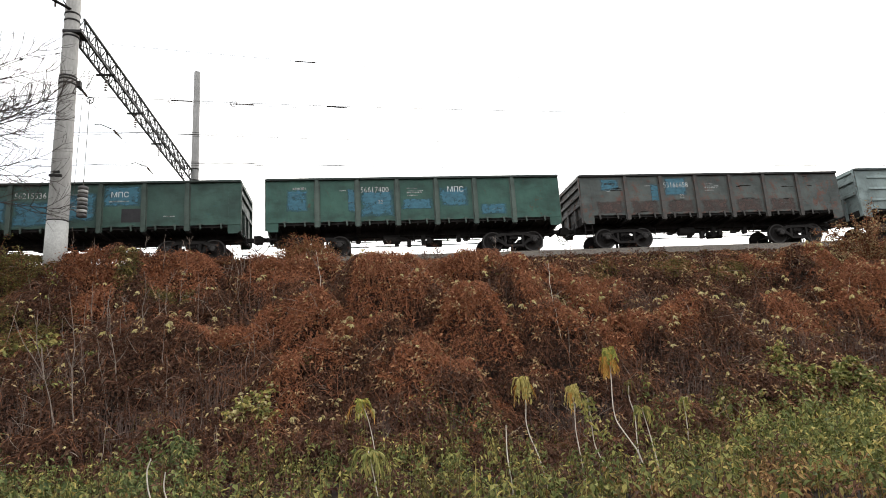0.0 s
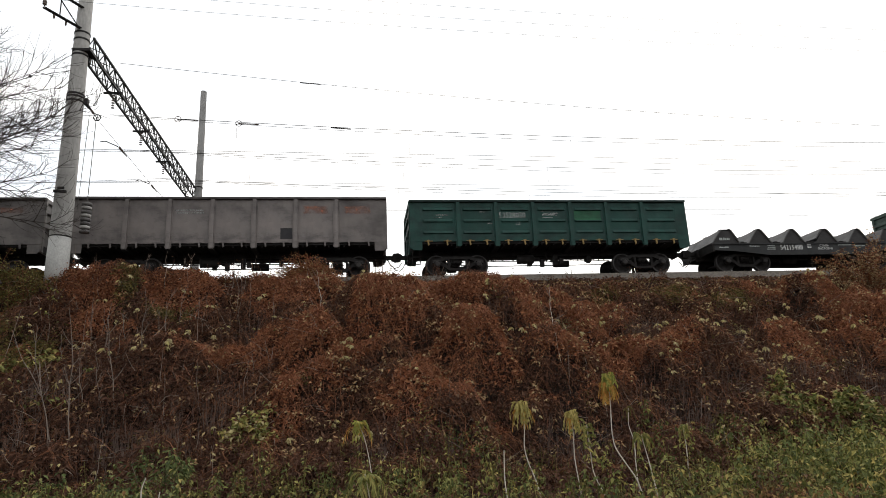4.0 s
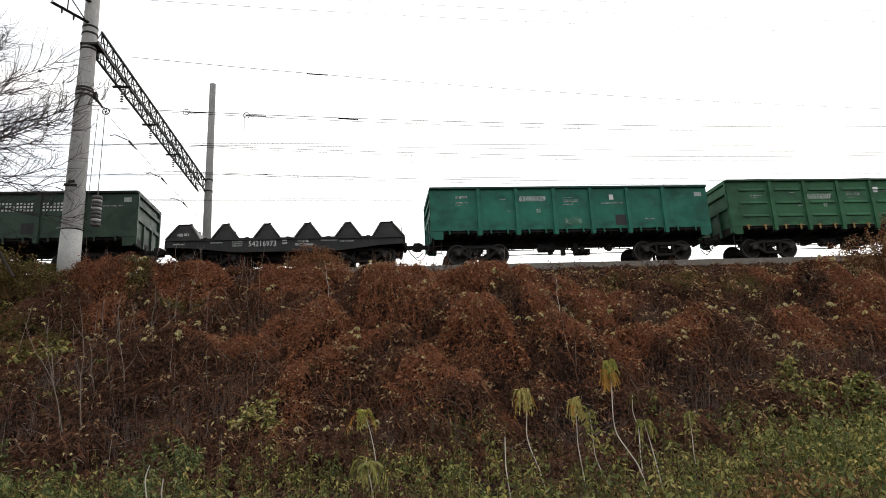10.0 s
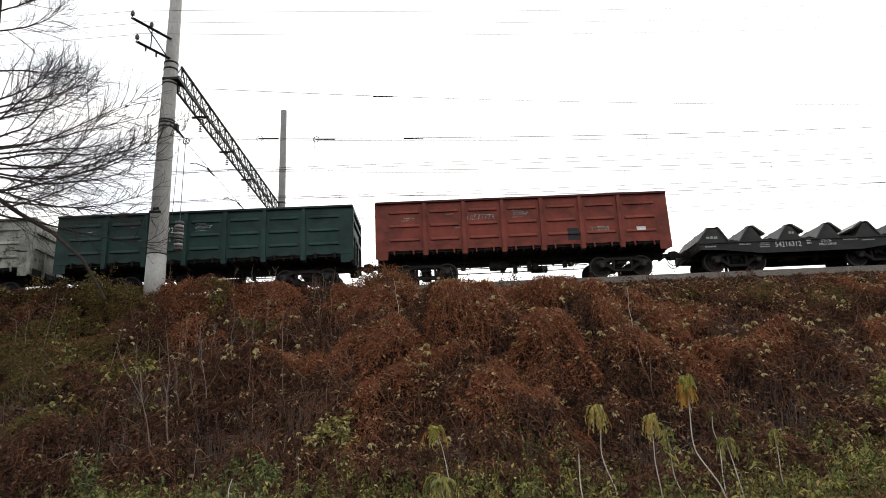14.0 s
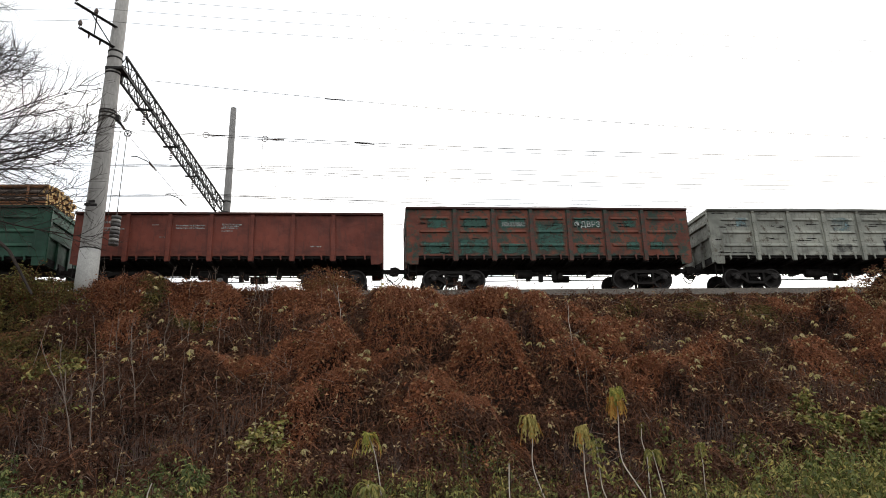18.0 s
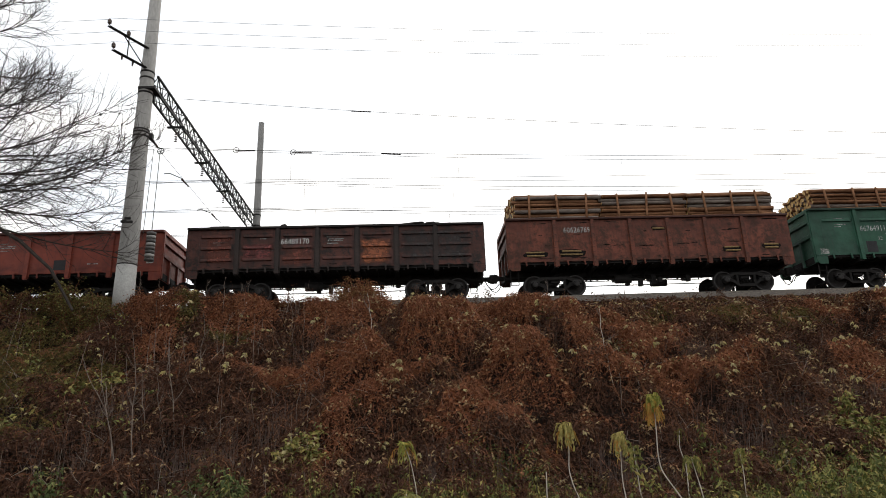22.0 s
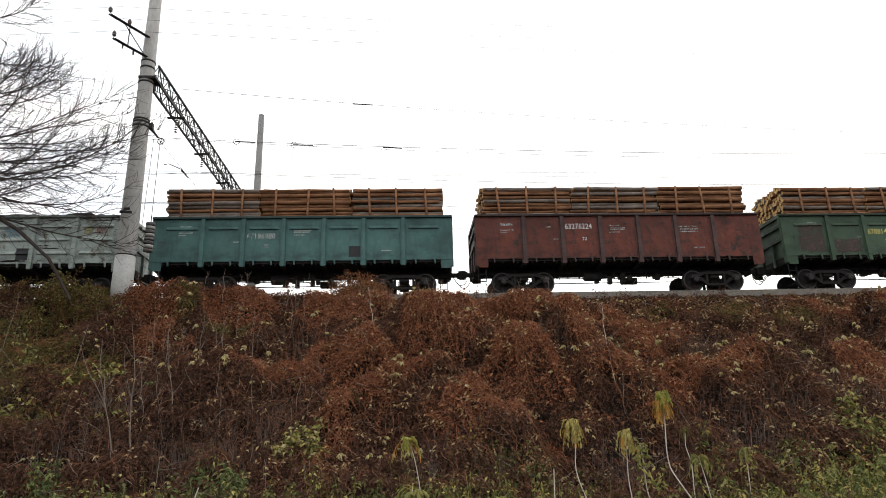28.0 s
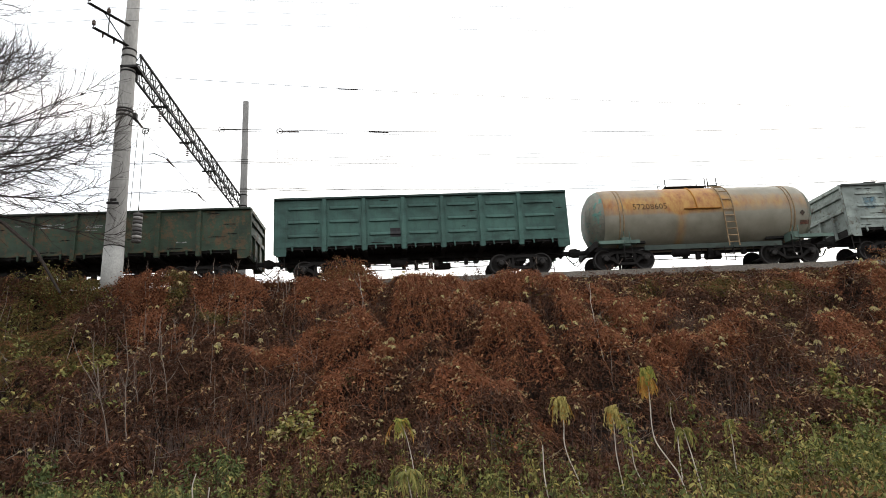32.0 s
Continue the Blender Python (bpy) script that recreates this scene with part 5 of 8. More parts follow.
# ---- the wagons, from the first to the last ----
R3, R1 = (0.22, 0.50, 0.78), (0.74,)
SQ = ("stencil_patch", 1.95, 0.08, 2.5, 0.32, dark_patch, "dark square paint patch")
pale_blue = flaky("washed_blue_coat", (0.12, 0.22, 0.27), 0.54)
dull_green = flaky("washed_green_coat", (0.10, 0.155, 0.135), 0.54)
SPECS = [
    dict(top=3.45, color=(0.20, 0.25, 0.24), patch=(0.12, 0.10, 0.08), wear=0.6, ribs=R3, marks=False, label="weathered pale grey-green open gondola wagon"),
    dict(top=3.32, color=(0.074, 0.086, 0.079), patch=(0.11, 0.058, 0.045), wear=0.72, number="53166658", twos=True, trim=(0.072, 0.068, 0.062), ochre=False, slats=(0.42, 0.62, 0.80, 0.97),
         plates=[("brown_band", a, 0.02, b, 0.36, brown_coat, "brown rusty lower sheets") for a, b in ((-5.8, -4.45), (-4.15, -2.7), (-2.4, -1.0), (-0.72, 0.72), (1.0, 2.42), (2.72, 4.15))] + [("blue_patch", -5.5, 0.6, -4.6, 0.9, blue_coat, "faded blue paint patch"), ("blue_patch", -3.1, 0.3, -2.7, 0.75, blue_coat, "faded blue paint patch"), ("blue_patch", -2.4, 0.45, -1.3, 0.92, blue_coat, "faded blue paint patch")],
         ink=worn_ink, tears=14, label="brown and grey open gondola wagon with flaking blue patches"),
    dict(top=3.36, color=(0.037, 0.092, 0.071), patch=(0.075, 0.055, 0.04), wear=0.5, number="56617400", twos=True, trim=(0.07, 0.095, 0.08),
         plates=[("blue_patch", -5.6, 0.25, -4.7, 0.75, blue_coat, "faded blue paint patch"), ("blue_patch", -3.0, 0.2, -2.68, 0.75, blue_coat, "faded blue paint patch"), ("blue_patch", -2.45, 0.1, -1.0, 0.72, blue_coat, "faded blue paint patch"),
                 ("blue_patch", -0.7, 0.25, 0.7, 0.5, blue_coat, "faded blue paint patch"), ("blue_patch", 1.0, 0.3, 2.3, 0.75, blue_coat, "faded blue paint patch"), ("blue_patch", 2.8, 0.1, 4.0, 0.35, blue_coat, "faded blue paint patch")],
         words=[("\u041c\u041f\u0421", 1.35, 0.64, 0.34, white_marks)], ink=worn_ink, label="old green open gondola wagon with blue patches and white letters"),
    dict(top=3.34, color=(0.041, 0.084, 0.067), patch=(0.04, 0.085, 0.085), wear=0.45, trim=(0.06, 0.085, 0.07), number="56215536", twos=False,
         plates=[("blue_patch", -4.2, 0.10, -2.68, 0.66, blue_coat, "faded blue paint patch"), ("blue_patch", -2.45, 0.05, -1.0, 0.6, blue_coat, "faded blue paint patch"), ("blue_patch", -0.75, 0.15, 0.7, 0.78, blue_coat, "faded blue paint patch"), ("blue_patch", 0.95, 0.45, 2.45, 0.92, blue_coat, "faded blue paint patch"),
                 ("blue_patch", 1.7, 0.1, 2.45, 0.4, dark_patch, "dark patch")],
         words=[("\u041c\u041f\u0421", 1.25, 0.66, 0.32, white_marks)], bars=[(1.1, 0.55, 0.9, 1), (-0.5, 0.45, 0.9, 2)], ink=worn_ink, label="green open gondola wagon with blue lettered patches"),
    "54215488",
    dict(top=3.30, color=(0.012, 0.050, 0.040), wear=0.25, ribs=R3, number="53528030", twos=True, ink=worn_ink, ochre=True, plates=[("green_patch", 1.05, 0.5, 2.3, 0.74, paint("bright_green_coat", (0.016, 0.088, 0.042)), "brighter green patch")],
         label="dark green open gondola wagon with ribbed side panels"),
    dict(top=3.42, color=(0.175, 0.155, 0.145), patch=(0.15, 0.12, 0.11), wear=0.35, dusty=0.12, dust=(0.08, 0.07, 0.062), bars=[(-2.4, 0.70, 1.2, 2)], marks=False, dark_locks=False,
         plates=[SQ, ("orange_patch", 2.8, 0.62, 4.1, 0.82, orange_coat, "faded orange band"), ("orange_patch", 4.55, 0.62, 5.9, 0.82, orange_coat, "faded orange band")], label="dusty grey-brown open gondola wagon with faded orange band"),
    dict(top=3.38, color=(0.155, 0.14, 0.13), patch=(0.14, 0.11, 0.10), wear=0.35, dusty=0.12, dust=(0.08, 0.07, 0.062), number="62667126", ink=black_marks, marks=False,
         plates=[SQ, ("orange_patch", 4.65, 0.66, 5.75, 0.8, orange_coat, "faded orange band")], label="dusty grey-brown open gondola wagon with dark number"),
    "54215934",
    dict(top=3.65, color=(0.026, 0.105, 0.045), wear=0.12, ribs=R3, number="56576507", twos=True, ochre=True, plates=[("emblem", 0.95, 0.70, 1.25, 0.82, white_marks, "small white emblem block")], bars=[(1.32, 0.72, 0.9, 1)], label="green open gondola wagon with ribbed panels and ochre hatch locks"),
    dict(top=3.40, color=(0.014, 0.125, 0.082), wear=0.1, number="63485429", twos=True, plates=[SQ, ("pale_patch", -0.55, 0.08, 0.45, 0.28, flaky("pale_green_coat", (0.12, 0.24, 0.17), 0.58), "pale repainted patch"), ("emblem", 1.75, 0.68, 1.95, 0.80, white_marks, "small white emblem"), ("sign_plate", 5.85, 0.74, 6.2, 0.84, faded_marks, "small pale sign plate")],
         bars=[(1.2, 0.58, 1.2, 1)], label="bright teal green smooth-sided open gondola wagon"),
    "54216973",
    dict(top=3.38, color=(0.034, 0.062, 0.040), wear=0.1, number="62078225", twos=True, dots=True, plates=[SQ, ("emblem", 4.62, 0.62, 4.8, 0.72, white_marks, "small white emblem"), ("sign_plate", 5.9, 0.76, 6.2, 0.86, faded_marks, "small pale sign plate")], bars=[(4.9, 0.66, 1.0, 1)],
         label="dark olive green open gondola wagon with rows of white squares"),
    "54216312",
    dict(top=3.66, color=(0.20, 0.043, 0.027), wear=0.26, dusty=0.3, ribs=R3, number="60577772", plates=[SQ, ("sign_plate", 5.0, 0.22, 5.4, 0.30, white_marks, "small white sign plate")], mound=(3.06, 0.75, 0.46), ink=thin_ink, outlines=[("diamond", 2.95, 2.02, 0.16), ("box", 3.35, 2.04, 0.18)], bars=[(3.0, 0.3, 0.8, 2)], label="brick red open gondola wagon with ribbed panels"),
    dict(top=3.62, color=(0.017, 0.050, 0.042), wear=0.25, ribs=R3, number="65296725", twos=True, dark_locks=True, label="dark blue-green open gondola wagon with ribbed panels"),
    dict(top=3.62, color=(0.30, 0.31, 0.265), patch=(0.10, 0.085, 0.065), wear=0.66, ribs=R3, marks=False, dusty=0.38, dust=(0.085, 0.07, 0.06),
         plates=[SQ, ("blue_patch", -5.2, 0.60, -4.6, 0.84, flaky("pale_blue_coat", (0.20, 0.29, 0.30), 0.58), "pale blue patch"), ("blue_patch", -0.5, 0.5, 0.5, 0.85, flaky("dull_blue_coat", (0.16, 0.24, 0.25), 0.5), "blue patch"), ("dark_patch", -0.5, 0.05, 0.4, 0.26, flaky("sooty_coat", (0.10, 0.10, 0.09), 0.55), "sooty patch")], tears=46, label="pale grey open gondola wagon with dark rust streaks"),
    dict(top=3.64, color=(0.190, 0.052, 0.028), patch=(0.030, 0.060, 0.047), wear=0.9, ribs=R3, trim=(0.13, 0.045, 0.032), marks=False, bars=[(-2.25, 0.66, 1.15, 2), (-2.25, 0.62, 1.15, 1)],
         plates=[("green_patch", a, b, c, d, green_coat, "old green paint showing") for a, b, c, d in ((-5.8, 0.02, -4.45, 0.30), (-4.2, 0.02, -2.7, 0.36), (-2.35, 0.03, -1.0, 0.26), (-0.7, 0.03, 0.7, 0.74), (-5.6, 0.56, -4.6, 0.78), (-4.0, 0.56, -2.8, 0.78), (-2.4, 0.56, -0.98, 0.78), (0.98, 0.56, 2.42, 0.80), (1.1, 0.04, 2.3, 0.24), (3.4, 0.10, 4.1, 0.30), (4.5, 0.12, 5.2, 0.30), (3.4, 0.58, 4.05, 0.74))],
         words=[("\u0424\u0414\u0412\u0420\u0417", 1.12, 0.60, 0.36, worn_ink)], tears=22, label="red open gondola wagon with old green paint showing through"),
    dict(top=3.34, color=(0.168, 0.043, 0.027), wear=0.4, dusty=0.35, dust=(0.06, 0.03, 0.022), patch=(0.085, 0.030, 0.021), bars=[(-2.45, 0.68, 1.35, 1), (-2.45, 0.62, 1.35, 1), (-5.2, 0.6, 0.8, 1), (-0.5, 0.70, 0.9, 1)], outlines=[("diamond", -5.6, 2.25, 0.10), ("diamond", -5.3, 2.25, 0.10)], label="brownish red smooth-sided open gondola wagon"),
    dict(top=3.62, color=(0.028, 0.090, 0.056), wear=0.3, dusty=0.34, ribs=R1, number="66764911", number_x=-4.15, twos=True, ring=(3.5, 0.7), logs=(0, 0, 0), layers=4, mixed=True, words=[("22", -3.1, 0.18, 0.22, worn_ink)], ink=worn_ink, plates=[("stencil_patch", -4.0, 0.05, -3.5, 0.28, dark_patch, "dark square paint patch"), ("pale_patch", -6.25, -0.02, -5.75, 0.16, flaky("pale_worn_coat", (0.42, 0.42, 0.38), 0.5), "pale worn patch")], label="green open gondola wagon heaped with pine logs"),
    dict(top=3.42, color=(0.150, 0.042, 0.023), wear=0.9, dusty=0.45, dust=(0.050, 0.022, 0.014), patch=(0.062, 0.027, 0.017), number="60626769", number_x=-3.9, marks=False, logs=(0, 0, 0), layers=5,
         ink=worn_ink, tears=30, holes=[(-5.2, 1.74, 1.1, 0.28), (-3.6, 1.78, 1.25, 0.36), (0.45, 2.85, 0.7, 0.2), (3.67, 1.80, 0.95, 0.28), (5.5, 1.9, 0.8, 0.3)],
         label="battered rust-red open gondola wagon heaped with pine logs"),
    dict(top=3.30, color=(0.090, 0.031, 0.022), dust=(0.024, 0.018, 0.016), dusty=0.4, trim=(0.035, 0.022, 0.018), wear=0.85, patch=(0.024, 0.019, 0.017), ribs=R3, number="66489170", heap=0.06, plates=[("red_patch", -5.7, 0.1, -4.5, 0.8, flaky("worn_red_coat", (0.17, 0.045, 0.026), 0.6), "dull red patch"), ("red_patch", -2.4, 0.05, -1.0, 0.5, flaky("worn_red_coat", (0.17, 0.045, 0.026), 0.6), "dull red patch"), ("dark_patch", 2.72, 0.05, 5.95, 0.9, flaky("sooty_dark_coat", (0.034, 0.026, 0.024), 0.62), "sooty dark sheets"), ("red_patch", 0.98, 0.05, 2.35, 0.68, flaky("raw_red_coat", (0.30, 0.092, 0.036), 0.68), "orange red bare patch"), ("red_patch", -4.1, 0.2, -2.7, 0.62, flaky("dull_red_coat", (0.17, 0.042, 0.036), 0.64), "dull red patch")],
         tears=12, label="dark sooty brown open gondola wagon with red patches"),
    dict(top=3.25, color=(0.205, 0.046, 0.028), wear=0.2, dusty=0.3, number="66373028", twos=True, plates=[SQ, ("sign_plate", 5.8, 0.20, 6.1, 0.32, faded_marks, "small pale sign plate")], ink=worn_ink, label="clean brick red smooth-sided open gondola wagon"),
    dict(top=3.30, color=(0.112, 0.034, 0.022), wear=0.72, dusty=0.4, dust=(0.03, 0.02, 0.016), patch=(0.040, 0.026, 0.022), number="66550328", twos=True, heap=0.10, bars=[(-0.5, 0.8, 0.8, 5), (1.2, 0.7, 0.8, 3), (-5.6, 0.6, 0.7, 4)], tears=14, label="dark red open gondola wagon with scrap over the rim"),
    dict(top=3.36, color=(0.045, 0.078, 0.045), wear=0.4, patch=(0.085, 0.065, 0.04), ribs=R1, number="67881441", ink=yellow_marks, twos=True, ring=(1.65, 0.7), logs=(0, 0, 0), layers=5.5, outlines=[("diamond", 4.1, 1.72, 0.13), ("box", 4.55, 1.72, 0.14), ("diamond", 4.5, 2.0, 0.12)], plates=[("brown_band", -5.8, 0.04, -4.45, 0.8, brown_coat, "brown rusty sheet"), ("brown_band", -4.15, 0.04, -2.72, 0.42, brown_coat, "brown rusty sheet"), ("red_patch", -0.3, 0.55, 0.3, 0.85, flaky("red_spot_coat", (0.26, 0.05, 0.035), 0.58), "small red patch")], label="olive green open gondola wagon heaped with pine logs"),
    dict(top=3.43, color=(0.116, 0.029, 0.0175), wear=0.72, dusty=0.4, dust=(0.035, 0.022, 0.018), patch=(0.042, 0.026, 0.021), number="63276224", twos=True, trim=(0.075, 0.04, 0.035), logs=(0, 0, 0), layers=5.5, bars=[(2.7, 0.68, 0.9, 3)], label="dark crimson open gondola wagon heaped with pine logs"),
    dict(top=3.41, color=(0.060, 0.134, 0.124), wear=0.35, dusty=0.35, patch=(0.045, 0.070, 0.065), ribs=R1, number="67196980", twos=True, ink=worn_ink, dull=faded_marks, logs=(0, 0, 0), layers=5.5, plates=[SQ], label="turquoise open gondola wagon heaped with pine logs"),
    dict(top=3.52, color=(0.29, 0.335, 0.305), patch=(0.13, 0.12, 0.095), wear=0.68, ribs=R3, heap=0.09, marks=False,
         plates=[SQ, ("blue_patch", -5.6, 0.4, -4.8, 0.72, pale_blue, "faded blue paint patch"), ("blue_patch", -2.4, 0.55, -1.0, 0.75, flaky("grey_blue_coat", (0.12, 0.20, 0.25), 0.58), "grey-blue patch"), ("green_patch", -3.7, 0.1, -2.8, 0.68, dull_green, "dull green paint patch"),
                 ("green_patch", -0.4, 0.45, 0.5, 0.76, dull_green, "dull green paint patch"), ("blue_patch", 1.2, 0.55, 2.1, 0.76, pale_blue, "faded blue paint patch"), ("red_patch", 5.1, 0.6, 5.6, 0.76, flaky("red_mark_coat", (0.30, 0.11, 0.08), 0.58), "small red patch"), ("yellow_patch", 4.6, 0.6, 5.05, 0.76, flaky("yellow_mark_coat", (0.36, 0.33, 0.16), 0.58), "small yellow patch")],
         bars=[(-2.3, 0.68, 1.2, 2)], tears=30, label="whitish grey open gondola wagon with coloured paint patches"),
    "tank",
    dict(top=3.63, color=(0.057, 0.124, 0.104), patch=(0.045, 0.066, 0.058), wear=0.45, dusty=0.4, ribs=R3, marks=False, plates=[("stencil_patch", -1.45, 0.15, -1.0, 0.33, dark_patch, "dark paint patch")], tears=6, label="sea-green open gondola wagon with ribbed panels"),
    dict(top=3.28, color=(0.040, 0.068, 0.042), patch=(0.105, 0.068, 0.036), wear=0.8, dusty=0.4, dust=(0.07, 0.05, 0.03), bars=[(-2.4, 0.7, 1.1, 2)], tears=16, label="dull green open gondola wagon with brown rusty patches"),
]
# hinged flaps that stand open: cradle, side and slope in degrees
FLAPS = {"54215488": {3: (-1, 52)}, "54215934": {1: (1, 46), 2: (-1, 47), 3: (-1, 46), 4: (-1, 36)}, "54216973": {}, "54216312": {1: (1, 40), 2: (1, 35), 3: (1, 40), 4: (-1, 33)}}
WAGONS = []
run = 0.0
for k, spec in enumerate(SPECS):
    kind = "gondola" if isinstance(spec, dict) else "tank" if spec == "tank" else "flat"
    w = gondola(spec) if kind == "gondola" else tank_wagon() if kind == "tank" else flat_wagon(spec, k, FLAPS[spec])
    run -= PITCH[kind]
    WAGONS.append((w, run + PITCH[kind] / 2))


def train_at(t):
    """How far the head of the train has come, in metres along x."""
    drift = np.interp(t, [0, 4, 9, 14, 20, 25, 28, 32], [0.17, 0.15, -0.05, -0.18, -0.18, -0.15, 0.12, 0.45])
    # the driver's hand: short spells a little slower or faster
    surge = np.interp(t, [0, 1, 2, 3, 4, 6, 7, 8, 11, 12, 13, 16, 17, 18, 19, 20, 21, 22, 23], [0, -0.06, -0.18, -0.24, 0, -0.1, -0.19, 0, -0.04, -0.1, 0, -0.04, 0.16, 0.2, 0.06, -0.06, -0.14, -0.05, 0])
    return 37.298 + 11.3013 * t + float(drift + surge)

# ---- plants: helpers ----
def unit(v):
    return v / (np.linalg.norm(v, axis=-1, keepdims=True) + 1e-9)


def leaves(c, d, n, length, width, fold=0.25):
    """Folded four-cornered leaves: base points, directions, face normals, sizes."""
    d = unit(d)
    s = unit(np.cross(d, n))
    up = np.cross(s, d)
    length, width = np.asarray(length)[:, None], np.asarray(width)[:, None]
    v = np.stack([c, c + d * length * 0.45 + s * width * 0.5 + up * width * fold, c + d * length - up * length * 0.12, c + d * length * 0.45 - s * width * 0.5 + up * width * fold], 1)
    return v.reshape(-1, 3), np.arange(len(c) * 4).reshape(-1, 4)


def any_way(n, flat=0.5):
    """Directions all round, pressed towards the level by flat."""
    v = rng.normal(size=(n, 3))
    v[:, 2] *= flat
    return unit(v)


def field(x, y, seed, size):
    """A smooth random field of about 0 to 1 over the ground."""
    r = np.random.default_rng(seed)
    out = 0.0
    for _ in range(9):
        a, k, ph = r.uniform(0, 6.28), r.uniform(0.5, 1.6) / size, r.uniform(0, 6.28)
        out = out + np.sin(k * (x * math.cos(a) + 0.8 * y * math.sin(a)) * 6.28 + ph)
    return 0.5 + out / 7.5


def scatter(n, x0, x1, y0, y1):
    return rng.uniform(x0, x1, n), rng.uniform(y0, y1, n)


rust_leaf = leafy("rust_leaves", [(0.0, (0.105, 0.033, 0.015)), (0.45, (0.190, 0.066, 0.030)), (0.85, (0.325, 0.128, 0.056)), (1.0, (0.40, 0.21, 0.105))], 0.8, 0.12)
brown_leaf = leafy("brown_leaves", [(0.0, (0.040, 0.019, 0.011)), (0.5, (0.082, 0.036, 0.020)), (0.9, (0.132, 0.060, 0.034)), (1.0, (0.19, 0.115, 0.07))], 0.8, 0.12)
olive_leaf = leafy("olive_leaves", [(0.0, (0.042, 0.034, 0.012)), (0.5, (0.104, 0.085, 0.025)), (0.8, (0.18, 0.142, 0.040)), (1.0, (0.15, 0.065, 0.025))], 0.8, 0.15)
pale_leaf = leafy("pale_leaves", [(0.0, (0.26, 0.21, 0.11)), (0.5, (0.45, 0.38, 0.19)), (0.85, (0.40, 0.35, 0.13)), (1.0, (0.44, 0.31, 0.15))], 0.75, 0.15)
beige_leaf = leafy("beige_leaves", [(0.0, (0.20, 0.11, 0.05)), (0.5, (0.33, 0.21, 0.10)), (1.0, (0.40, 0.31, 0.17))], 0.8, 0.15)
green_leaf = leafy("green_leaves", [(0.0, (0.038, 0.054, 0.016)), (0.5, (0.096, 0.120, 0.036)), (0.85, (0.175, 0.192, 0.064)), (1.0, (0.30, 0.24, 0.075))], 0.7, 0.2)
nettle_leaf = leafy("nettle_leaves", [(0.0, (0.044, 0.058, 0.012)), (0.5, (0.118, 0.132, 0.036)), (0.85, (0.215, 0.210, 0.062)), (1.0, (0.34, 0.26, 0.065))], 0.7, 0.2)
tan_leaf = leafy("tan_leaves", [(0.0, (0.11, 0.055, 0.022)), (0.5, (0.22, 0.115, 0.045)), (1.0, (0.32, 0.21, 0.08))], 0.8, 0.15)
lime_leaf = leafy("lime_leaves", [(0.0, (0.11, 0.125, 0.034)), (0.6, (0.25, 0.24, 0.070)), (1.0, (0.40, 0.31, 0.10))], 0.7, 0.2)
yellow_leaf = leafy("yellow_leaves", [(0.0, (0.17, 0.19, 0.04)), (0.5, (0.30, 0.31, 0.07)), (0.85, (0.44, 0.37, 0.09)), (1.0, (0.50, 0.30, 0.06))], 0.7, 0.25)
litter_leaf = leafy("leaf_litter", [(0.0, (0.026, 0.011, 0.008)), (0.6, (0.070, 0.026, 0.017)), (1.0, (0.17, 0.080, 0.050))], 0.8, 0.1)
stem_brown = plain("dry_stem", (0.17, 0.072, 0.034), 0.9, 0, 0.5, 3.0)
rust_stem = plain("rusty_vine", (0.25, 0.105, 0.055), 0.9, 0, 0.45, 2.5)
stem_grey = plain("grey_stem", (0.27, 0.215, 0.175), 0.85, 0, 0.3, 6.0)
sapling_bark = plain("sapling_bark", (0.20, 0.158, 0.128), 0.85, 0, 0.35, 6.0)
straw_grey = plain("grey_straw", (0.135, 0.095, 0.078), 0.9, 0, 0.4, 4.0)
stem_pale = plain("pale_stalk", (0.50, 0.44, 0.37), 0.8, 0, 0.2, 6.0)
bark_dark = plain("tree_bark", (0.050, 0.040, 0.034), 0.9, 0, 0.4, 5.0, 0.8)


def stuff(name, chunks, mat, label, category):
    v, f = joined(chunks)
    return tagged(new(name, sheet_mesh(name, v, f, mat)), label, category, kind="stuff")


# ---- dead brush over the slope: mounds of matted vines with dark hollows between ----
RES = 0.08
HX, HY = np.arange(-24, 30.01, RES), np.arange(14.2, 26.61, RES)
canopy = np.zeros((len(HY), len(HX)))
owner = np.full(canopy.shape, -1)
NM = 900
mx, my = scatter(NM, -24, 30, 14.8, 26.2)
mr = rng.uniform(0.35, 1.05, NM) * np.where(rng.uniform(size=NM) < 0.2, 1.35, 1.0)
mr *= np.where((mx > -3.5) & (my > 24.2), 0.65, 1)
mh = mr * rng.uniform(0.55, 1.05, NM)
mh *= np.where((mx > -3.5) & (my > 23.6), np.clip((25.3 - my) / 2.4, 0.05, 1), 1)
mh *= np.where(my < 16.2, 0.6, 1)
mh *= np.where((mx < -3.5) & (my > 24), 1.1, 1)
mh *= np.clip(field(mx, my, 17, 3.2) * 1.7, 0.4, 1.25)
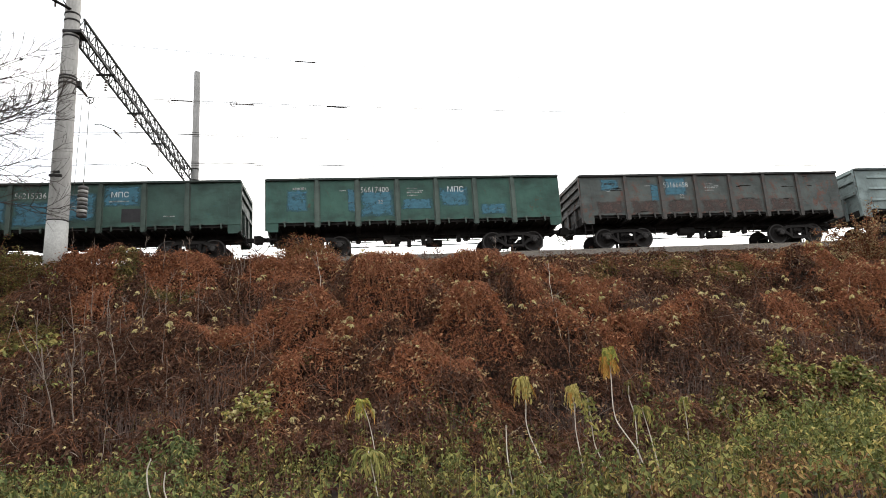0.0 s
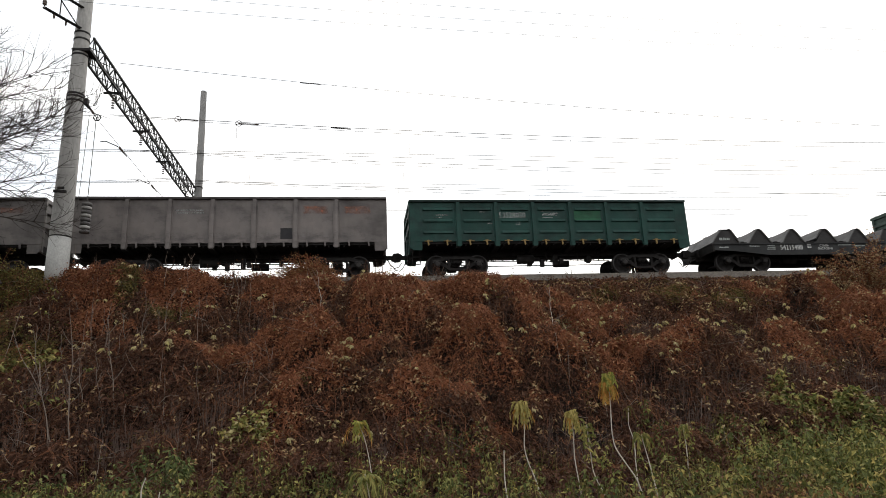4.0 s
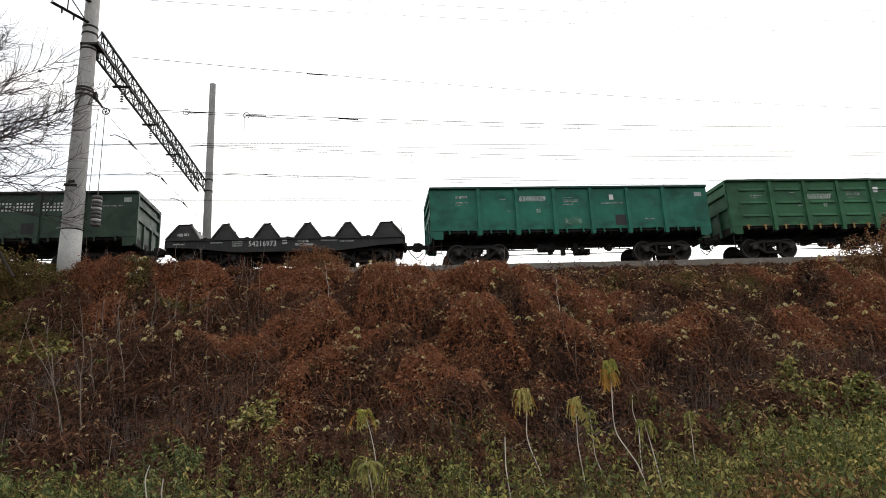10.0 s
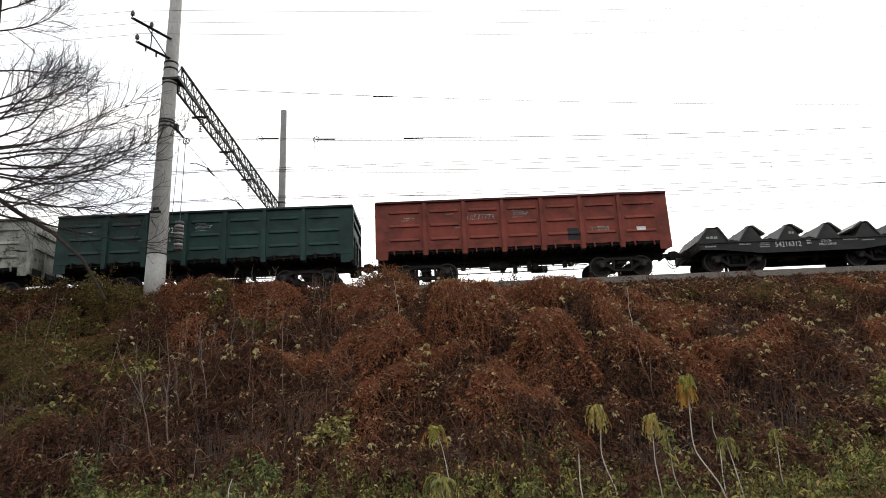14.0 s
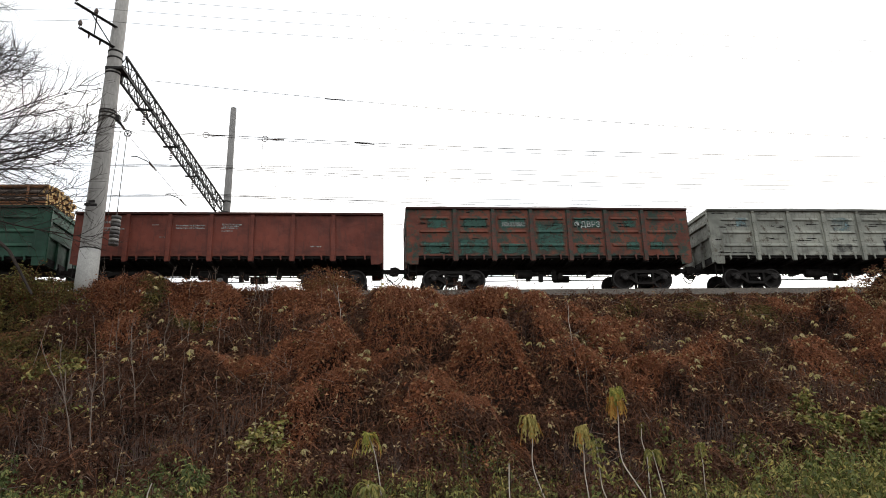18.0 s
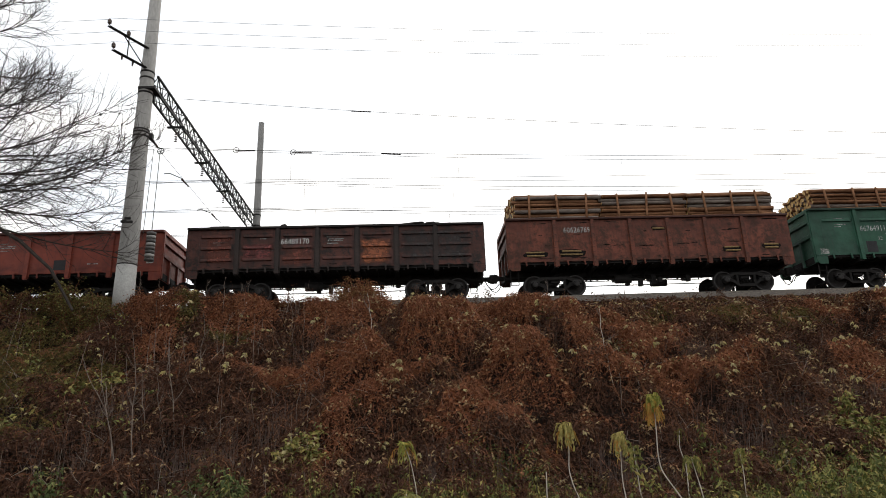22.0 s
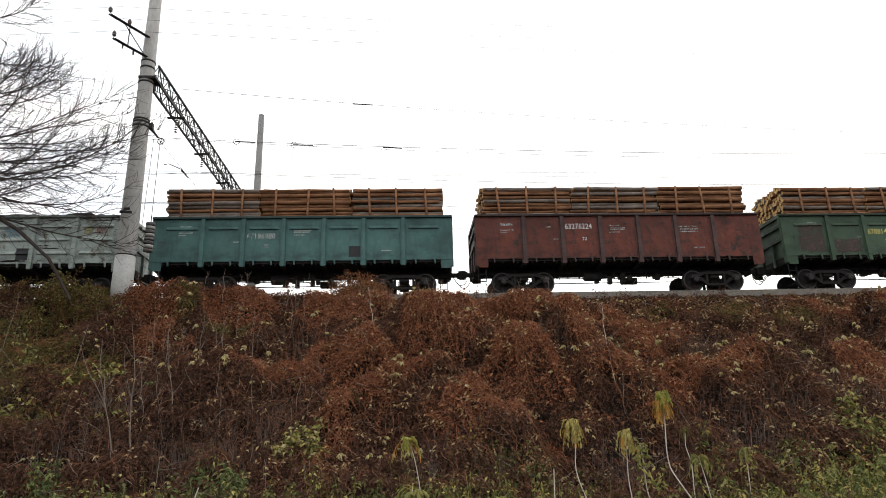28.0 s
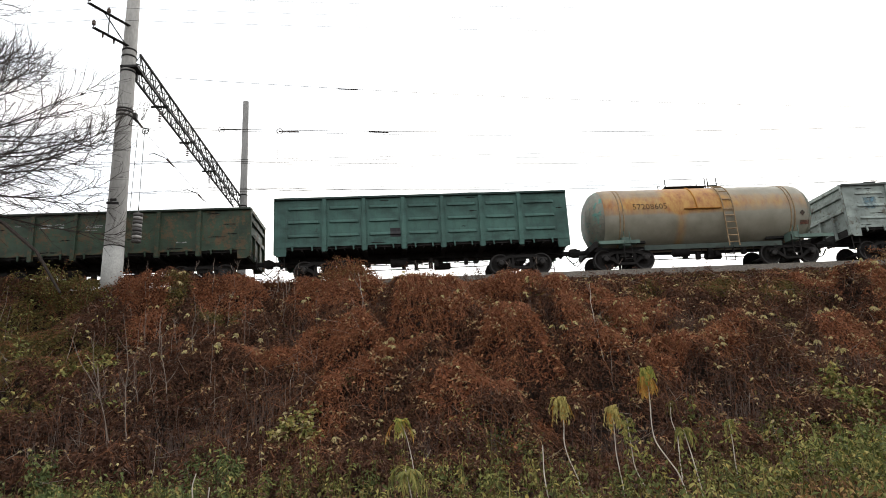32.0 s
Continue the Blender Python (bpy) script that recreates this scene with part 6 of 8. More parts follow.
# draped rust vines, shade-toned hollows and olive weeds: x, y and half widths
RUST = [(-9.9, 24.6, 1.2, 0.8), (-8.7, 23.0, 0.6, 1.0), (-3.8, 20.9, 1.8, 1.0), (-2.8, 23.7, 0.9, 1.6), (-6.3, 24.4, 1.3, 0.7), (-1.9, 18.1, 0.4, 1.4), (-1.7, 24.0, 1.0, 1.7), (2.0, 23.1, 1.4, 1.6), (4.4, 23.2, 1.7, 1.4), (5.4, 21.0, 0.6, 1.5), (7.5, 22.1, 0.8, 1.7),
        (1.8, 17.8, 1.0, 0.7), (0.8, 20.5, 1.5, 0.9), (-1.3, 19.6, 0.7, 1.4), (3.1, 19.6, 1.1, 1.2), (8.9, 19.2, 1.4, 0.8), (15.6, 23.3, 0.9, 0.6), (17.9, 21.6, 1.2, 2.2), (14.2, 19.9, 1.0, 0.9), (9.0, 22.7, 0.7, 1.4), (23, 21, 2, 3)]
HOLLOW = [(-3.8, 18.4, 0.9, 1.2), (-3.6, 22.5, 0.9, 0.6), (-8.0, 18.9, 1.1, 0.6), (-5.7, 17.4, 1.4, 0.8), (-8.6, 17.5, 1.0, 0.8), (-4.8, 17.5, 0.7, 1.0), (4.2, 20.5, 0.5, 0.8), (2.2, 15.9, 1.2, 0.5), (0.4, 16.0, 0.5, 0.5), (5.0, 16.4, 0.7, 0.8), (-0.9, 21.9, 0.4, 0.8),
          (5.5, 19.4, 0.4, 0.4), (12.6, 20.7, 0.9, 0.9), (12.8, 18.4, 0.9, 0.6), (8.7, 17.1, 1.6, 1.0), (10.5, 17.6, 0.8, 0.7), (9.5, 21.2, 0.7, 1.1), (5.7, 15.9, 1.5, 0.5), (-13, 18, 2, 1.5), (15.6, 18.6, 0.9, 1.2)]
OLIVE = [(-12.6, 24.6, 1.3, 1.6), (-11.1, 24.4, 0.7, 0.9), (-10.0, 20.8, 0.9, 1.4), (-8.1, 23.8, 0.5, 0.7), (-12.8, 22.0, 1.6, 1.4), (12.5, 23.6, 1.4, 0.9), (9.0, 23.5, 0.6, 0.5), (17.8, 23.9, 0.9, 0.9), (14.3, 17.0, 0.5, 0.9), (-14.5, 19, 1.8, 1.2), (-10.6, 18.2, 0.9, 1.0), (-6.5, 23.2, 0.8, 0.5), (-11.8, 20.8, 1.5, 1.9), (14.0, 22.9, 1.2, 0.7)]


def zone(x, y, spots):
    """How far a place lies inside any of the spots, 0 to 1."""
    out = np.zeros(np.shape(x))
    for a, b, sx, sy in spots:
        out = np.maximum(out, np.exp(-(((x - a) / sx) ** 2) - ((y - b) / sy) ** 2))
    return out


mh *= 0.75 + 1.1 * zone(mx, my, RUST) - 0.72 * zone(mx, my, HOLLOW)
mh *= np.where((mx > -7.5) & (my > 23.0), np.clip((25.0 - my) / 2.0, 0.04, 1) * np.where(mx > -3.5, 1, 1.5), 1)
mtone = rng.normal(0, 0.10, NM)
rx_, ry_ = mr * rng.uniform(0.75, 1.35, NM), mr * rng.uniform(0.85, 1.6, NM)
skew = rng.normal(0, 0.3, NM)
for i in range(NM):
    ax, bx = np.searchsorted(HX, [mx[i] - rx_[i] * 1.5, mx[i] + rx_[i] * 1.5])
    ay, by = np.searchsorted(HY, [my[i] - ry_[i], my[i] + ry_[i]])
    if ax >= bx or ay >= by:
        continue
    dy = (HY[ay:by] - my[i])[:, None] / ry_[i]
    dx = (HX[ax:bx] - mx[i])[None] / rx_[i] - skew[i] * dy
    hgt = mh[i] * np.clip(1 - dx**2 - dy**2, 0, 1) ** 0.75
    win = canopy[ay:by, ax:bx]
    more = hgt > win
    win[more] = hgt[more]
    owner[ay:by, ax:bx][more] = i


for i in range(NM):
    ax, bx = np.searchsorted(HX, [mx[i] - 2.6, mx[i] + 2.6])
    ay, by = np.searchsorted(HY, [my[i] - 2.2, my[i] + 2.2])
    win, who = canopy[ay:by, ax:bx], owner[ay:by, ax:bx]
    bare = who < 0
    win[bare], who[bare] = 0.09, i


# the brush stays low towards the brow
gxx, gyy = np.meshgrid(HX, HY)
low = 1.62 + 0.217 * gyy + np.clip((-3.2 - gxx) / 3.5, 0, 1) * 0.42 - ground_z(gxx, gyy)
low -= 0.46 * np.clip((gxx + 0.6) / 1.2, 0, 1) * np.clip((19.5 - gxx) / 2, 0, 1) * np.clip((gyy - 22.5) / 1.0, 0, 1)
low += 0.55 * np.exp(-(((gxx + 2.1) / 0.9) ** 2)) * np.clip((gyy - 23.2) / 1.2, 0, 1)
low += 0.75 * np.exp(-(((gxx + 11.3) / 2.2) ** 2)) * np.clip((gyy - 22.5) / 1.2, 0, 1) * np.clip((24.9 - gyy) / 0.3, 0, 1)
canopy = np.minimum(canopy, np.maximum(low, 0.05) + 0.12 * field(gxx, gyy, 77, 0.9))


# small tussocks on the mounds, each of its own tone, with gaps between
NT = 4200
tx, ty = scatter(NT, -24, 30, 14.6, 26.2)
tr = rng.uniform(0.14, 0.42, NT)
th = tr * rng.uniform(0.5, 1.1, NT) * np.where(ty > 24.6, 0.5, 1)
ttone = rng.normal(0, 0.11, NT)
bump = np.zeros(canopy.shape)
tuft = np.full(canopy.shape, -1)
for i in range(NT):
    ax, bx = np.searchsorted(HX, [tx[i] - tr[i] * 1.3, tx[i] + tr[i] * 1.3])
    ay, by = np.searchsorted(HY, [ty[i] - tr[i], ty[i] + tr[i]])
    if ax >= bx or ay >= by:
        continue
    dx, dy = (HX[ax:bx] - tx[i])[None] / (tr[i] * 1.3), (HY[ay:by] - ty[i])[:, None] / tr[i]
    hgt = th[i] * np.sqrt(np.clip(1 - dx**2 - dy**2, 0, 1))
    win = bump[ay:by, ax:bx]
    more = hgt > win
    win[more] = hgt[more]
    tuft[ay:by, ax:bx][more] = i
canopy = np.minimum(canopy + bump, np.maximum(low, 0.05) + 0.10 * field(gxx, gyy, 77, 0.9) + 0.25 * bump)


def tuft_at(x, y):
    """How high the tussock at a place stands, and which one it is."""
    i = np.clip(((x - HX[0]) / RES).astype(int), 0, len(HX) - 1)
    j = np.clip(((y - HY[0]) / RES).astype(int), 0, len(HY) - 1)
    return bump[j, i], tuft[j, i]


def canopy_at(x, y):
    """Height of the matted brush over the earth, and which mound it belongs to."""
    i = np.clip(((x - HX[0]) / RES).astype(int), 0, len(HX) - 1)
    j = np.clip(((y - HY[0]) / RES).astype(int), 0, len(HY) - 1)
    return canopy[j, i], owner[j, i]


n = 800000
x, y = scatter(n, -23, 29, 14.6, 26.2)
h, own = canopy_at(x, y)
hol = zone(x, y, HOLLOW)
tb, tw_ = tuft_at(x, y)
keep = (own >= 0) & (rng.uniform(size=n) < np.clip(0.30 + tb / 0.13, 0, 1)) & (rng.uniform(size=n) < (0.22 + 0.78 * np.clip(h / 0.35, 0, 1) ** 1.3) * (1 - 0.45 * hol)) & (rng.uniform(size=n) < np.where((x < -19) | (x > 24), 0.45, 1))
x, y, h, own, tb, tw_ = x[keep], y[keep], h[keep], own[keep], tb[keep], tw_[keep]
n = len(x)
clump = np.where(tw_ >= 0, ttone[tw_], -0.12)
z = ground_z(x, y) + h * (1 - 0.35 * rng.uniform(size=n) ** 2.5) + rng.normal(0, 0.03, n)
straw = rng.uniform(size=n) < 0.42
d = any_way(n, 0.6)
d += np.where(straw[:, None], np.array([0, -0.75, -0.75]), np.array([0, -0.3, -0.4]))
nn = any_way(n, 1.0) + np.array([0, -0.5, 0.7])
big = rng.uniform(size=n) < 0.3
size = np.where(straw, rng.uniform(0.10, 0.30, n), np.where(big, rng.uniform(0.11, 0.20, n), rng.uniform(0.06, 0.11, n)))
wide = np.where(straw, rng.uniform(0.009, 0.017, n), size * rng.uniform(0.3, 0.6, n))
# shade painted in: browner leaves in hollows, tussock gaps and low at the left
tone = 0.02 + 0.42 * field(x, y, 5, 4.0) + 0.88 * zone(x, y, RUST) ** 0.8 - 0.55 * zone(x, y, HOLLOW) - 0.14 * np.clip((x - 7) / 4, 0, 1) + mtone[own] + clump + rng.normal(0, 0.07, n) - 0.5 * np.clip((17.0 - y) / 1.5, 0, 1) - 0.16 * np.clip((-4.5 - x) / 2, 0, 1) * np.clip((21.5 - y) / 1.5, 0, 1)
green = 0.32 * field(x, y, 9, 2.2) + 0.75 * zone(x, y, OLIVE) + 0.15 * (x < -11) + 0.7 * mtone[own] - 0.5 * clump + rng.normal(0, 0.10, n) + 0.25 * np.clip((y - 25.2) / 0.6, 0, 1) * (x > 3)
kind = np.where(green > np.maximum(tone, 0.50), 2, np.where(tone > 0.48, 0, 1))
names = (("dead_brush", rust_leaf, "rust-orange dead leaves and vines matted over the bank", "dead brush"), ("dead_brush", brown_leaf, "dull brown dead leaves and weeds over the bank, painted as shade in hollows", "dead brush"), ("dry_weeds", olive_leaf, "yellowish olive dry weeds among the brush", "dry weeds"))
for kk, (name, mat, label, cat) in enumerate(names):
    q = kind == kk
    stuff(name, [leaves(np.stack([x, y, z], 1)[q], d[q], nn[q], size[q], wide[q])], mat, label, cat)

# trailing dead vines and dry stalks that hang over the mounds
n = 15000
x, y = scatter(n, -23, 29, 15.0, 26.1)
h, own = canopy_at(x, y)
keep = (h > 0.12) & (field(x, y, 13, 2.0) > 0.30) & ((x > -5) | (rng.uniform(size=n) < 0.5))
x, y, h = x[keep], y[keep], h[keep]
n = len(x)
long = rng.uniform(0.25, 0.95, (n, 1))
t = np.linspace(0, 1, 6)[None]
px_ = x[:, None] + rng.normal(0, 0.35, (n, 1)) * long * t + rng.normal(0, 0.02, (n, 6))
py_ = y[:, None] - long * t * rng.uniform(0.25, 0.9, (n, 1))
hh = canopy_at(px_.ravel(), py_.ravel())[0].reshape(px_.shape)
arch = np.maximum(hh, h[:, None] * (1 - 0.3 * t)) + 0.03 + 0.10 * np.sin(t * 3.0) * rng.uniform(0, 1, (n, 1))
pz_ = ground_z(px_, py_) + arch
stuff("dead_vines", [strands(np.stack([px_, py_, pz_], -1), np.broadcast_to(np.linspace(0.0075, 0.004, 6), px_.shape) * rng.uniform(0.6, 1.3, (n, 1)), 3)], stem_brown, "thin brown vines trailing down the bank", "dead vines")

# rust-coloured vines draped in sheaves over the mounds
n = 24000
x, y = scatter(n, -18, 26, 16.0, 25.4)
h, own = canopy_at(x, y)
keep = (rng.uniform(size=n) < 0.08 + 0.92 * zone(x, y, RUST) ** 1.4) & (h > 0.12)
x, y, h = x[keep], y[keep], h[keep]
n = len(x)
long = rng.uniform(0.2, 0.8, (n, 1)) * rng.uniform(0.6, 1.2, (n, 1))
lean = (field(x, y, 61, 2.0) - 0.4)[:, None] * 0.9 + rng.normal(0, 0.5, (n, 1))
px_ = x[:, None] + lean * long * t + np.cumsum(rng.normal(0, 0.022, (n, 6)), 1)
py_ = y[:, None] - long * t * rng.uniform(0.4, 0.9, (n, 1))
hh = canopy_at(px_.ravel(), py_.ravel())[0].reshape(px_.shape)
arch = np.maximum(hh, h[:, None] * (1 - 0.45 * t)) + 0.03 + 0.12 * np.sin(t * 2.6) * rng.uniform(0, 1, (n, 1))
stuff("draped_vines", [strands(np.stack([px_, py_, ground_z(px_, py_) + arch], -1), np.broadcast_to(np.linspace(0.0072, 0.004, 6), px_.shape) * rng.uniform(0.5, 1.2, (n, 1)), 3)], rust_stem, "rust-coloured dead vines draped in sheaves", "dead vines")

# upright bare stems, thickest on the left-hand part of the bank
n = 420
x, y = scatter(n, -20, 27, 15.4, 24.6)
keep = rng.uniform(size=n) < np.where((x > -9.5) & (x < -2), 0.95, np.where(x < -1, 0.4, 0.17))
x, y = x[keep], y[keep]
n = len(x)
tall = rng.uniform(0.5, 1.5, n) * np.where((x < -3) & (y > 17), 1.7, 0.8) * np.clip(field(x, y, 91, 2.5) * 1.7, 0.4, 1.3)
t = np.linspace(0, 1, 6)
wob = np.cumsum(rng.normal(0, 0.028, (n, 6, 2)), 1)
p = np.stack([x[:, None] + wob[..., 0] * tall[:, None] + rng.normal(0, 0.06, (n, 1)) * t * tall[:, None], y[:, None] + wob[..., 1] - 0.1 * t, ground_z(x, y)[:, None] + tall[:, None] * t], -1)
stuff("bare_stems", [strands(p, np.broadcast_to(np.linspace(0.010, 0.004, 6), p.shape[:2]) * rng.uniform(0.5, 1.2, (n, 1)), 4)], stem_grey, "grey bare upright stems standing in the brush", "bare stems")

# fine tangled twigs, greyish
n = 3600
x, y = scatter(n, -22, 28, 15, 25.6)
keep = field(x, y, 21, 2.6) > 0.55
x, y = x[keep], y[keep]
n = len(x)
a = any_way(n, 0.8)
a[:, 2] = np.abs(a[:, 2])
ln = rng.uniform(0.25, 0.8, n)[:, None, None]
t = np.linspace(0, 1, 4)[None, :, None]
p0 = np.stack([x, y, ground_z(x, y) + canopy_at(x, y)[0] * rng.uniform(0.5, 1.0, n)], 1)[:, None]
p = p0 + a[:, None] * ln * t + any_way(n, 1)[:, None] * ln * 0.25 * t**2
stuff("tangled_twigs", [strands(p, np.broadcast_to(np.linspace(0.008, 0.0035, 4), p.shape[:2]), 3)], stem_grey, "tangled fine grey twigs in the brush", "twigs")

# dry grey straw that stands and leans in the hollows
n = 26000
x, y = scatter(n, -14, 18, 15.8, 23.5)
keep = rng.uniform(size=n) < zone(x, y, HOLLOW) ** 1.5
x, y = x[keep], y[keep]
n = len(x)
t = np.linspace(0, 1, 4)[None]
ln = rng.uniform(0.25, 0.75, (n, 1))
g = np.stack([x[:, None] + rng.normal(0, 0.22, (n, 1)) * ln * t, y[:, None] - 0.35 * ln * t**2, (ground_z(x, y) + 0.5 * canopy_at(x, y)[0])[:, None] + ln * np.sin(t * 1.9)], -1)
stuff("dry_straw", [strands(g, np.broadcast_to(np.linspace(0.0065, 0.003, 4), g.shape[:2]) * rng.uniform(0.5, 1.2, (n, 1)), 3)], straw_grey, "grey-brown dry straw in the hollows of the brush", "dry straw")

# pale withered leaves in palm-like bunches, in tiers
SPOTS_W = [(-10.4, 22.0), (-8.1, 24.2), (-8.1, 23.6), (-7.1, 22.5), (-7.8, 22.6), (-5.8, 21.1), (-6.3, 20.1), (-6.6, 20.9), (-5.6, 22.2), (-5.2, 23.2), (-4.8, 22.3), (-3.5, 23.4), (-7.1, 20.0), (-7.9, 18.9), (-1.9, 16.8), (-3.8, 17.7), (-5.7, 20.2), (-0.3, 19.5), (-0.2, 19.2), (-0.5, 18.6),
           (3.1, 20.7), (3.3, 20.5), (3.3, 20.0), (1.9, 20.9), (4.0, 21.1), (4.5, 21.5), (6.1, 20.2), (6.6, 20.5), (6.4, 19.0), (-0.8, 17.4), (-0.6, 16.9), (-1.0, 16.6), (0.0, 16.5), (5.0, 19.2), (4.8, 19.7)]
SPOTS_E = [(10.2, 21.6), (10.1, 20.9), (10.8, 21.1), (10.5, 20.6), (10.9, 20.7), (7.8, 20.7), (7.8, 20.2), (9.5, 20.1), (9.7, 19.6), (10.6, 19.4), (11.7, 19.9), (12.1, 19.7), (12.7, 19.6), (13.3, 19.1), (9.1, 18.6), (15.8, 22.2), (15.0, 22.1), (16.1, 20.7), (16.1, 21.2), (17.2, 22.6),
           (17.7, 22.5), (14.0, 20.8), (12.9, 21.1), (16.8, 20.3), (11.0, 19.3), (18.2, 23.2), (15.2, 21.3), (13.7, 22.0)]


def palms(points, lift, leaf, stalks, seed):
    """Palm-like leaves: from each place a few leaf stalks, each with five to seven leaflets that fan out and droop."""
    r = np.random.default_rng(seed)
    cs, ds, ls = [], [], []
    for x0, y0 in points:
        z0 = float(ground_z(x0, y0)) + float(canopy_at(np.array([x0]), np.array([y0]))[0][0])
        for k in range(stalks):
            a = r.uniform(0, 6.28)
            hub = np.array([x0 + 0.16 * math.cos(a), y0 - 0.12 + 0.10 * math.sin(a), z0 + r.uniform(*lift)])
            size = r.uniform(*leaf)
            for j in range(r.integers(4, 7)):
                b = a + (j - 3) * 0.62 + r.normal(0, 0.1)
                cs.append(hub)
                ds.append((math.cos(b), math.sin(b) * 0.8 - 0.15, r.uniform(-1.5, -0.35)))
                ls.append(size * r.uniform(0.75, 1.1) * (1 - 0.09 * abs(j - 3)))
    c, d, q = np.array(cs), np.array(ds), np.array(ls)
    m = len(c)
    return leaves(c, d, np.tile([0, -0.8, 0.7], (m, 1)) + r.normal(0, 0.35, (m, 3)), q, q * r.uniform(0.28, 0.40, m), 0.2)


n = 620
x, y = scatter(n, -12, 22, 15.8, 24.6)
keep = rng.uniform(size=n) < np.where(x > 8, 0.95, np.where(x > -2, 0.6, 0.25)) * np.clip(field(x, y, 31, 2.0) * 1.5 - 0.2, 0.05, 1)
few = np.stack([x[keep], y[keep]], 1)
stuff("pale_leaf_bunches", [palms(SPOTS_W, (0.05, 0.32), (0.15, 0.24), 2, 301), palms(SPOTS_E, (0.05, 0.30), (0.17, 0.27), 2, 302), palms(few, (0.02, 0.2), (0.09, 0.16), 2, 303)], pale_leaf, "bunches of pale withered leaves scattered over the bank", "withered leaves")

# yellow-green leaves that still hang on saplings at the left
LIME = [(-9.5, 20.3), (-9.1, 20.6), (-9.5, 19.2), (-9.5, 19.6), (-7.9, 18.6), (-12.4, 24.3), (-12.9, 23.8), (-11.3, 19.9), (-13.1, 23.0), (-12.0, 21.3), (-10.0, 22.6)]
more = np.repeat(np.array(LIME), 3, 0) + rng.normal(0, 0.32, (len(LIME) * 3, 2))
x, y = more[:, 0], more[:, 1]
per = 9
n = len(x) * per
c = np.repeat(np.stack([x, y - 0.1, ground_z(x, y) + canopy_at(x, y)[0] + rng.uniform(0.05, 0.4, len(x))], 1), per, 0) + rng.normal(0, 0.11, (n, 3)) * (1.6, 0.7, 0.5)
d = any_way(n, 0.2)
d[:, 2] -= 0.45
stuff("lime_leaf_bunches", [leaves(c, d, np.tile([0, -0.45, 1.0], (n, 1)) + any_way(n) * 0.4, rng.uniform(0.11, 0.2, n), rng.uniform(0.05, 0.09, n), 0.15)], lime_leaf, "yellow-green leaves hanging in the brush", "leaves")

# small withered leaf clusters, beige, over the rust vines
n = 2900
x, y = scatter(n, -9, 24, 16.0, 25.0)
keep = rng.uniform(size=n) < np.where(x > -2, 0.8, 0.3) * np.clip(field(x, y, 33, 1.6) * 1.3, 0.1, 1)
x, y = x[keep], y[keep]
per = 6
n = len(x) * per
c = np.repeat(np.stack([x, y - 0.1, ground_z(x, y) + canopy_at(x, y)[0] + rng.uniform(0.0, 0.12, len(x))], 1), per, 0) + rng.normal(0, 0.06, (n, 3)) * (1.5, 0.8, 0.8)
d = any_way(n, 0.4)
d[:, 2] -= 0.4
stuff("beige_leaves", [leaves(c, d, np.tile([0, -0.6, 0.8], (n, 1)) + any_way(n) * 0.6, rng.uniform(0.08, 0.16, n), rng.uniform(0.035, 0.065, n), 0.2)], beige_leaf, "small beige withered leaves on the vines", "withered leaves")

# short grass along the brow beside the ballast
n = 30000
x, y = scatter(n, -4, 29, 25.1, 26.35)
keep = rng.uniform(size=n) < np.clip((x + 4) / 6, 0, 1) * np.clip(field(x, y, 71, 1.5) * 1.6, 0.1, 1)
x, y = x[keep], y[keep]
n = len(x)
d = any_way(n, 0.3)
d[:, 2] += 1.0
stuff("crest_grass", [leaves(np.stack([x, y, ground_z(x, y)], 1), d, any_way(n, 0.3), rng.uniform(0.06, 0.2, n), rng.uniform(0.012, 0.03, n))], olive_leaf, "short olive grass along the brow of the bank", "grass")

# leaf litter at the foot of the bank
n = 110000
x, y = scatter(n, -22, 28, 12.5, 25.8)
c = np.stack([x, y, ground_z(x, y) + rng.uniform(0.01, 0.12, n)], 1)
d = any_way(n, 0.4)
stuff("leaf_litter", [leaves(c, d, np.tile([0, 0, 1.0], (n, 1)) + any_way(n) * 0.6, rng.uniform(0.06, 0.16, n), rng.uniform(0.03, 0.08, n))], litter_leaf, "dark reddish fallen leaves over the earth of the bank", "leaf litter")


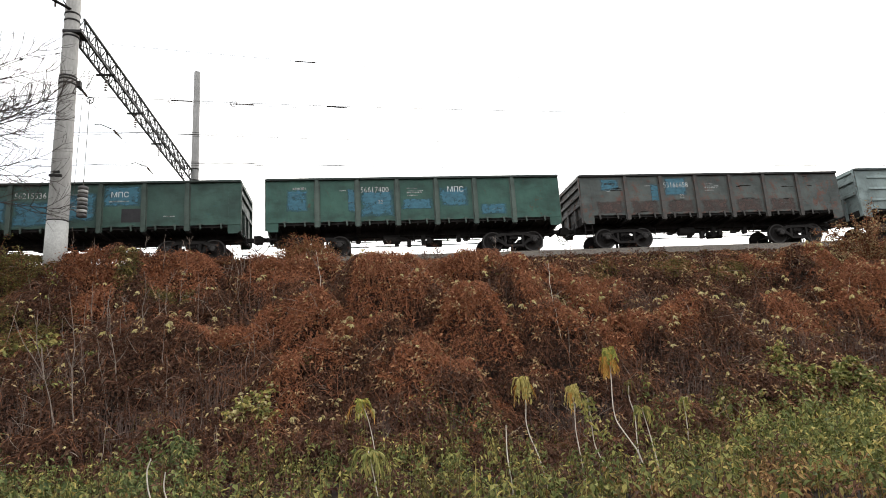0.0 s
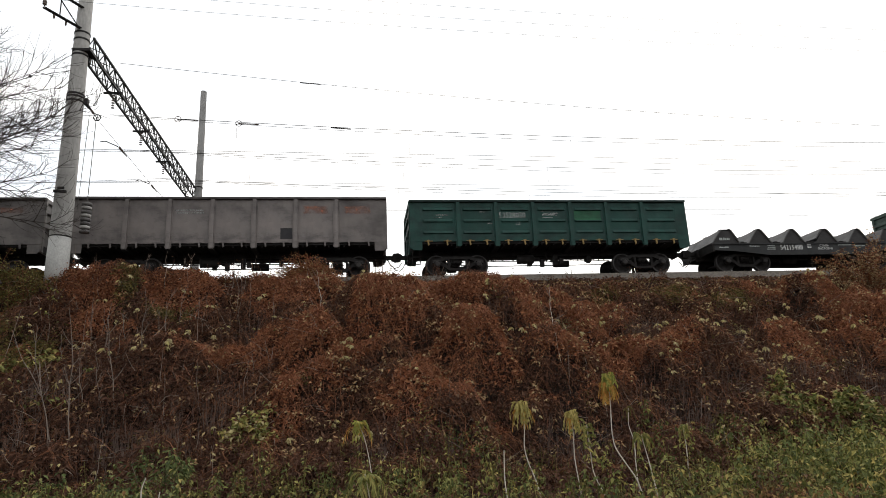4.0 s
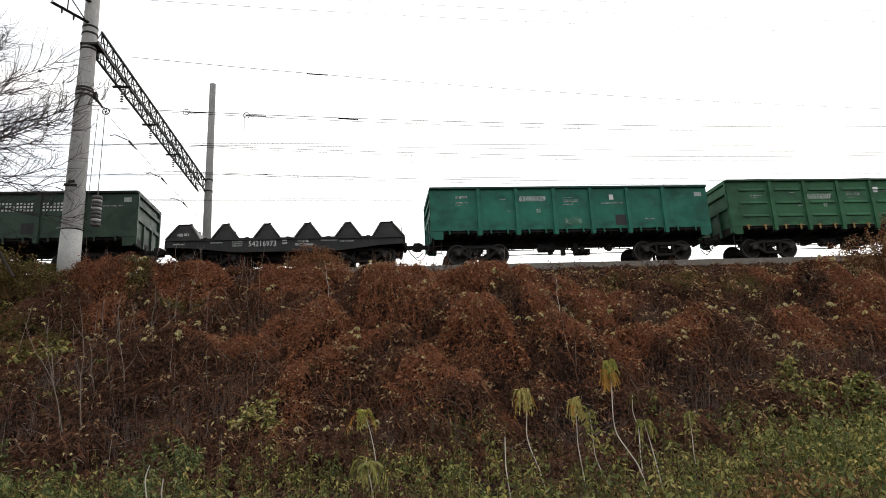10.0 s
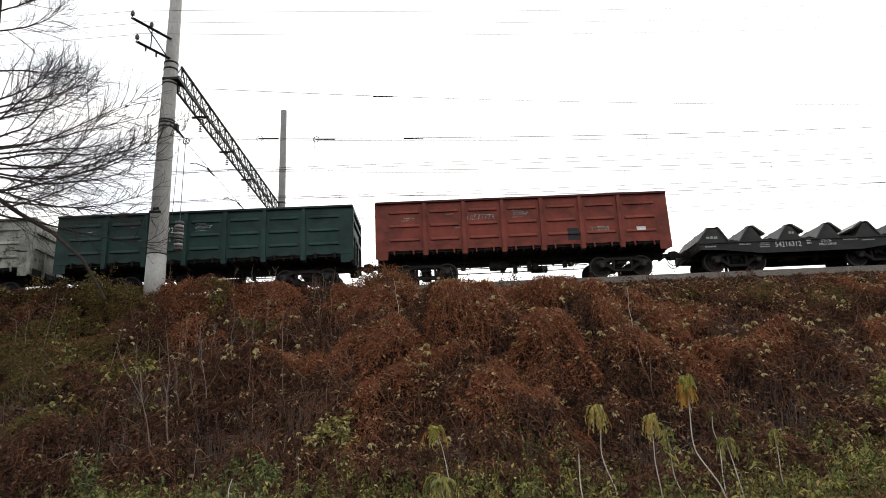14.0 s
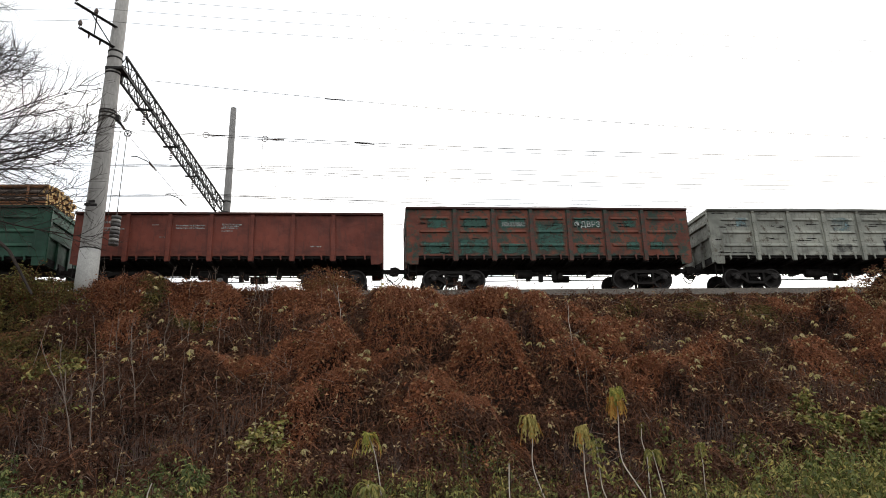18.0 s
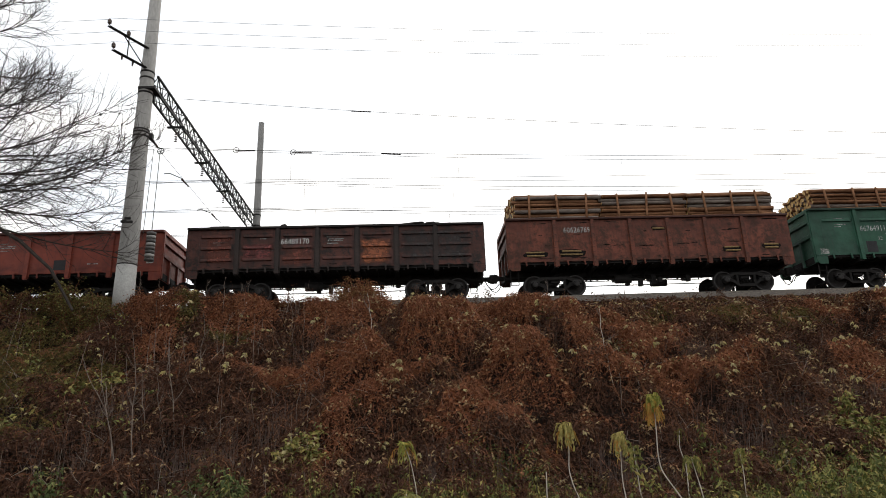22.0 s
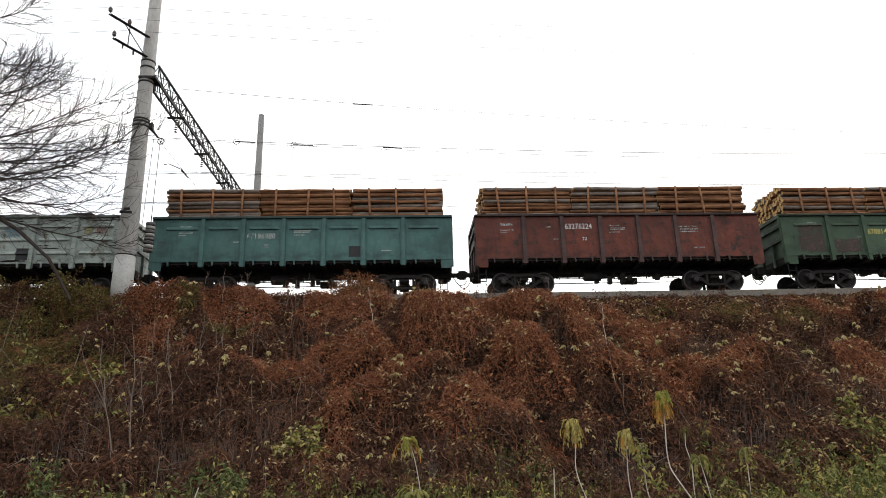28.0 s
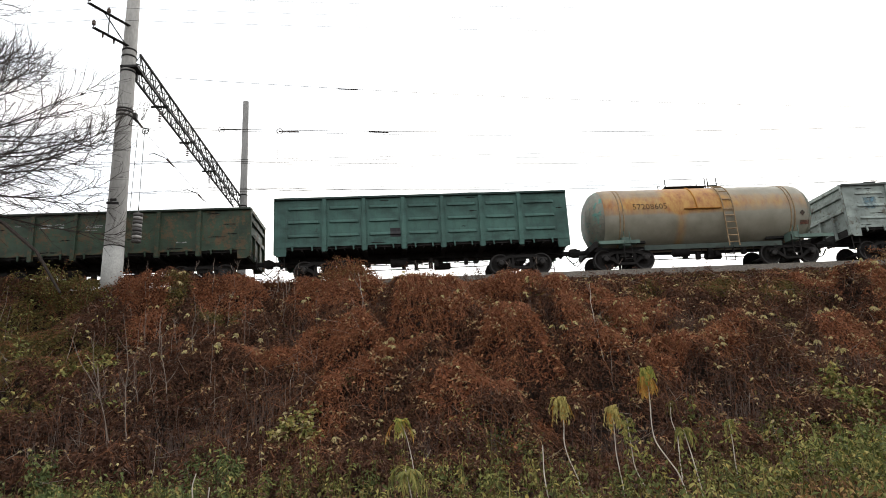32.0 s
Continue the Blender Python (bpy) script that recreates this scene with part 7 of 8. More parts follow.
# ---- green weeds along the foot ----
def weed_patch(name, n, box_, tall, mat, label, seed, thr, leaf=(0.06, 0.13), per=16):
    r = np.random.default_rng(seed)
    x, y = r.uniform(box_[0], box_[1], n), r.uniform(box_[2], box_[3], n)
    bare = np.exp(-(((x - 5.6) / 3.4) ** 2) - ((y - 14.9) / 1.5) ** 2)
    keep = (field(x, y, seed, 2.4) > thr) & (r.uniform(size=n) > 0.95 * bare)
    x, y = x[keep], y[keep]
    k = len(x)
    hgt = r.uniform(*tall, k) * np.clip(0.2 + 1.7 * field(x, y, seed + 1, 1.3), 0.35, 1.5)
    z = ground_z(x, y)
    t = np.linspace(0, 1, 4)
    tilt = r.normal(0, 0.12, (k, 2))
    p = np.stack([x[:, None] + tilt[:, :1] * hgt[:, None] * t, y[:, None] + tilt[:, 1:] * hgt[:, None] * t, z[:, None] + hgt[:, None] * t], -1)
    stem = strands(p, np.broadcast_to(np.linspace(0.006, 0.003, 4), p.shape[:2]), 3)
    m = k * per
    f = r.uniform(0.3, 1.0, m)
    i = np.repeat(np.arange(k), per)
    a = r.uniform(0, 6.28, m)
    out = r.uniform(0.0, 0.07, m)
    c = np.stack([x[i] + tilt[i, 0] * hgt[i] * f + np.cos(a) * out, y[i] + tilt[i, 1] * hgt[i] * f + np.sin(a) * out, z[i] + hgt[i] * f], 1)
    d = np.stack([np.cos(a), np.sin(a), r.uniform(-1.3, 0.05, m)], 1)
    size = r.uniform(*leaf, m) * (1.15 - 0.45 * f)
    nn = np.tile([0, -0.35, 1.0], (m, 1)) + np.stack([np.cos(a), np.sin(a), 0 * a], 1) * 0.5 + r.normal(0, 0.25, (m, 3))
    return stuff(name, [stem, leaves(c, d, nn, size, size * r.uniform(0.36, 0.6, m), 0.2)], mat, label, "weeds")


weed_patch("green_weeds", 1900, (-13, 13, 6.5, 14.9), (0.30, 0.62), nettle_leaf, "low green nettles along the foot of the bank", 41, 0.45, (0.09, 0.17), 14)
weed_patch("green_weeds", 1500, (7.0, 19, 10.5, 16.8), (0.45, 0.85), nettle_leaf, "dense green nettles at the foot of the bank", 43, 0.22, (0.11, 0.23), 13)
weed_patch("green_weeds", 800, (-14, -2.5, 9.5, 14.3), (0.4, 0.75), green_leaf, "dense green weeds in the shade of the bank", 45, 0.34, (0.09, 0.18), 14)
weed_patch("green_weeds", 110, (-8.6, -6.6, 15.2, 16.4), (0.5, 0.8), green_leaf, "tall green nettles at the foot of the bank", 57, 0.2, (0.12, 0.2), 16)
weed_patch("green_weeds", 110, (-5.6, -3.8, 15.0, 16.2), (0.5, 0.8), green_leaf, "tall green nettles at the foot of the bank", 59, 0.2, (0.12, 0.2), 16)
weed_patch("yellowing_weeds", 760, (8, 19, 10.5, 15.8), (0.5, 0.9), lime_leaf, "yellow-green weeds standing in the nettles", 53, 0.45, (0.10, 0.2), 12)
weed_patch("yellowing_weeds", 1500, (-8, 17, 7, 15.8), (0.35, 0.78), lime_leaf, "yellowing low weeds among the nettles", 47, 0.55, (0.08, 0.16), 11)
weed_patch("olive_weeds", 2600, (-14, 18, 6.5, 16.4), (0.3, 0.65), olive_leaf, "olive brown weeds drying at the foot of the bank", 49, 0.42, (0.07, 0.15), 13)
weed_patch("brown_weeds", 650, (3.4, 9.5, 6.5, 10.8), (0.25, 0.5), tan_leaf, "beige-brown withered weeds in the foreground", 55, 0.5, (0.06, 0.14), 12)
weed_patch("dry_weeds", 1700, (-4, 17, 6.5, 15.5), (0.3, 0.65), brown_leaf, "brown withered weeds among the green", 51, 0.46, (0.06, 0.14), 12)


# ---- single plants ----
def plant_part(name, chunks, mat, parent, label=""):
    v, f = joined(chunks)
    ob = part(name, sheet_mesh(name, v, f, mat), None, parent, label)
    if name not in ("stalk", "trunk", "limb", "twig"):
        ob["kind"] = "stuff"
    return ob


def droopy(base, count, spread, drop, seed, width=0.035):
    """Compound leaves that arch out from a point and hang down: thin ribs with drooping leaflets in pairs."""
    r = np.random.default_rng(seed)
    out = []
    for k in range(count):
        a = 6.28 * (k + r.uniform(-0.4, 0.4)) * 0.382
        s = spread * r.uniform(0.35, 1.05)
        t = np.linspace(0, 1, 10)
        g = 0.72 * drop * r.uniform(0.3, 1.05)
        mid = np.stack([np.cos(a) * s * t**0.7, np.sin(a) * s * t**0.7, 0.07 * np.sin(t * 3.14) - g * t**2.0 - r.uniform(0, 0.08)], 1) + base
        along = np.gradient(mid, axis=0)
        out.append(strands(mid[None], np.linspace(0.005, 0.002, 10)[None], 3))
        for side in (-1, 1):
            c = mid[1:]
            m = len(c)
            d = unit(along[1:]) * 0.7 + side * np.array([-np.sin(a), np.cos(a), 0]) * r.uniform(0.2, 0.55, (m, 1)) + r.normal(0, 0.12, (m, 3))
            d[:, 2] -= r.uniform(0.4, 1.1, m)
            out.append(leaves(c, d, np.tile([np.cos(a), np.sin(a), 0.6], (m, 1)) + r.normal(0, 0.25, (m, 3)), r.uniform(0.07, 0.13, m) * spread / 0.2, r.uniform(0.6, 1.0, m) * width, 0.25))
    return out


def stalk(points, r0, r1):
    pts = np.array(points, float)
    t = np.linspace(0, len(pts) - 1, 4 * len(pts))
    p = np.stack([np.interp(t, range(len(pts)), pts[:, k]) for k in range(3)], 1)
    for _ in range(2):
        p[1:-1] = (p[:-2] + 2 * p[1:-1] + p[2:]) / 4
    return strands(p[None], np.linspace(r0, r1, len(p))[None], 6)


ochre_leaf = leafy("ochre_leaves", [(0.0, (0.23, 0.20, 0.06)), (0.5, (0.44, 0.37, 0.12)), (1.0, (0.56, 0.46, 0.18))], 0.7, 0.25)
tip_leaf = leafy("orange_tips", [(0.0, (0.30, 0.20, 0.05)), (0.5, (0.45, 0.27, 0.06)), (1.0, (0.50, 0.22, 0.05))], 0.7, 0.25)


def yellow_plant(head, path, spread, drop, count, seed, leaf_mat, label, extra=()):
    """A tall pale stalk with a drooping tuft; path: steps in x and z from the head down to the ground."""
    x, y, z = head
    foot = path[-1]
    pts = [(x + dx, y, z + dz) for dx, dz in path]
    g = float(ground_z(x + foot[0], y))
    pts.append((x + foot[0] * 1.08 + 0.02, y, g - 0.05))
    w = thing("tall_weed", pose(0, 0, 0), label, "plant", "tall yellowing plants")
    plant_part("stalk", [stalk(pts[::-1], 0.0115, 0.007)], stem_pale, w, "pale bare winding stalk")
    if count:
        plant_part("foliage", droopy(np.array(head), count, spread, drop, seed), leaf_mat, w, "drooping yellow leaves")
    if count > 8 and leaf_mat in (yellow_leaf, ochre_leaf):
        low, many = (0.14, count) if "orange" in label else (0.08, count // 4)
        plant_part("foliage", droopy(np.array(head) - (0.02, 0, low), many, spread * 1.2, drop * 0.95, seed + 2, 0.026), tip_leaf, w, "lower leaves turned orange")
    r = np.random.default_rng(seed + 1)
    for dx, dz, k, rad in extra:
        c = np.array([x + dx, y, z + dz]) + r.normal(0, rad, (k, 3)) * (1, 1, 1.3)
        d = any_way(k, 0.4)
        d[:, 2] -= 0.8
        plant_part("foliage", [leaves(c, d, any_way(k), r.uniform(0.07, 0.12, k), r.uniform(0.035, 0.06, k))], lime_leaf, w, "hanging yellow-green leaves")
    return w


yellow_plant((2.49, 10.7, 1.86), [(0, 0), (0.05, -0.35), (0.01, -0.68), (0.06, -0.92), (0.19, -1.25), (0.28, -1.7)], 0.18, 0.36, 17, 61, ochre_leaf, "tall plant with a drooping ochre yellow tuft on a pale stalk")
yellow_plant((3.60, 11.5, 1.70), [(0, 0), (0.0, -0.4), (-0.02, -0.75), (0.01, -1.05), (0.04, -1.35)], 0.17, 0.36, 16, 62, ochre_leaf, "tall plant with a drooping yellow tuft on a pale straight stalk")
yellow_plant((3.58, 9.6, 2.19), [(0, 0), (0.01, -0.35), (-0.02, -0.8), (0.0, -1.03), (0.15, -1.27), (0.30, -1.5), (0.4, -1.95)], 0.135, 0.24, 20, 63, yellow_leaf, "tallest plant with a yellow and orange drooping tuft")
yellow_plant((1.93, 9.6, 1.20), [(0, 0), (-0.02, -0.4), (0.02, -0.8)], 0.1, 0.1, 0, 64, yellow_leaf, "bare pale stalk standing in the weeds")
yellow_plant((3.54, 10.6, 1.48), [(0, 0), (0.02, -0.4), (0.03, -0.75), (0.22, -1.15), (0.38, -1.5)], 0.14, 0.3, 4, 65, lime_leaf, "leaning plant with yellow-green leaves along its stalk", [(-0.05, -0.05, 30, 0.06), (0.02, -0.28, 26, 0.06), (0.05, -0.48, 24, 0.07), (0.25, -0.52, 18, 0.06)])
yellow_plant((4.53, 10.8, 1.27), [(0, 0), (0.08, -0.4), (0.16, -0.9)], 0.2, 0.3, 10, 66, lime_leaf, "leaning weed with green and yellow drooping leaves")
yellow_plant((6.55, 13.3, 1.33), [(0, 0), (0.02, -0.4), (0.0, -0.8)], 0.16, 0.32, 9, 67, lime_leaf, "short weed with hanging lime-green leaves", [(0.03, -0.15, 30, 0.1), (0.05, -0.35, 24, 0.08)])
yellow_plant((-0.12, 12.2, 1.68), [(0, 0), (0.12, -0.3), (0.2, -0.7), (0.26, -1.2)], 0.24, 0.30, 9, 68, yellow_leaf, "bushy plant with drooping pale yellow leaves")
yellow_plant((-0.05, 9.3, 1.00), [(0, 0), (0.06, -0.3), (0.12, -0.7)], 0.28, 0.30, 10, 69, lime_leaf, "low plant with broad drooping pale green leaves")
yellow_plant((-2.75, 9.0, 1.12), [(0, 0), (-0.05, -0.15), (-0.02, -0.4), (0.12, -0.75)], 0.1, 0.1, 0, 70, yellow_leaf, "bare pale bent stalk in the weeds")
yellow_plant((-2.52, 8.8, 0.96), [(0, 0), (-0.02, -0.2), (0.1, -0.5), (0.22, -0.8)], 0.1, 0.1, 0, 71, yellow_leaf, "bare pale bent stalk in the weeds")
yellow_plant((4.95, 12.2, 1.72), [(0, 0), (-0.04, -0.3), (0.05, -0.6), (0.02, -1.1)], 0.12, 0.25, 5, 72, olive_leaf, "thin dry plant with withered brown tips")


def bush(at, size, count, seed, mats, label, stems=26, leaf=(0.06, 0.12), wood=None):
    """Stems that fan out from the foot, with leaves along their outer halves."""
    r = np.random.default_rng(seed)
    x, y, z = at
    w = thing("bush", pose(0, 0, 0), label, "bush")
    a = r.uniform(0, 6.28, stems)
    reach = r.uniform(0.35, 1.0, stems)
    t = np.linspace(0, 1, 6)
    end = np.stack([np.cos(a) * size[0] * reach, np.sin(a) * size[1] * reach, size[2] * np.sqrt(np.clip(1.1 - 0.75 * reach**2, 0.1, 1)) * r.uniform(0.35, 1.0, stems) * (0.8 + 0.3 * np.sin(3 * a + seed))], 1)
    p = np.array([x, y, z]) + end[:, None] * np.stack([t**1.2, t**1.2, np.sin(t * 1.75)], 1)[None] + r.normal(0, 0.03, (stems, 6, 3)) * t[None, :, None]
    plant_part("stem_tangle", [strands(p, np.broadcast_to(np.linspace(0.014, 0.004, 6), (stems, 6)), 4)], wood or stem_brown, w)
    for k, (mat, share) in enumerate(mats):
        m = int(count * share)
        i, f = r.integers(0, stems, m), r.uniform(0.25, 1.0, m)
        j = np.clip((f * 5).astype(int), 0, 4)
        c = p[i, j] + (p[i, j + 1] - p[i, j]) * (f * 5 - j)[:, None] + r.normal(0, 0.09, (m, 3)) * np.array(size) / max(size)
        d = any_way(m, 0.5)
        d[:, 2] -= 0.4
        plant_part("foliage", [leaves(c, d, any_way(m, 1.2), r.uniform(*leaf, m), r.uniform(0.4, 0.6, m) * leaf[1])], mat, w)
    return w


def gz(x, y):
    return float(ground_z(x, y))


bush((-1.95, 25.3, gz(-1.95, 25.3) - 0.05), (1.45, 0.9, 1.35), 17000, 81, [(rust_leaf, 0.60), (tan_leaf, 0.34), (beige_leaf, 0.06)], "rust-brown vine-covered bush on the crest of the bank", 150, (0.04, 0.09))
bush((-4.7, 25.2, gz(-4.7, 25.2)), (0.8, 0.5, 0.62), 260, 82, [(brown_leaf, 1.0)], "sparse dark twiggy shrub on the bank", 60, (0.04, 0.09))
bush((-13.2, 25.1, gz(-13.2, 25.1)), (1.4, 0.8, 1.15), 3200, 83, [(olive_leaf, 0.55), (lime_leaf, 0.3), (brown_leaf, 0.15)], "olive yellow bush beside the mast foot", 50)
bush((-10.0, 24.9, gz(-10, 24.9)), (1.0, 0.6, 0.95), 2200, 84, [(rust_leaf, 0.8), (pale_leaf, 0.06), (brown_leaf, 0.14)], "rust-brown bush at the mast foot", 40, (0.04, 0.1))
bush((-8.0, 25.3, gz(-8, 25.3)), (1.1, 0.6, 0.5), 1300, 85, [(rust_leaf, 0.6), (brown_leaf, 0.4)], "low brown bush on the crest of the bank", 36, (0.04, 0.1))
bush((-5.6, 25.3, gz(-5.6, 25.3)), (1.3, 0.6, 0.45), 1200, 86, [(rust_leaf, 0.55), (brown_leaf, 0.45)], "low brown bush on the crest of the bank", 40, (0.04, 0.1))
bush((-16.5, 24.8, gz(-16.5, 24.8)), (1.8, 0.8, 1.0), 2800, 87, [(olive_leaf, 0.6), (lime_leaf, 0.2), (brown_leaf, 0.2)], "olive brown bush on the crest of the bank", 44)
bush((21.6, 24.4, gz(21.6, 24.4)), (1.9, 0.9, 1.5), 4200, 88, [(brown_leaf, 0.55), (pale_leaf, 0.15), (rust_leaf, 0.3)], "brown bush with pale withered leaves on the bank", 60)
bush((18.6, 23.4, gz(18.6, 23.4)), (1.3, 0.8, 0.9), 1500, 89, [(brown_leaf, 0.6), (pale_leaf, 0.4)], "sparse bush with pale withered leaves", 34)
bush((-2.8, 17.3, gz(-2.8, 17.3)), (1.0, 0.6, 1.3), 640, 90, [(lime_leaf, 0.8), (pale_leaf, 0.2)], "straggling bush with yellow-green leaves", 30, (0.1, 0.19))
bush((2.3, 16.4, gz(2.3, 16.4) - 0.1), (1.2, 0.6, 1.05), 1000, 91, [(green_leaf, 0.5), (lime_leaf, 0.3), (rust_leaf, 0.2)], "green and yellow bush at the foot of the bank", 40, (0.06, 0.12))
bush((1.3, 16.7, gz(1.3, 16.7) - 0.1), (0.8, 0.5, 1.1), 900, 92, [(lime_leaf, 0.4), (rust_leaf, 0.6)], "bush with yellow and rust leaves", 34)
bush((11.6, 17.6, gz(11.6, 17.6) - 0.1), (1.0, 0.7, 1.15), 900, 93, [(nettle_leaf, 0.3), (lime_leaf, 0.6), (pale_leaf, 0.1)], "green leafy vine hanging over the brush", 36, (0.11, 0.2))
bush((12.9, 16.9, gz(12.9, 16.9) - 0.05), (1.7, 0.8, 1.15), 1900, 94, [(nettle_leaf, 0.5), (lime_leaf, 0.4), (pale_leaf, 0.1)], "green leafy bush at the foot of the bank", 36, (0.11, 0.2))
bush((-9.2, 21.3, gz(-9.2, 21.3)), (0.6, 0.4, 0.75), 130, 95, [(lime_leaf, 1.0)], "thin sapling with a few yellow leaves", 12, (0.12, 0.2))
bush((-10.6, 18.6, gz(-10.6, 18.6)), (0.8, 0.5, 0.9), 160, 96, [(lime_leaf, 0.7), (pale_leaf, 0.3)], "thin sapling with yellow-green leaves", 14, (0.12, 0.2))
bush((-5.5, 18.7, gz(-5.5, 18.7) + 0.2), (0.95, 0.5, 0.75), 12, 97, [(pale_leaf, 1.0)], "dead bare grey shrub on the bank", 24, (0.06, 0.12), sapling_bark)
bush((-1.2, 21.9, gz(-1.2, 21.9)), (0.7, 0.5, 1.1), 30, 98, [(pale_leaf, 1.0)], "dead bare grey shrub on the bank", 30, (0.06, 0.12), stem_grey)
bush((13.6, 21.7, gz(13.6, 21.7)), (0.9, 0.5, 0.6), 260, 99, [(pale_leaf, 0.7), (lime_leaf, 0.3)], "low shrub with pale withered leaves", 22, (0.1, 0.17))
bush((7.2, 21.8, gz(7.2, 21.8)), (0.9, 0.5, 0.8), 200, 100, [(pale_leaf, 0.8), (lime_leaf, 0.2)], "low shrub with pale withered leaves", 22, (0.1, 0.17))

bush((20.2, 23.3, gz(20.2, 23.3) - 0.1), (2.1, 1.0, 3.1), 8500, 101, [(rust_leaf, 0.28), (brown_leaf, 0.27), (beige_leaf, 0.45)], "tall reddish bush with beige withered leaves on the bank", 110, (0.05, 0.11))

# weeds with seed heads along the crest
n = 260
x = rng.uniform(-13, 13, n)
y = rng.uniform(25.2, 26.0, n)
tall = rng.uniform(0.25, 0.95, n) * np.where(x > 5, 0.7, 1) * np.clip(field(x, y, 83, 1.3) * 1.6, 0.3, 1.2)
t = np.linspace(0, 1, 4)
p = np.stack([x[:, None] + rng.normal(0, 0.12, (n, 1)) * t, y[:, None] + 0 * t, ground_z(x, y)[:, None] + tall[:, None] * t], -1)
m = n * 12
i = np.repeat(np.arange(n), 12)
c = p[i, 3] - (p[i, 3] - p[i, 0]) * rng.uniform(0, 0.6, (m, 1)) + rng.normal(0, 0.045, (m, 3)) * (1.3, 1, 1)
stuff("crest_weeds", [strands(p, np.full((n, 4), 0.006), 3), leaves(c, any_way(m), any_way(m), rng.uniform(0.05, 0.11, m), rng.uniform(0.025, 0.05, m))], brown_leaf, "dry weeds with seed heads along the crest", "dry weeds")


# ---- bare saplings: foot, height and lean ----
SAPLINGS_W = [(-7.2, 17.2, 3.42, -0.70), (-6.9, 17.4, 3.81, -0.40), (-6.4, 18.6, 3.29, -0.31), (-6.2, 20.1, 2.72, -0.14), (-6.4, 21.9, 1.26, 0.01), (-6.3, 22.4, 1.63, 0.11), (-6.0, 22.8, 1.55, 0.14), (-6.6, 18.5, 1.93, -0.37), (-6.5, 18.4, 0.97, -0.26), (-8.9, 21.2, 1.11, -0.10),
              (-3.1, 19.7, 1.15, -0.02), (-4.3, 16.8, 0.92, -0.02), (-7.6, 19.5, 0.93, -0.17), (-7.0, 20.8, 1.69, -0.11), (-8.3, 19.0, 1.91, -1.03), (-8.6, 22.4, 1.61, -0.03), (-6.7, 21.2, 0.91, 0.07)]
SAPLINGS_E = [(-1.4, 21.7, 2.51, -0.01), (6.0, 19.3, 2.41, -0.19), (4.9, 19.8, 0.73, -0.47), (7.5, 16.6, 0.70, -0.06), (8.8, 16.9, 0.96, 0.21), (8.9, 17.2, 0.72, 0.03), (9.1, 16.5, 0.58, -0.85), (12.5, 16.3, 0.65, -0.12)]


CREST = [(-10.6, 25.3, 1.60, 0.03), (-9.74, 25.3, 1.30, -0.05), (-9.06, 25.3, 1.05, 0.02), (-7.96, 25.3, 1.10, 0.04), (-6.33, 25.3, 1.05, -0.02), (-4.9, 25.3, 0.80, 0.06), (0.9, 25.4, 1.1, 0.05), (1.3, 25.4, 1.0, -0.04), (4.6, 25.5, 0.95, -0.25), (5.6, 25.5, 1.1, 0.02)]


def sapling(x, y, tall, lean, seed, bark_mat):
    """A thin bare stem that wavers, with a few upright side twigs."""
    r = np.random.default_rng(seed)
    w = thing("bare_sapling", pose(0, 0, 0), "thin grey leafless sapling standing in the brush", "sapling", "bare saplings")
    t = np.linspace(0, 1, 9)
    way = np.cumsum(r.normal(0, 0.022, (9, 2)), 0) * tall * t[:, None]
    way -= way[-1] * t[:, None]
    p = np.stack([x + lean * t + way[:, 0], y + way[:, 1], gz(x, y) - 0.05 + (tall + 0.05) * t], 1)
    thick = 0.009 + 0.0022 * tall
    plant_part("stalk", [strands(p[None], np.linspace(thick, 0.005, 9)[None], 6)], bark_mat, w)
    for k in range(int(1 + 2.2 * tall)):
        j = r.integers(3, 8)
        ln = r.uniform(0.12, 0.24) * (0.6 + 0.4 * tall)
        side = r.choice((-1, 1)) * r.uniform(0.25, 0.7)
        q = np.linspace(0, 1, 4)[:, None]
        line = p[j] + np.array([side, r.normal(0, 0.3), 0.0]) * ln * q + np.array([0, 0, 1.0]) * ln * q**1.3
        plant_part("twig", [strands(line[None], np.linspace(0.007, 0.0035, 4)[None], 4)], sapling_bark, w)


for k, row in enumerate(SAPLINGS_W + SAPLINGS_E + CREST):
    sapling(*row, 400 + k, stem_pale if k in (17, 18) else sapling_bark)


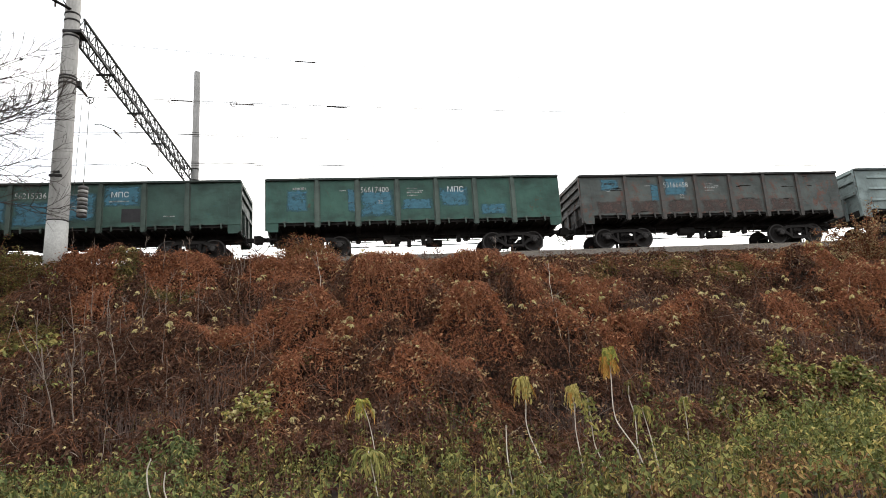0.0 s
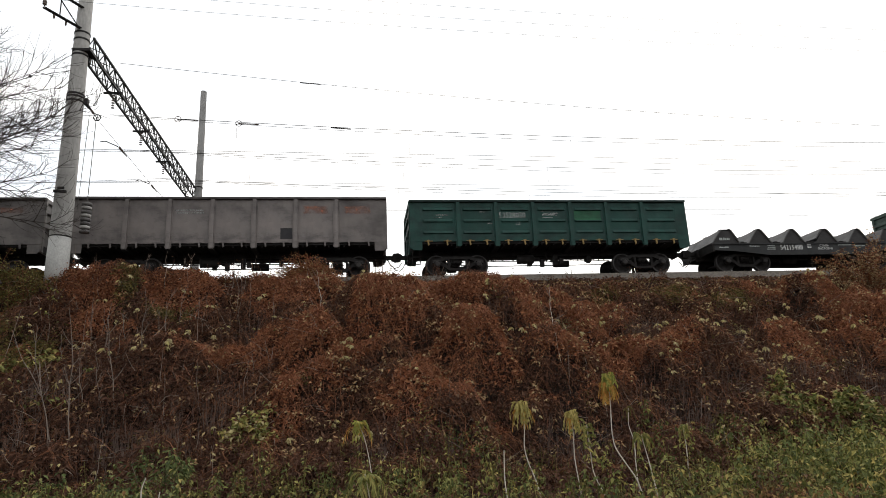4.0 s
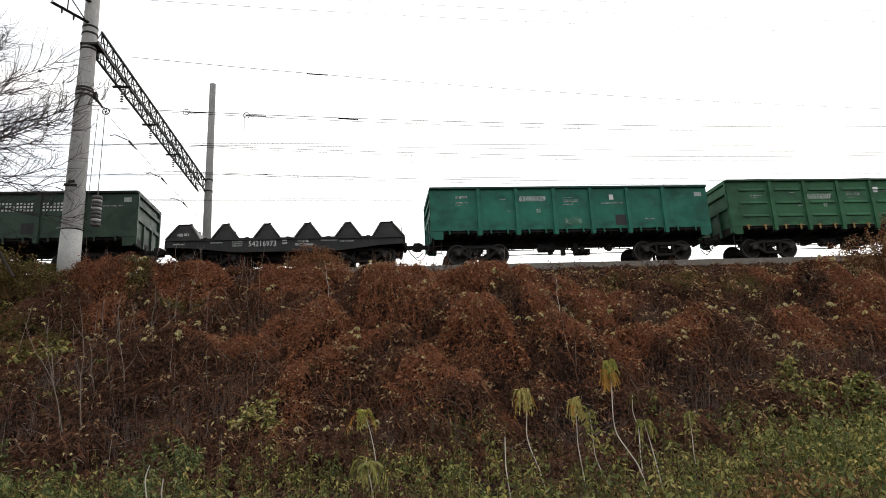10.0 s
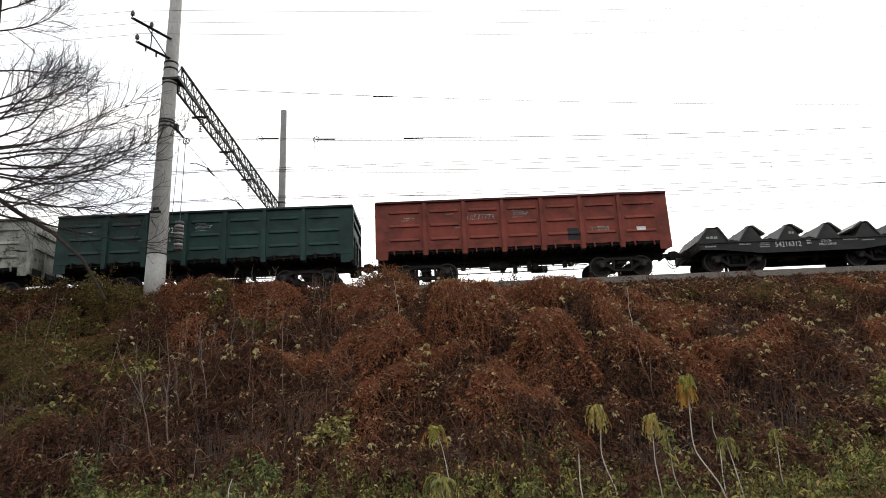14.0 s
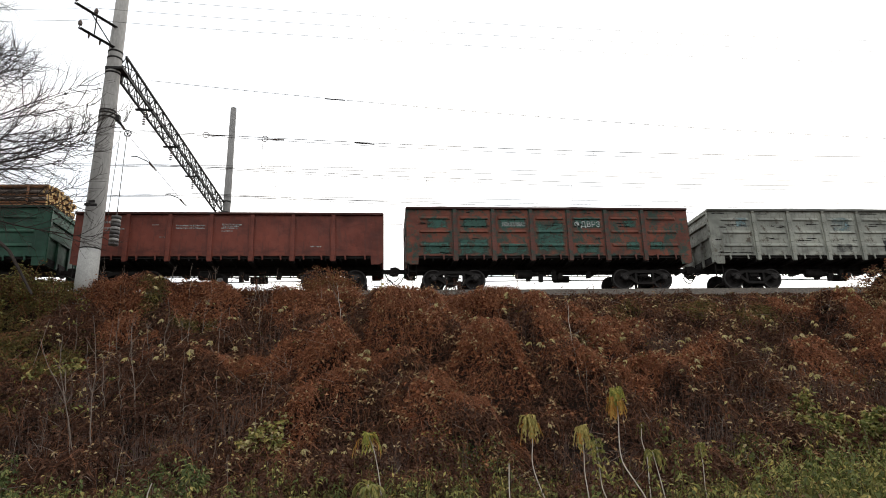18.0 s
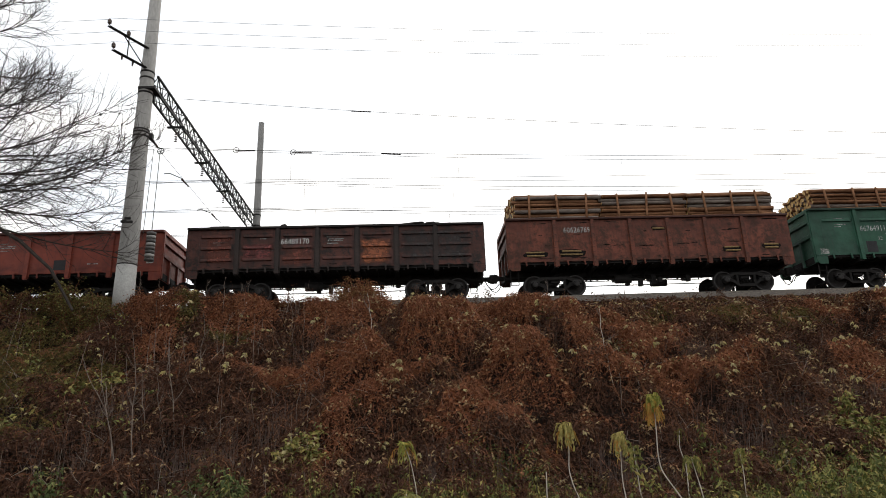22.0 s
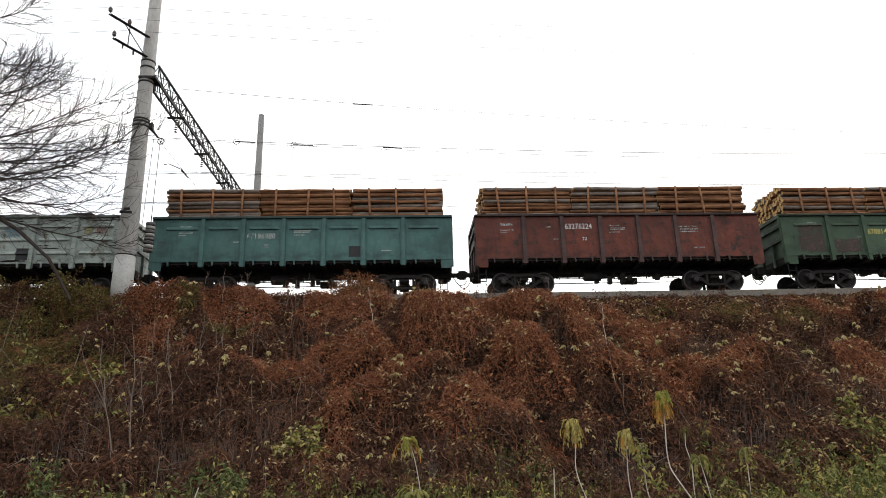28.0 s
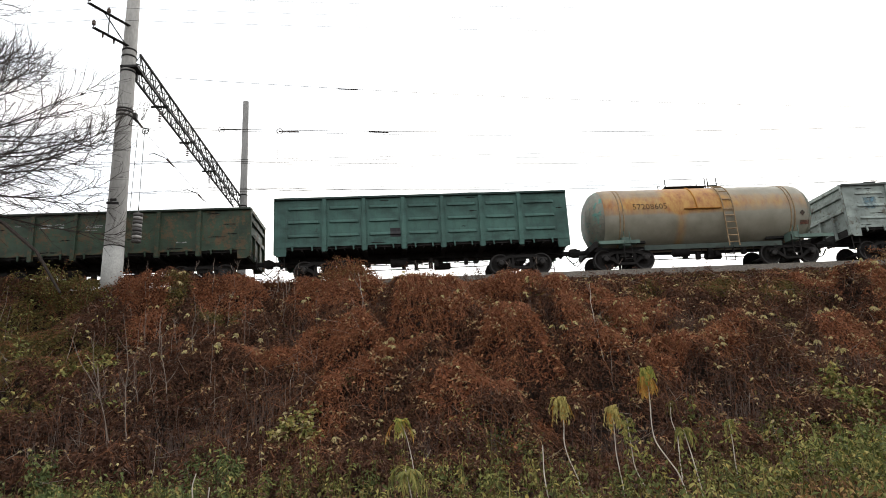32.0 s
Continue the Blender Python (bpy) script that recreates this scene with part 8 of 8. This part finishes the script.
# ---- bare tree ----
def bare_tree(base, seed):
    """Trunk, limbs that sweep out level and turn up, and fine twigs along them."""
    r = np.random.default_rng(seed)
    w = thing("bare_tree", pose(0, 0, 0), "leafless tree with sweeping branches and fine twigs", "tree")
    b = np.array(base, float)
    trunk = b + np.array([[0, 0, -0.3], [0.1, 0, 2.5], [0.25, 0.05, 5.4], [0.1, 0, 8.2], [-0.2, 0.1, 11.0], [-0.3, 0.0, 14.5]])
    plant_part("trunk", [stalk(trunk, 0.27, 0.05)], bark_dark, w)
    limbs, sub, twig = [], [], []

    def sweep(start, az, rise, bend, long, steps, wobble):
        """A shoot whose rise changes along its length."""
        e = rise + bend * np.linspace(0, 1, steps) ** 1.6 + np.cumsum(r.normal(0, wobble, steps))
        g = az + np.cumsum(r.normal(0, wobble, steps))
        d = np.stack([np.cos(g) * np.cos(e), np.sin(g) * np.cos(e), np.sin(e)], 1) * long / (steps - 1)
        return np.vstack([start, start + np.cumsum(d[1:], 0)])

    def angles(v):
        return math.atan2(v[2], math.hypot(v[0], v[1])), math.atan2(v[1], v[0])

    rows = []
    for k in range(22):
        low = k / 21
        z0 = 5.4 + 5.6 * low if k < 17 else 11.0 + 3.4 * (k - 17) / 4
        az = r.uniform(-0.5, 0.4) if k % 7 != 4 else r.uniform(2.2, 4.1)
        rows.append((z0, az, -18 + 30 * min(1, low * 1.6) + r.uniform(-8, 8), r.uniform(16, 44) if k < 10 else r.uniform(5, 28), (6.9 if k < 8 else 5.8 if k < 12 else 3.9 if k < 17 else 2.6) * r.uniform(0.85, 1.03)))
    # the long low limbs that reach towards the mast
    rows += [(6.9, 0.05, -16, 30, 6.0), (7.3, -0.08, -9, 24, 6.1), (6.3, 0.10, -21, 36, 5.7), (7.7, 0.0, -3, 20, 5.9), (5.9, -0.05, -12, 14, 5.6)]
    for z0, az, tilt, turn, long in rows:
        low = min(1.0, (z0 - 5.4) / 9)
        p0 = np.array([np.interp(z0, trunk[:, 2] - b[2], trunk[:, q]) for q in range(3)])
        rise, bend = radians(tilt), radians(turn)
        line = sweep(p0, az, rise, bend, long, 16, 0.05)
        limbs.append((line, np.linspace(0.044 - 0.012 * low, 0.008, 16)))
        side = 1
        for j in range(2, 16):
            for _ in range(r.integers(1, 3)):
                side = -side
                e0, a0 = angles(line[j] - line[j - 1])
                ln = r.uniform(0.8, 2.2) * (1.2 - 0.052 * j)
                br = sweep(line[j], a0 + r.normal(0, 0.5), e0 + side * r.uniform(0.3, 0.65), r.uniform(0.0, 0.75), ln, 8, 0.07)
                sub.append((br, np.linspace(0.016, 0.006, 8)))
                for jj in range(2, 8):
                    e1, a1 = angles(br[jj] - br[jj - 1])
                    twig.append(sweep(br[jj], a1 + r.normal(0, 0.45), e1 + r.choice((-1, 1)) * r.uniform(0.3, 0.7), r.uniform(-0.1, 0.6), r.uniform(0.25, 0.8), 5, 0.06))
    low = np.stack([np.interp(np.linspace(0, 1, 9), np.linspace(0, 1, 5), q) for q in ((b[0] + 0.2, -14.6, -13.3, -12.2, -11.4), (b[1], 21.9, 21.9, 22.0, 22.2), (b[2] + 6.2, 9.7, 8.9, 7.9, 6.5))], 1)
    limbs.append((low, np.linspace(0.10, 0.045, 9)))
    for line, rad in limbs:
        plant_part("limb", [strands(line[None], rad[None], 6)], bark_dark, w)
    plant_part("branchwork", [strands(np.array([q for q, _ in sub]), np.array([q for _, q in sub]), 4)], bark_dark, w)
    tw = np.array(twig)
    plant_part("twig_tangle", [strands(tw, np.broadcast_to(np.linspace(0.0075, 0.0045, 5), tw.shape[:2]), 3)], bark_dark, w, "fine upturned twigs")
    return w


bare_tree((-16.1, 21.8, gz(-16.1, 21.8)), 5)

for k, (x, y, sx, sz) in enumerate(((-11.4, 23.9, 0.9, 2.1), (-10.4, 24.0, 1.0, 2.0), (-12.7, 24.2, 1.1, 2.1), (-9.2, 24.4, 1.0, 1.15), (-7.0, 24.6, 1.1, 0.9), (-14.8, 24.5, 1.4, 1.3))):
    bush((x, y, gz(x, y) - 0.05), (sx, 0.6, sz), 2300, 110 + k, [(rust_leaf if k in (1, 3, 4) else olive_leaf, 0.6), (lime_leaf if k in (0, 2, 5) else brown_leaf, 0.2), (brown_leaf, 0.2)], "tangled brown bush on the brow of the bank", 40, (0.04, 0.1))


def motions():
    for w, offset in WAGONS:
        walk(w, [(t, pose(offset + train_at(t), TRACK, RAIL)) for t in range(0, 33)])
    start = {w: offset for w, offset in WAGONS}
    for ws, k, w in ROLLING:
        # the wheels roll while their wagon passes through the view
        t0 = max(0.0, (-24 - start[w] - 37.3) / 11.3)
        t1 = min(32.0, (32 - start[w] - 37.3) / 11.3)
        rows, a, b = [], round(t0 * 30), round(t1 * 30)
        turn = [0.0 + 11.3013 / 30 / 0.475 * (i - a) for i in range(a, b + 1)]
        if a > 0:
            rows.append((0.0, pose(k, 0, 0.475)))
        rows += [(i / 30, pose(k, 0, 0.475, 0, math.degrees(r), 0)) for i, r in zip(range(a, b + 1), turn)]
        if b < 960:
            rows.append((32.0, pose(k, 0, 0.475, 0, math.degrees(turn[-1]), 0)))
        walk(ws, rows)


motions()
